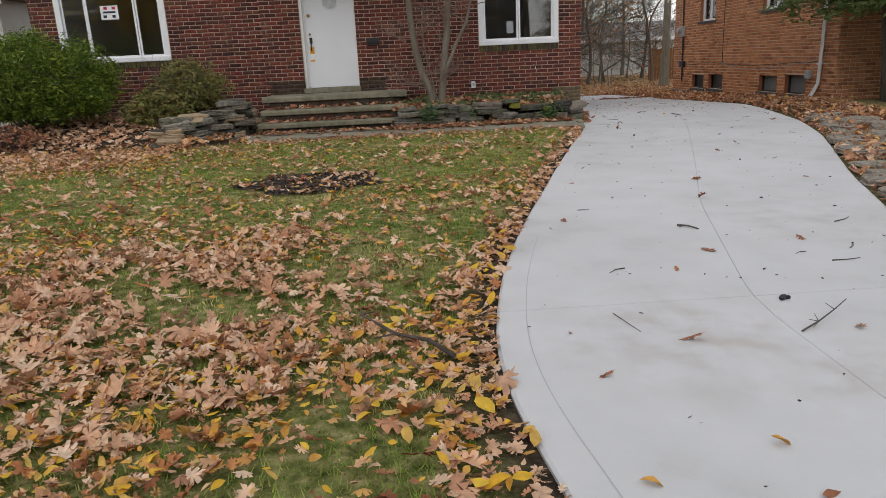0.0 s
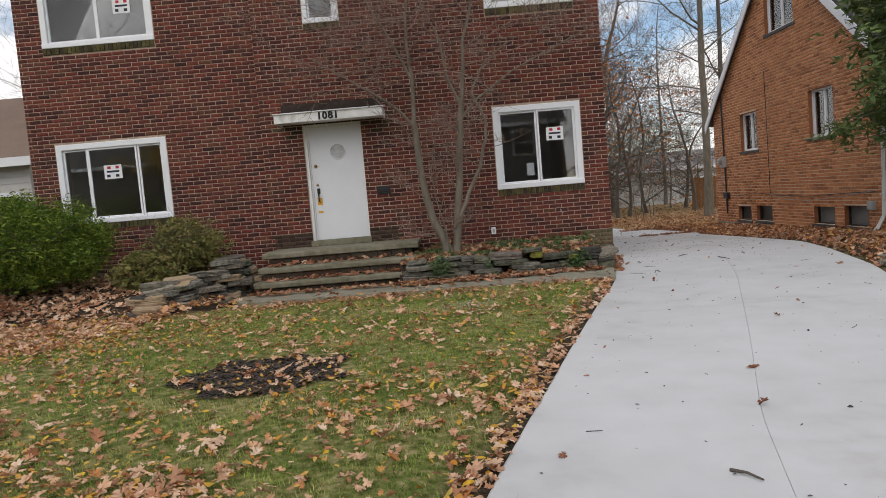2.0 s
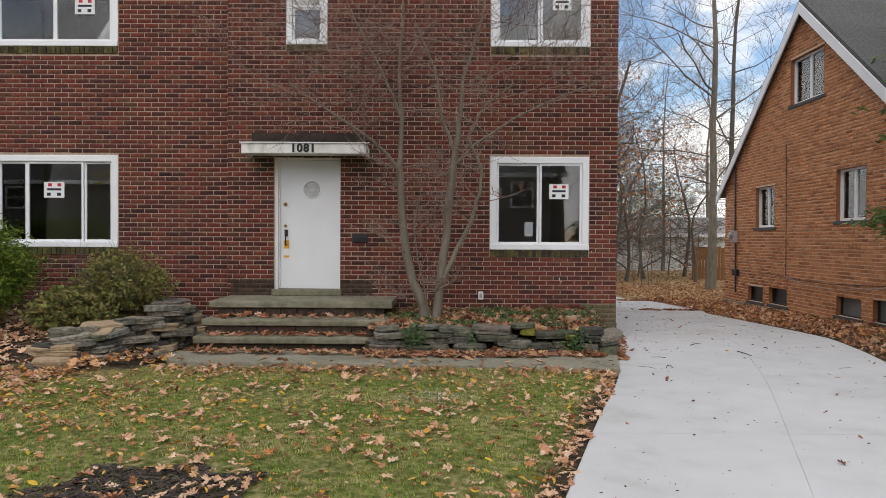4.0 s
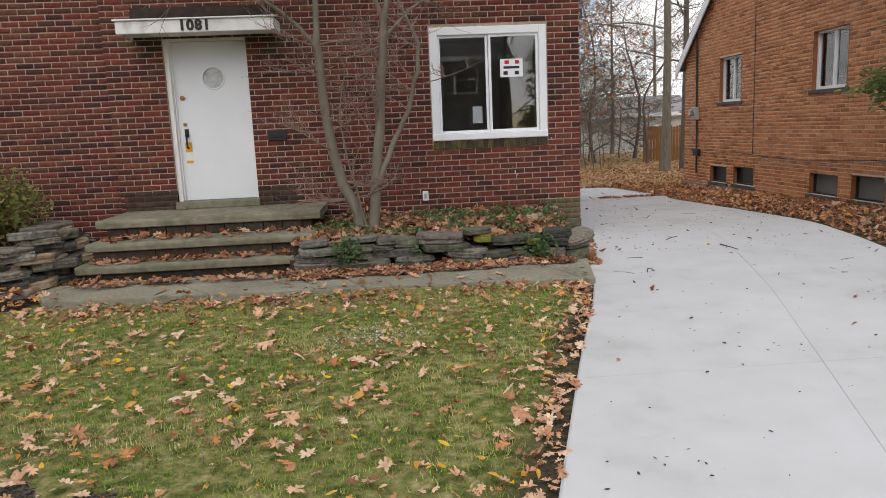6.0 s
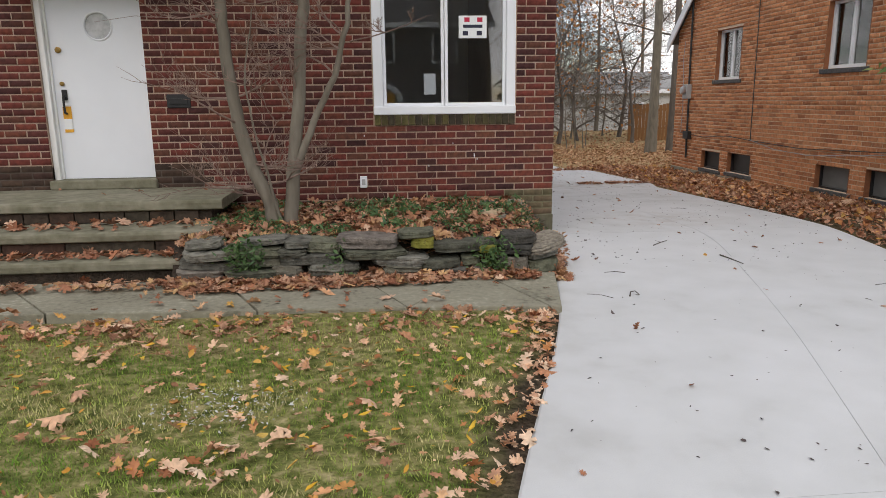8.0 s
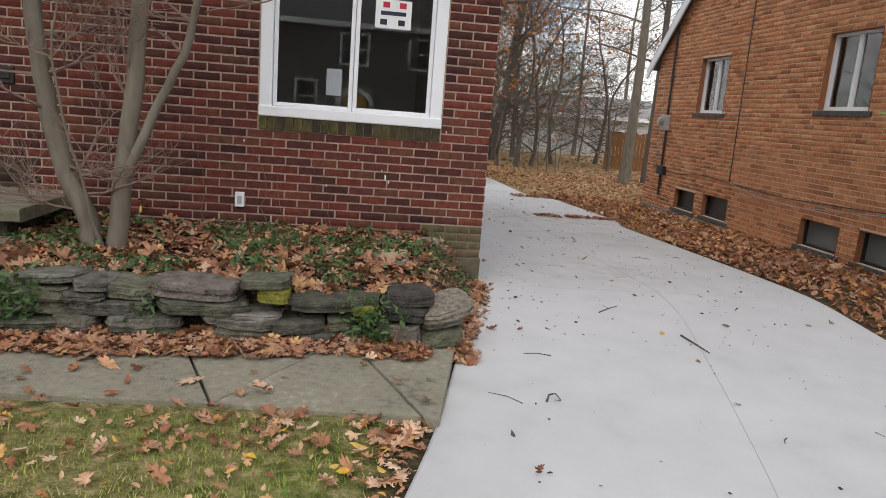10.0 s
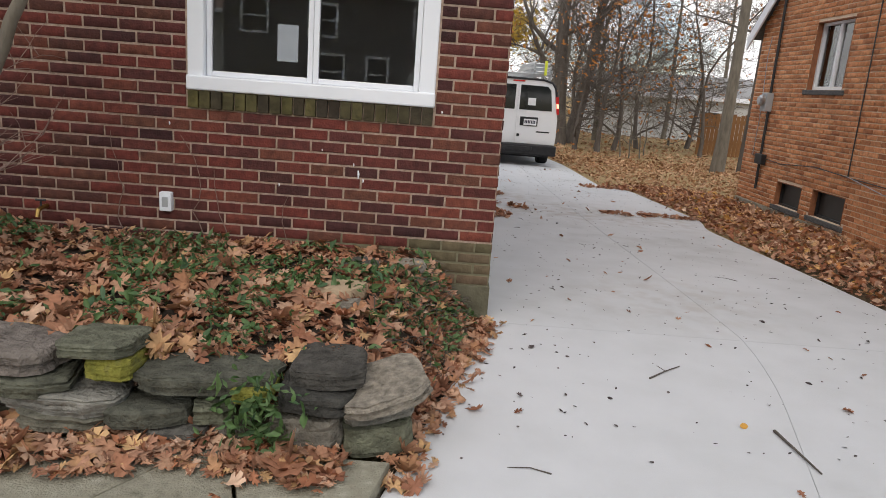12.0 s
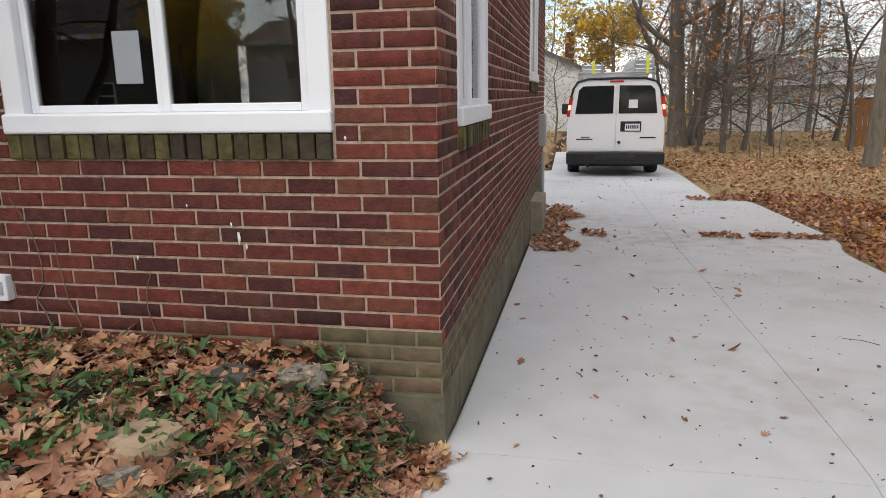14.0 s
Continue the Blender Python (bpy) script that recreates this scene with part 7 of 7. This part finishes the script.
Shape().box(0.05, 0.11, -0.05, -0.0305, 0.72, 0.78, 0.006).make("door_lock", m_dark_metal, van)
Shape().box(0.25, 0.43, -0.0385, -0.0365, 1.45, 1.62).make("window_sheet", m_paper, van)
Shape().box(-0.14, 0.14, -0.02, 0.03, 1.975, 2.01, 0.006).make("high_brake_lamp", m_red_lens, van, "red high brake lamp")
for way in (-1, 1):
    mi = Shape().box(way * 1.12 - 0.09, way * 1.12 + 0.09, 4.05, 4.16, 1.22, 1.50, 0.03).make("mirror", m_black, van)
    Shape().tube([(way * 0.97, 4.1, 1.3), (way * 1.08, 4.1, 1.32)], 0.02, 6).make("mirror_arm", m_black, mi)
Shape().tube([(-0.985, 0.0, 1.30), (-0.935, -0.005, 1.62), (-0.875, -0.005, 1.86), (-0.79, -0.005, 1.985), (-0.58, -0.005, 2.045), (0.0, -0.005, 2.055), (0.58, -0.005, 2.045), (0.79, -0.005, 1.985), (0.875, -0.005, 1.86), (0.935, -0.005, 1.62), (0.985, 0.0, 1.30)], 0.028, 6).make("rear_trim", m_black, van, "black rubber rear edge trim")
Shape().box(-0.85, 0.85, 0.3, 5.0, 0.22, 0.42).make("underbody", m_black, van)
Shape().tube([(-0.55, -0.1, 0.26), (-0.55, 0.8, 0.28)], 0.035, 8).make("exhaust", m_dark_metal, van)
rack = thing("roof_rack", "aluminium ladder rack on the roof of the van", "roof rack", at=(VX, VY, VZ))
for y in (0.35, 1.9, 3.3):
    Shape().box(-0.80, 0.80, y, y + 0.06, 2.14, 2.19, 0.008).make("crossbar", m_metal, rack)
    for way in (-1, 1):
        Shape().box(way * 0.76 - 0.03, way * 0.76 + 0.03, y, y + 0.06, 2.0, 2.16, 0.006).make("foot", m_metal, rack)


def ladder(x, z, w, y0, y1):
    ob = thing("ladder", "aluminium extension ladder strapped to the roof rack", "ladder", "ladders on the van", (VX + x, VY, VZ + z))
    for sx_ in (-w / 2, w / 2):
        Shape().box(sx_ - 0.018, sx_ + 0.018, y0, y1, 0, 0.08, 0.006).make("rail", m_metal, ob)
    for k in range(int((y1 - y0) / 0.3)):
        Shape().tube([(-w / 2, y0 + 0.15 + k * 0.3, 0.04), (w / 2, y0 + 0.15 + k * 0.3, 0.04)], 0.016, 8).make("rung", m_metal, ob)


ladder(-0.50, 2.195, 0.42, 0.1, 4.4)
ladder(-0.50, 2.285, 0.40, 0.1, 4.2)
ladder(0.56, 2.195, 0.40, 0.1, 4.3)
ladder(0.54, 2.285, 0.38, 0.1, 4.1)
ladder(0.54, 2.375, 0.34, 0.2, 3.9)
for x in (-0.48, 0.60):
    tagged(Shape().box(VX + x - 0.03, VX + x + 0.03, VY + 0.06, VY + 0.095, VZ + 2.15, VZ + 2.40 + 0.08 * (x > 0), 0.004).make("strap", m_strap), "yellow ratchet strap round the ladders", "strap", "ladder straps")

# ---------------------------------------------------------------- sticks


def stick(pts, r, twigs=0, seed=0, label="broken dark twig lying on the drive", zf=None):
    rr = random.Random(seed)
    s = Shape()
    zf = zf or (lambda x, y: drive_z(y))
    q = [(x, y, zf(x, y) + r + dz) for x, y, dz in pts]
    s.tube(q, [r * (1 - 0.5 * i / (len(q) - 1)) for i in range(len(q))], 6)
    for _ in range(twigs):
        i = rr.randrange(1, len(q))
        p = Vector(q[i])
        s.tube([p, p + Vector((rr.uniform(-0.09, 0.09), rr.uniform(-0.09, 0.09), 0.012))], [r * 0.5, r * 0.25], 5)
    tagged(s.make("twig", m_dark_bark), label, "twig", "twigs on the ground")


stick([(-1.71, -10.38, 0.0), (-1.62, -10.34, 0.02), (-1.50, -10.25, 0.03), (-1.40, -10.17, 0.04)], 0.0042, 5, 1)
tagged(rock("bark_scrap", 0.045, 0.03, 0.015, m_black, None, 4.4), "black scrap of bark on the drive", "bark").matrix_world = pose(-1.59, -10.02, drive_z(-10) + 0.008, 0, 0, 20)
stick([(-1.54, -8.64, 0.0), (-1.49, -8.69, 0.005), (-1.45, -8.76, 0.0)], 0.008, 0, 2)
stick([(-2.38, -10.06, 0.0), (-2.36, -10.17, 0.004), (-2.33, -10.28, 0.0)], 0.0022, 0, 9)
stick([(1.24, -1.27, 0), (1.25, -1.44, 0.004), (1.27, -1.62, 0)], 0.007, 0, 3)
stick([(0.82, -0.77, 0), (0.93, -0.67, 0.005), (1.04, -0.57, 0)], 0.005, 1, 4)
stick([(-0.04, -2.45, 0), (-0.02, -2.41, 0.02), (0.02, -2.39, 0.02), (0.04, -2.43, 0)], 0.006, 1, 5)
stick([(-3.11, -10.49, 0.02), (-3.20, -10.38, 0.03), (-3.33, -10.31, 0.02), (-3.48, -10.07, 0.02)], 0.010, 3, 6, "thin fallen branch lying in the grass", lambda x, y: ground_z(x, y) + 0.02)
random.seed(77)
for k in range(22):
    y = random.uniform(-10.8, 6)
    x = random.uniform(at_y(LEFT, y) + 0.3, at_y(RIGHT, y) - 0.3)
    a, ln = random.uniform(0, 6.28), random.uniform(0.05, 0.2)
    stick([(x, y, 0), (x + ln / 2 * math.cos(a), y + ln / 2 * math.sin(a), 0.003), (x + ln * math.cos(a + 0.2), y + ln * math.sin(a + 0.2), 0)], random.uniform(0.002, 0.004), 0, k)

# single curled leaves and wet leaf marks that stand out on the drive
LYING = [(-0.31, -4.03), (-0.26, -3.16), (1.94, -0.15), (0.63, 0.92), (0.24, -0.45), (0.94, 2.0), (1.40, 1.38), (0.29, 2.11), (0.11, -1.10), (1.11, -1.25), (1.72, -1.0), (-2.58, -10.65), (0.84, 1.9), (1.09, 1.5), (1.43, 0.48), (-2.21, -11.39), (-2.64, -11.29), (-2.21, -11.15)]
for k, (x, y) in enumerate(LYING):
    yellow = k in (9, 16, 17)
    ob = scatter_leaves("fallen_leaf", [(x, y, drive_z(y))], m_yellow_leaf if yellow else (m_mulch if k in (3, 4, 7, 8) else m_brown_leaf), (0.03, 0.05) if k in (3, 4, 7, 8) else (0.05, 0.075), "single curled leaf lying on the drive", outline=OVAL if yellow or k % 3 == 0 else OAK, curl=0.6, lift=0.004, category="leaf", kind="")
    tagged(ob, group="single leaves on the drive")

# ---------------------------------------------------------------- single bricks nearest to the path


def brick_mesh(name, w, mat):
    h, d = COURSE - JOINT, 0.009
    v, f = brick_arrays([(-w / 2, w / 2, -h / 2, h / 2)], lambda u, dep, z: (u, dep, z))
    me = bpy.data.meshes.new(name)
    me.from_pydata(v, [], f)
    me.materials.append(mat)
    return me


def single_bricks(rows, mat, parent, m_of):
    made = {}
    for u0, u1, a, b in rows:
        w = round(u1 - u0, 2)
        if w not in made:
            made[w] = brick_mesh("brick", u1 - u0, mat)
        ob = new("brick", made[w])
        ob.parent = parent
        ob.matrix_local = m_of((u0 + u1) / 2, (a + b) / 2)


single_bricks(near_front, m_brick_ob, house, lambda u, z: Matrix.Translation((u, 0, z)))
single_bricks(tan_parts, m_tan_ob, neighbour, lambda u, z: Matrix.Translation((NX, u, z)) @ Matrix.Rotation(radians(-90), 4, "Z"))
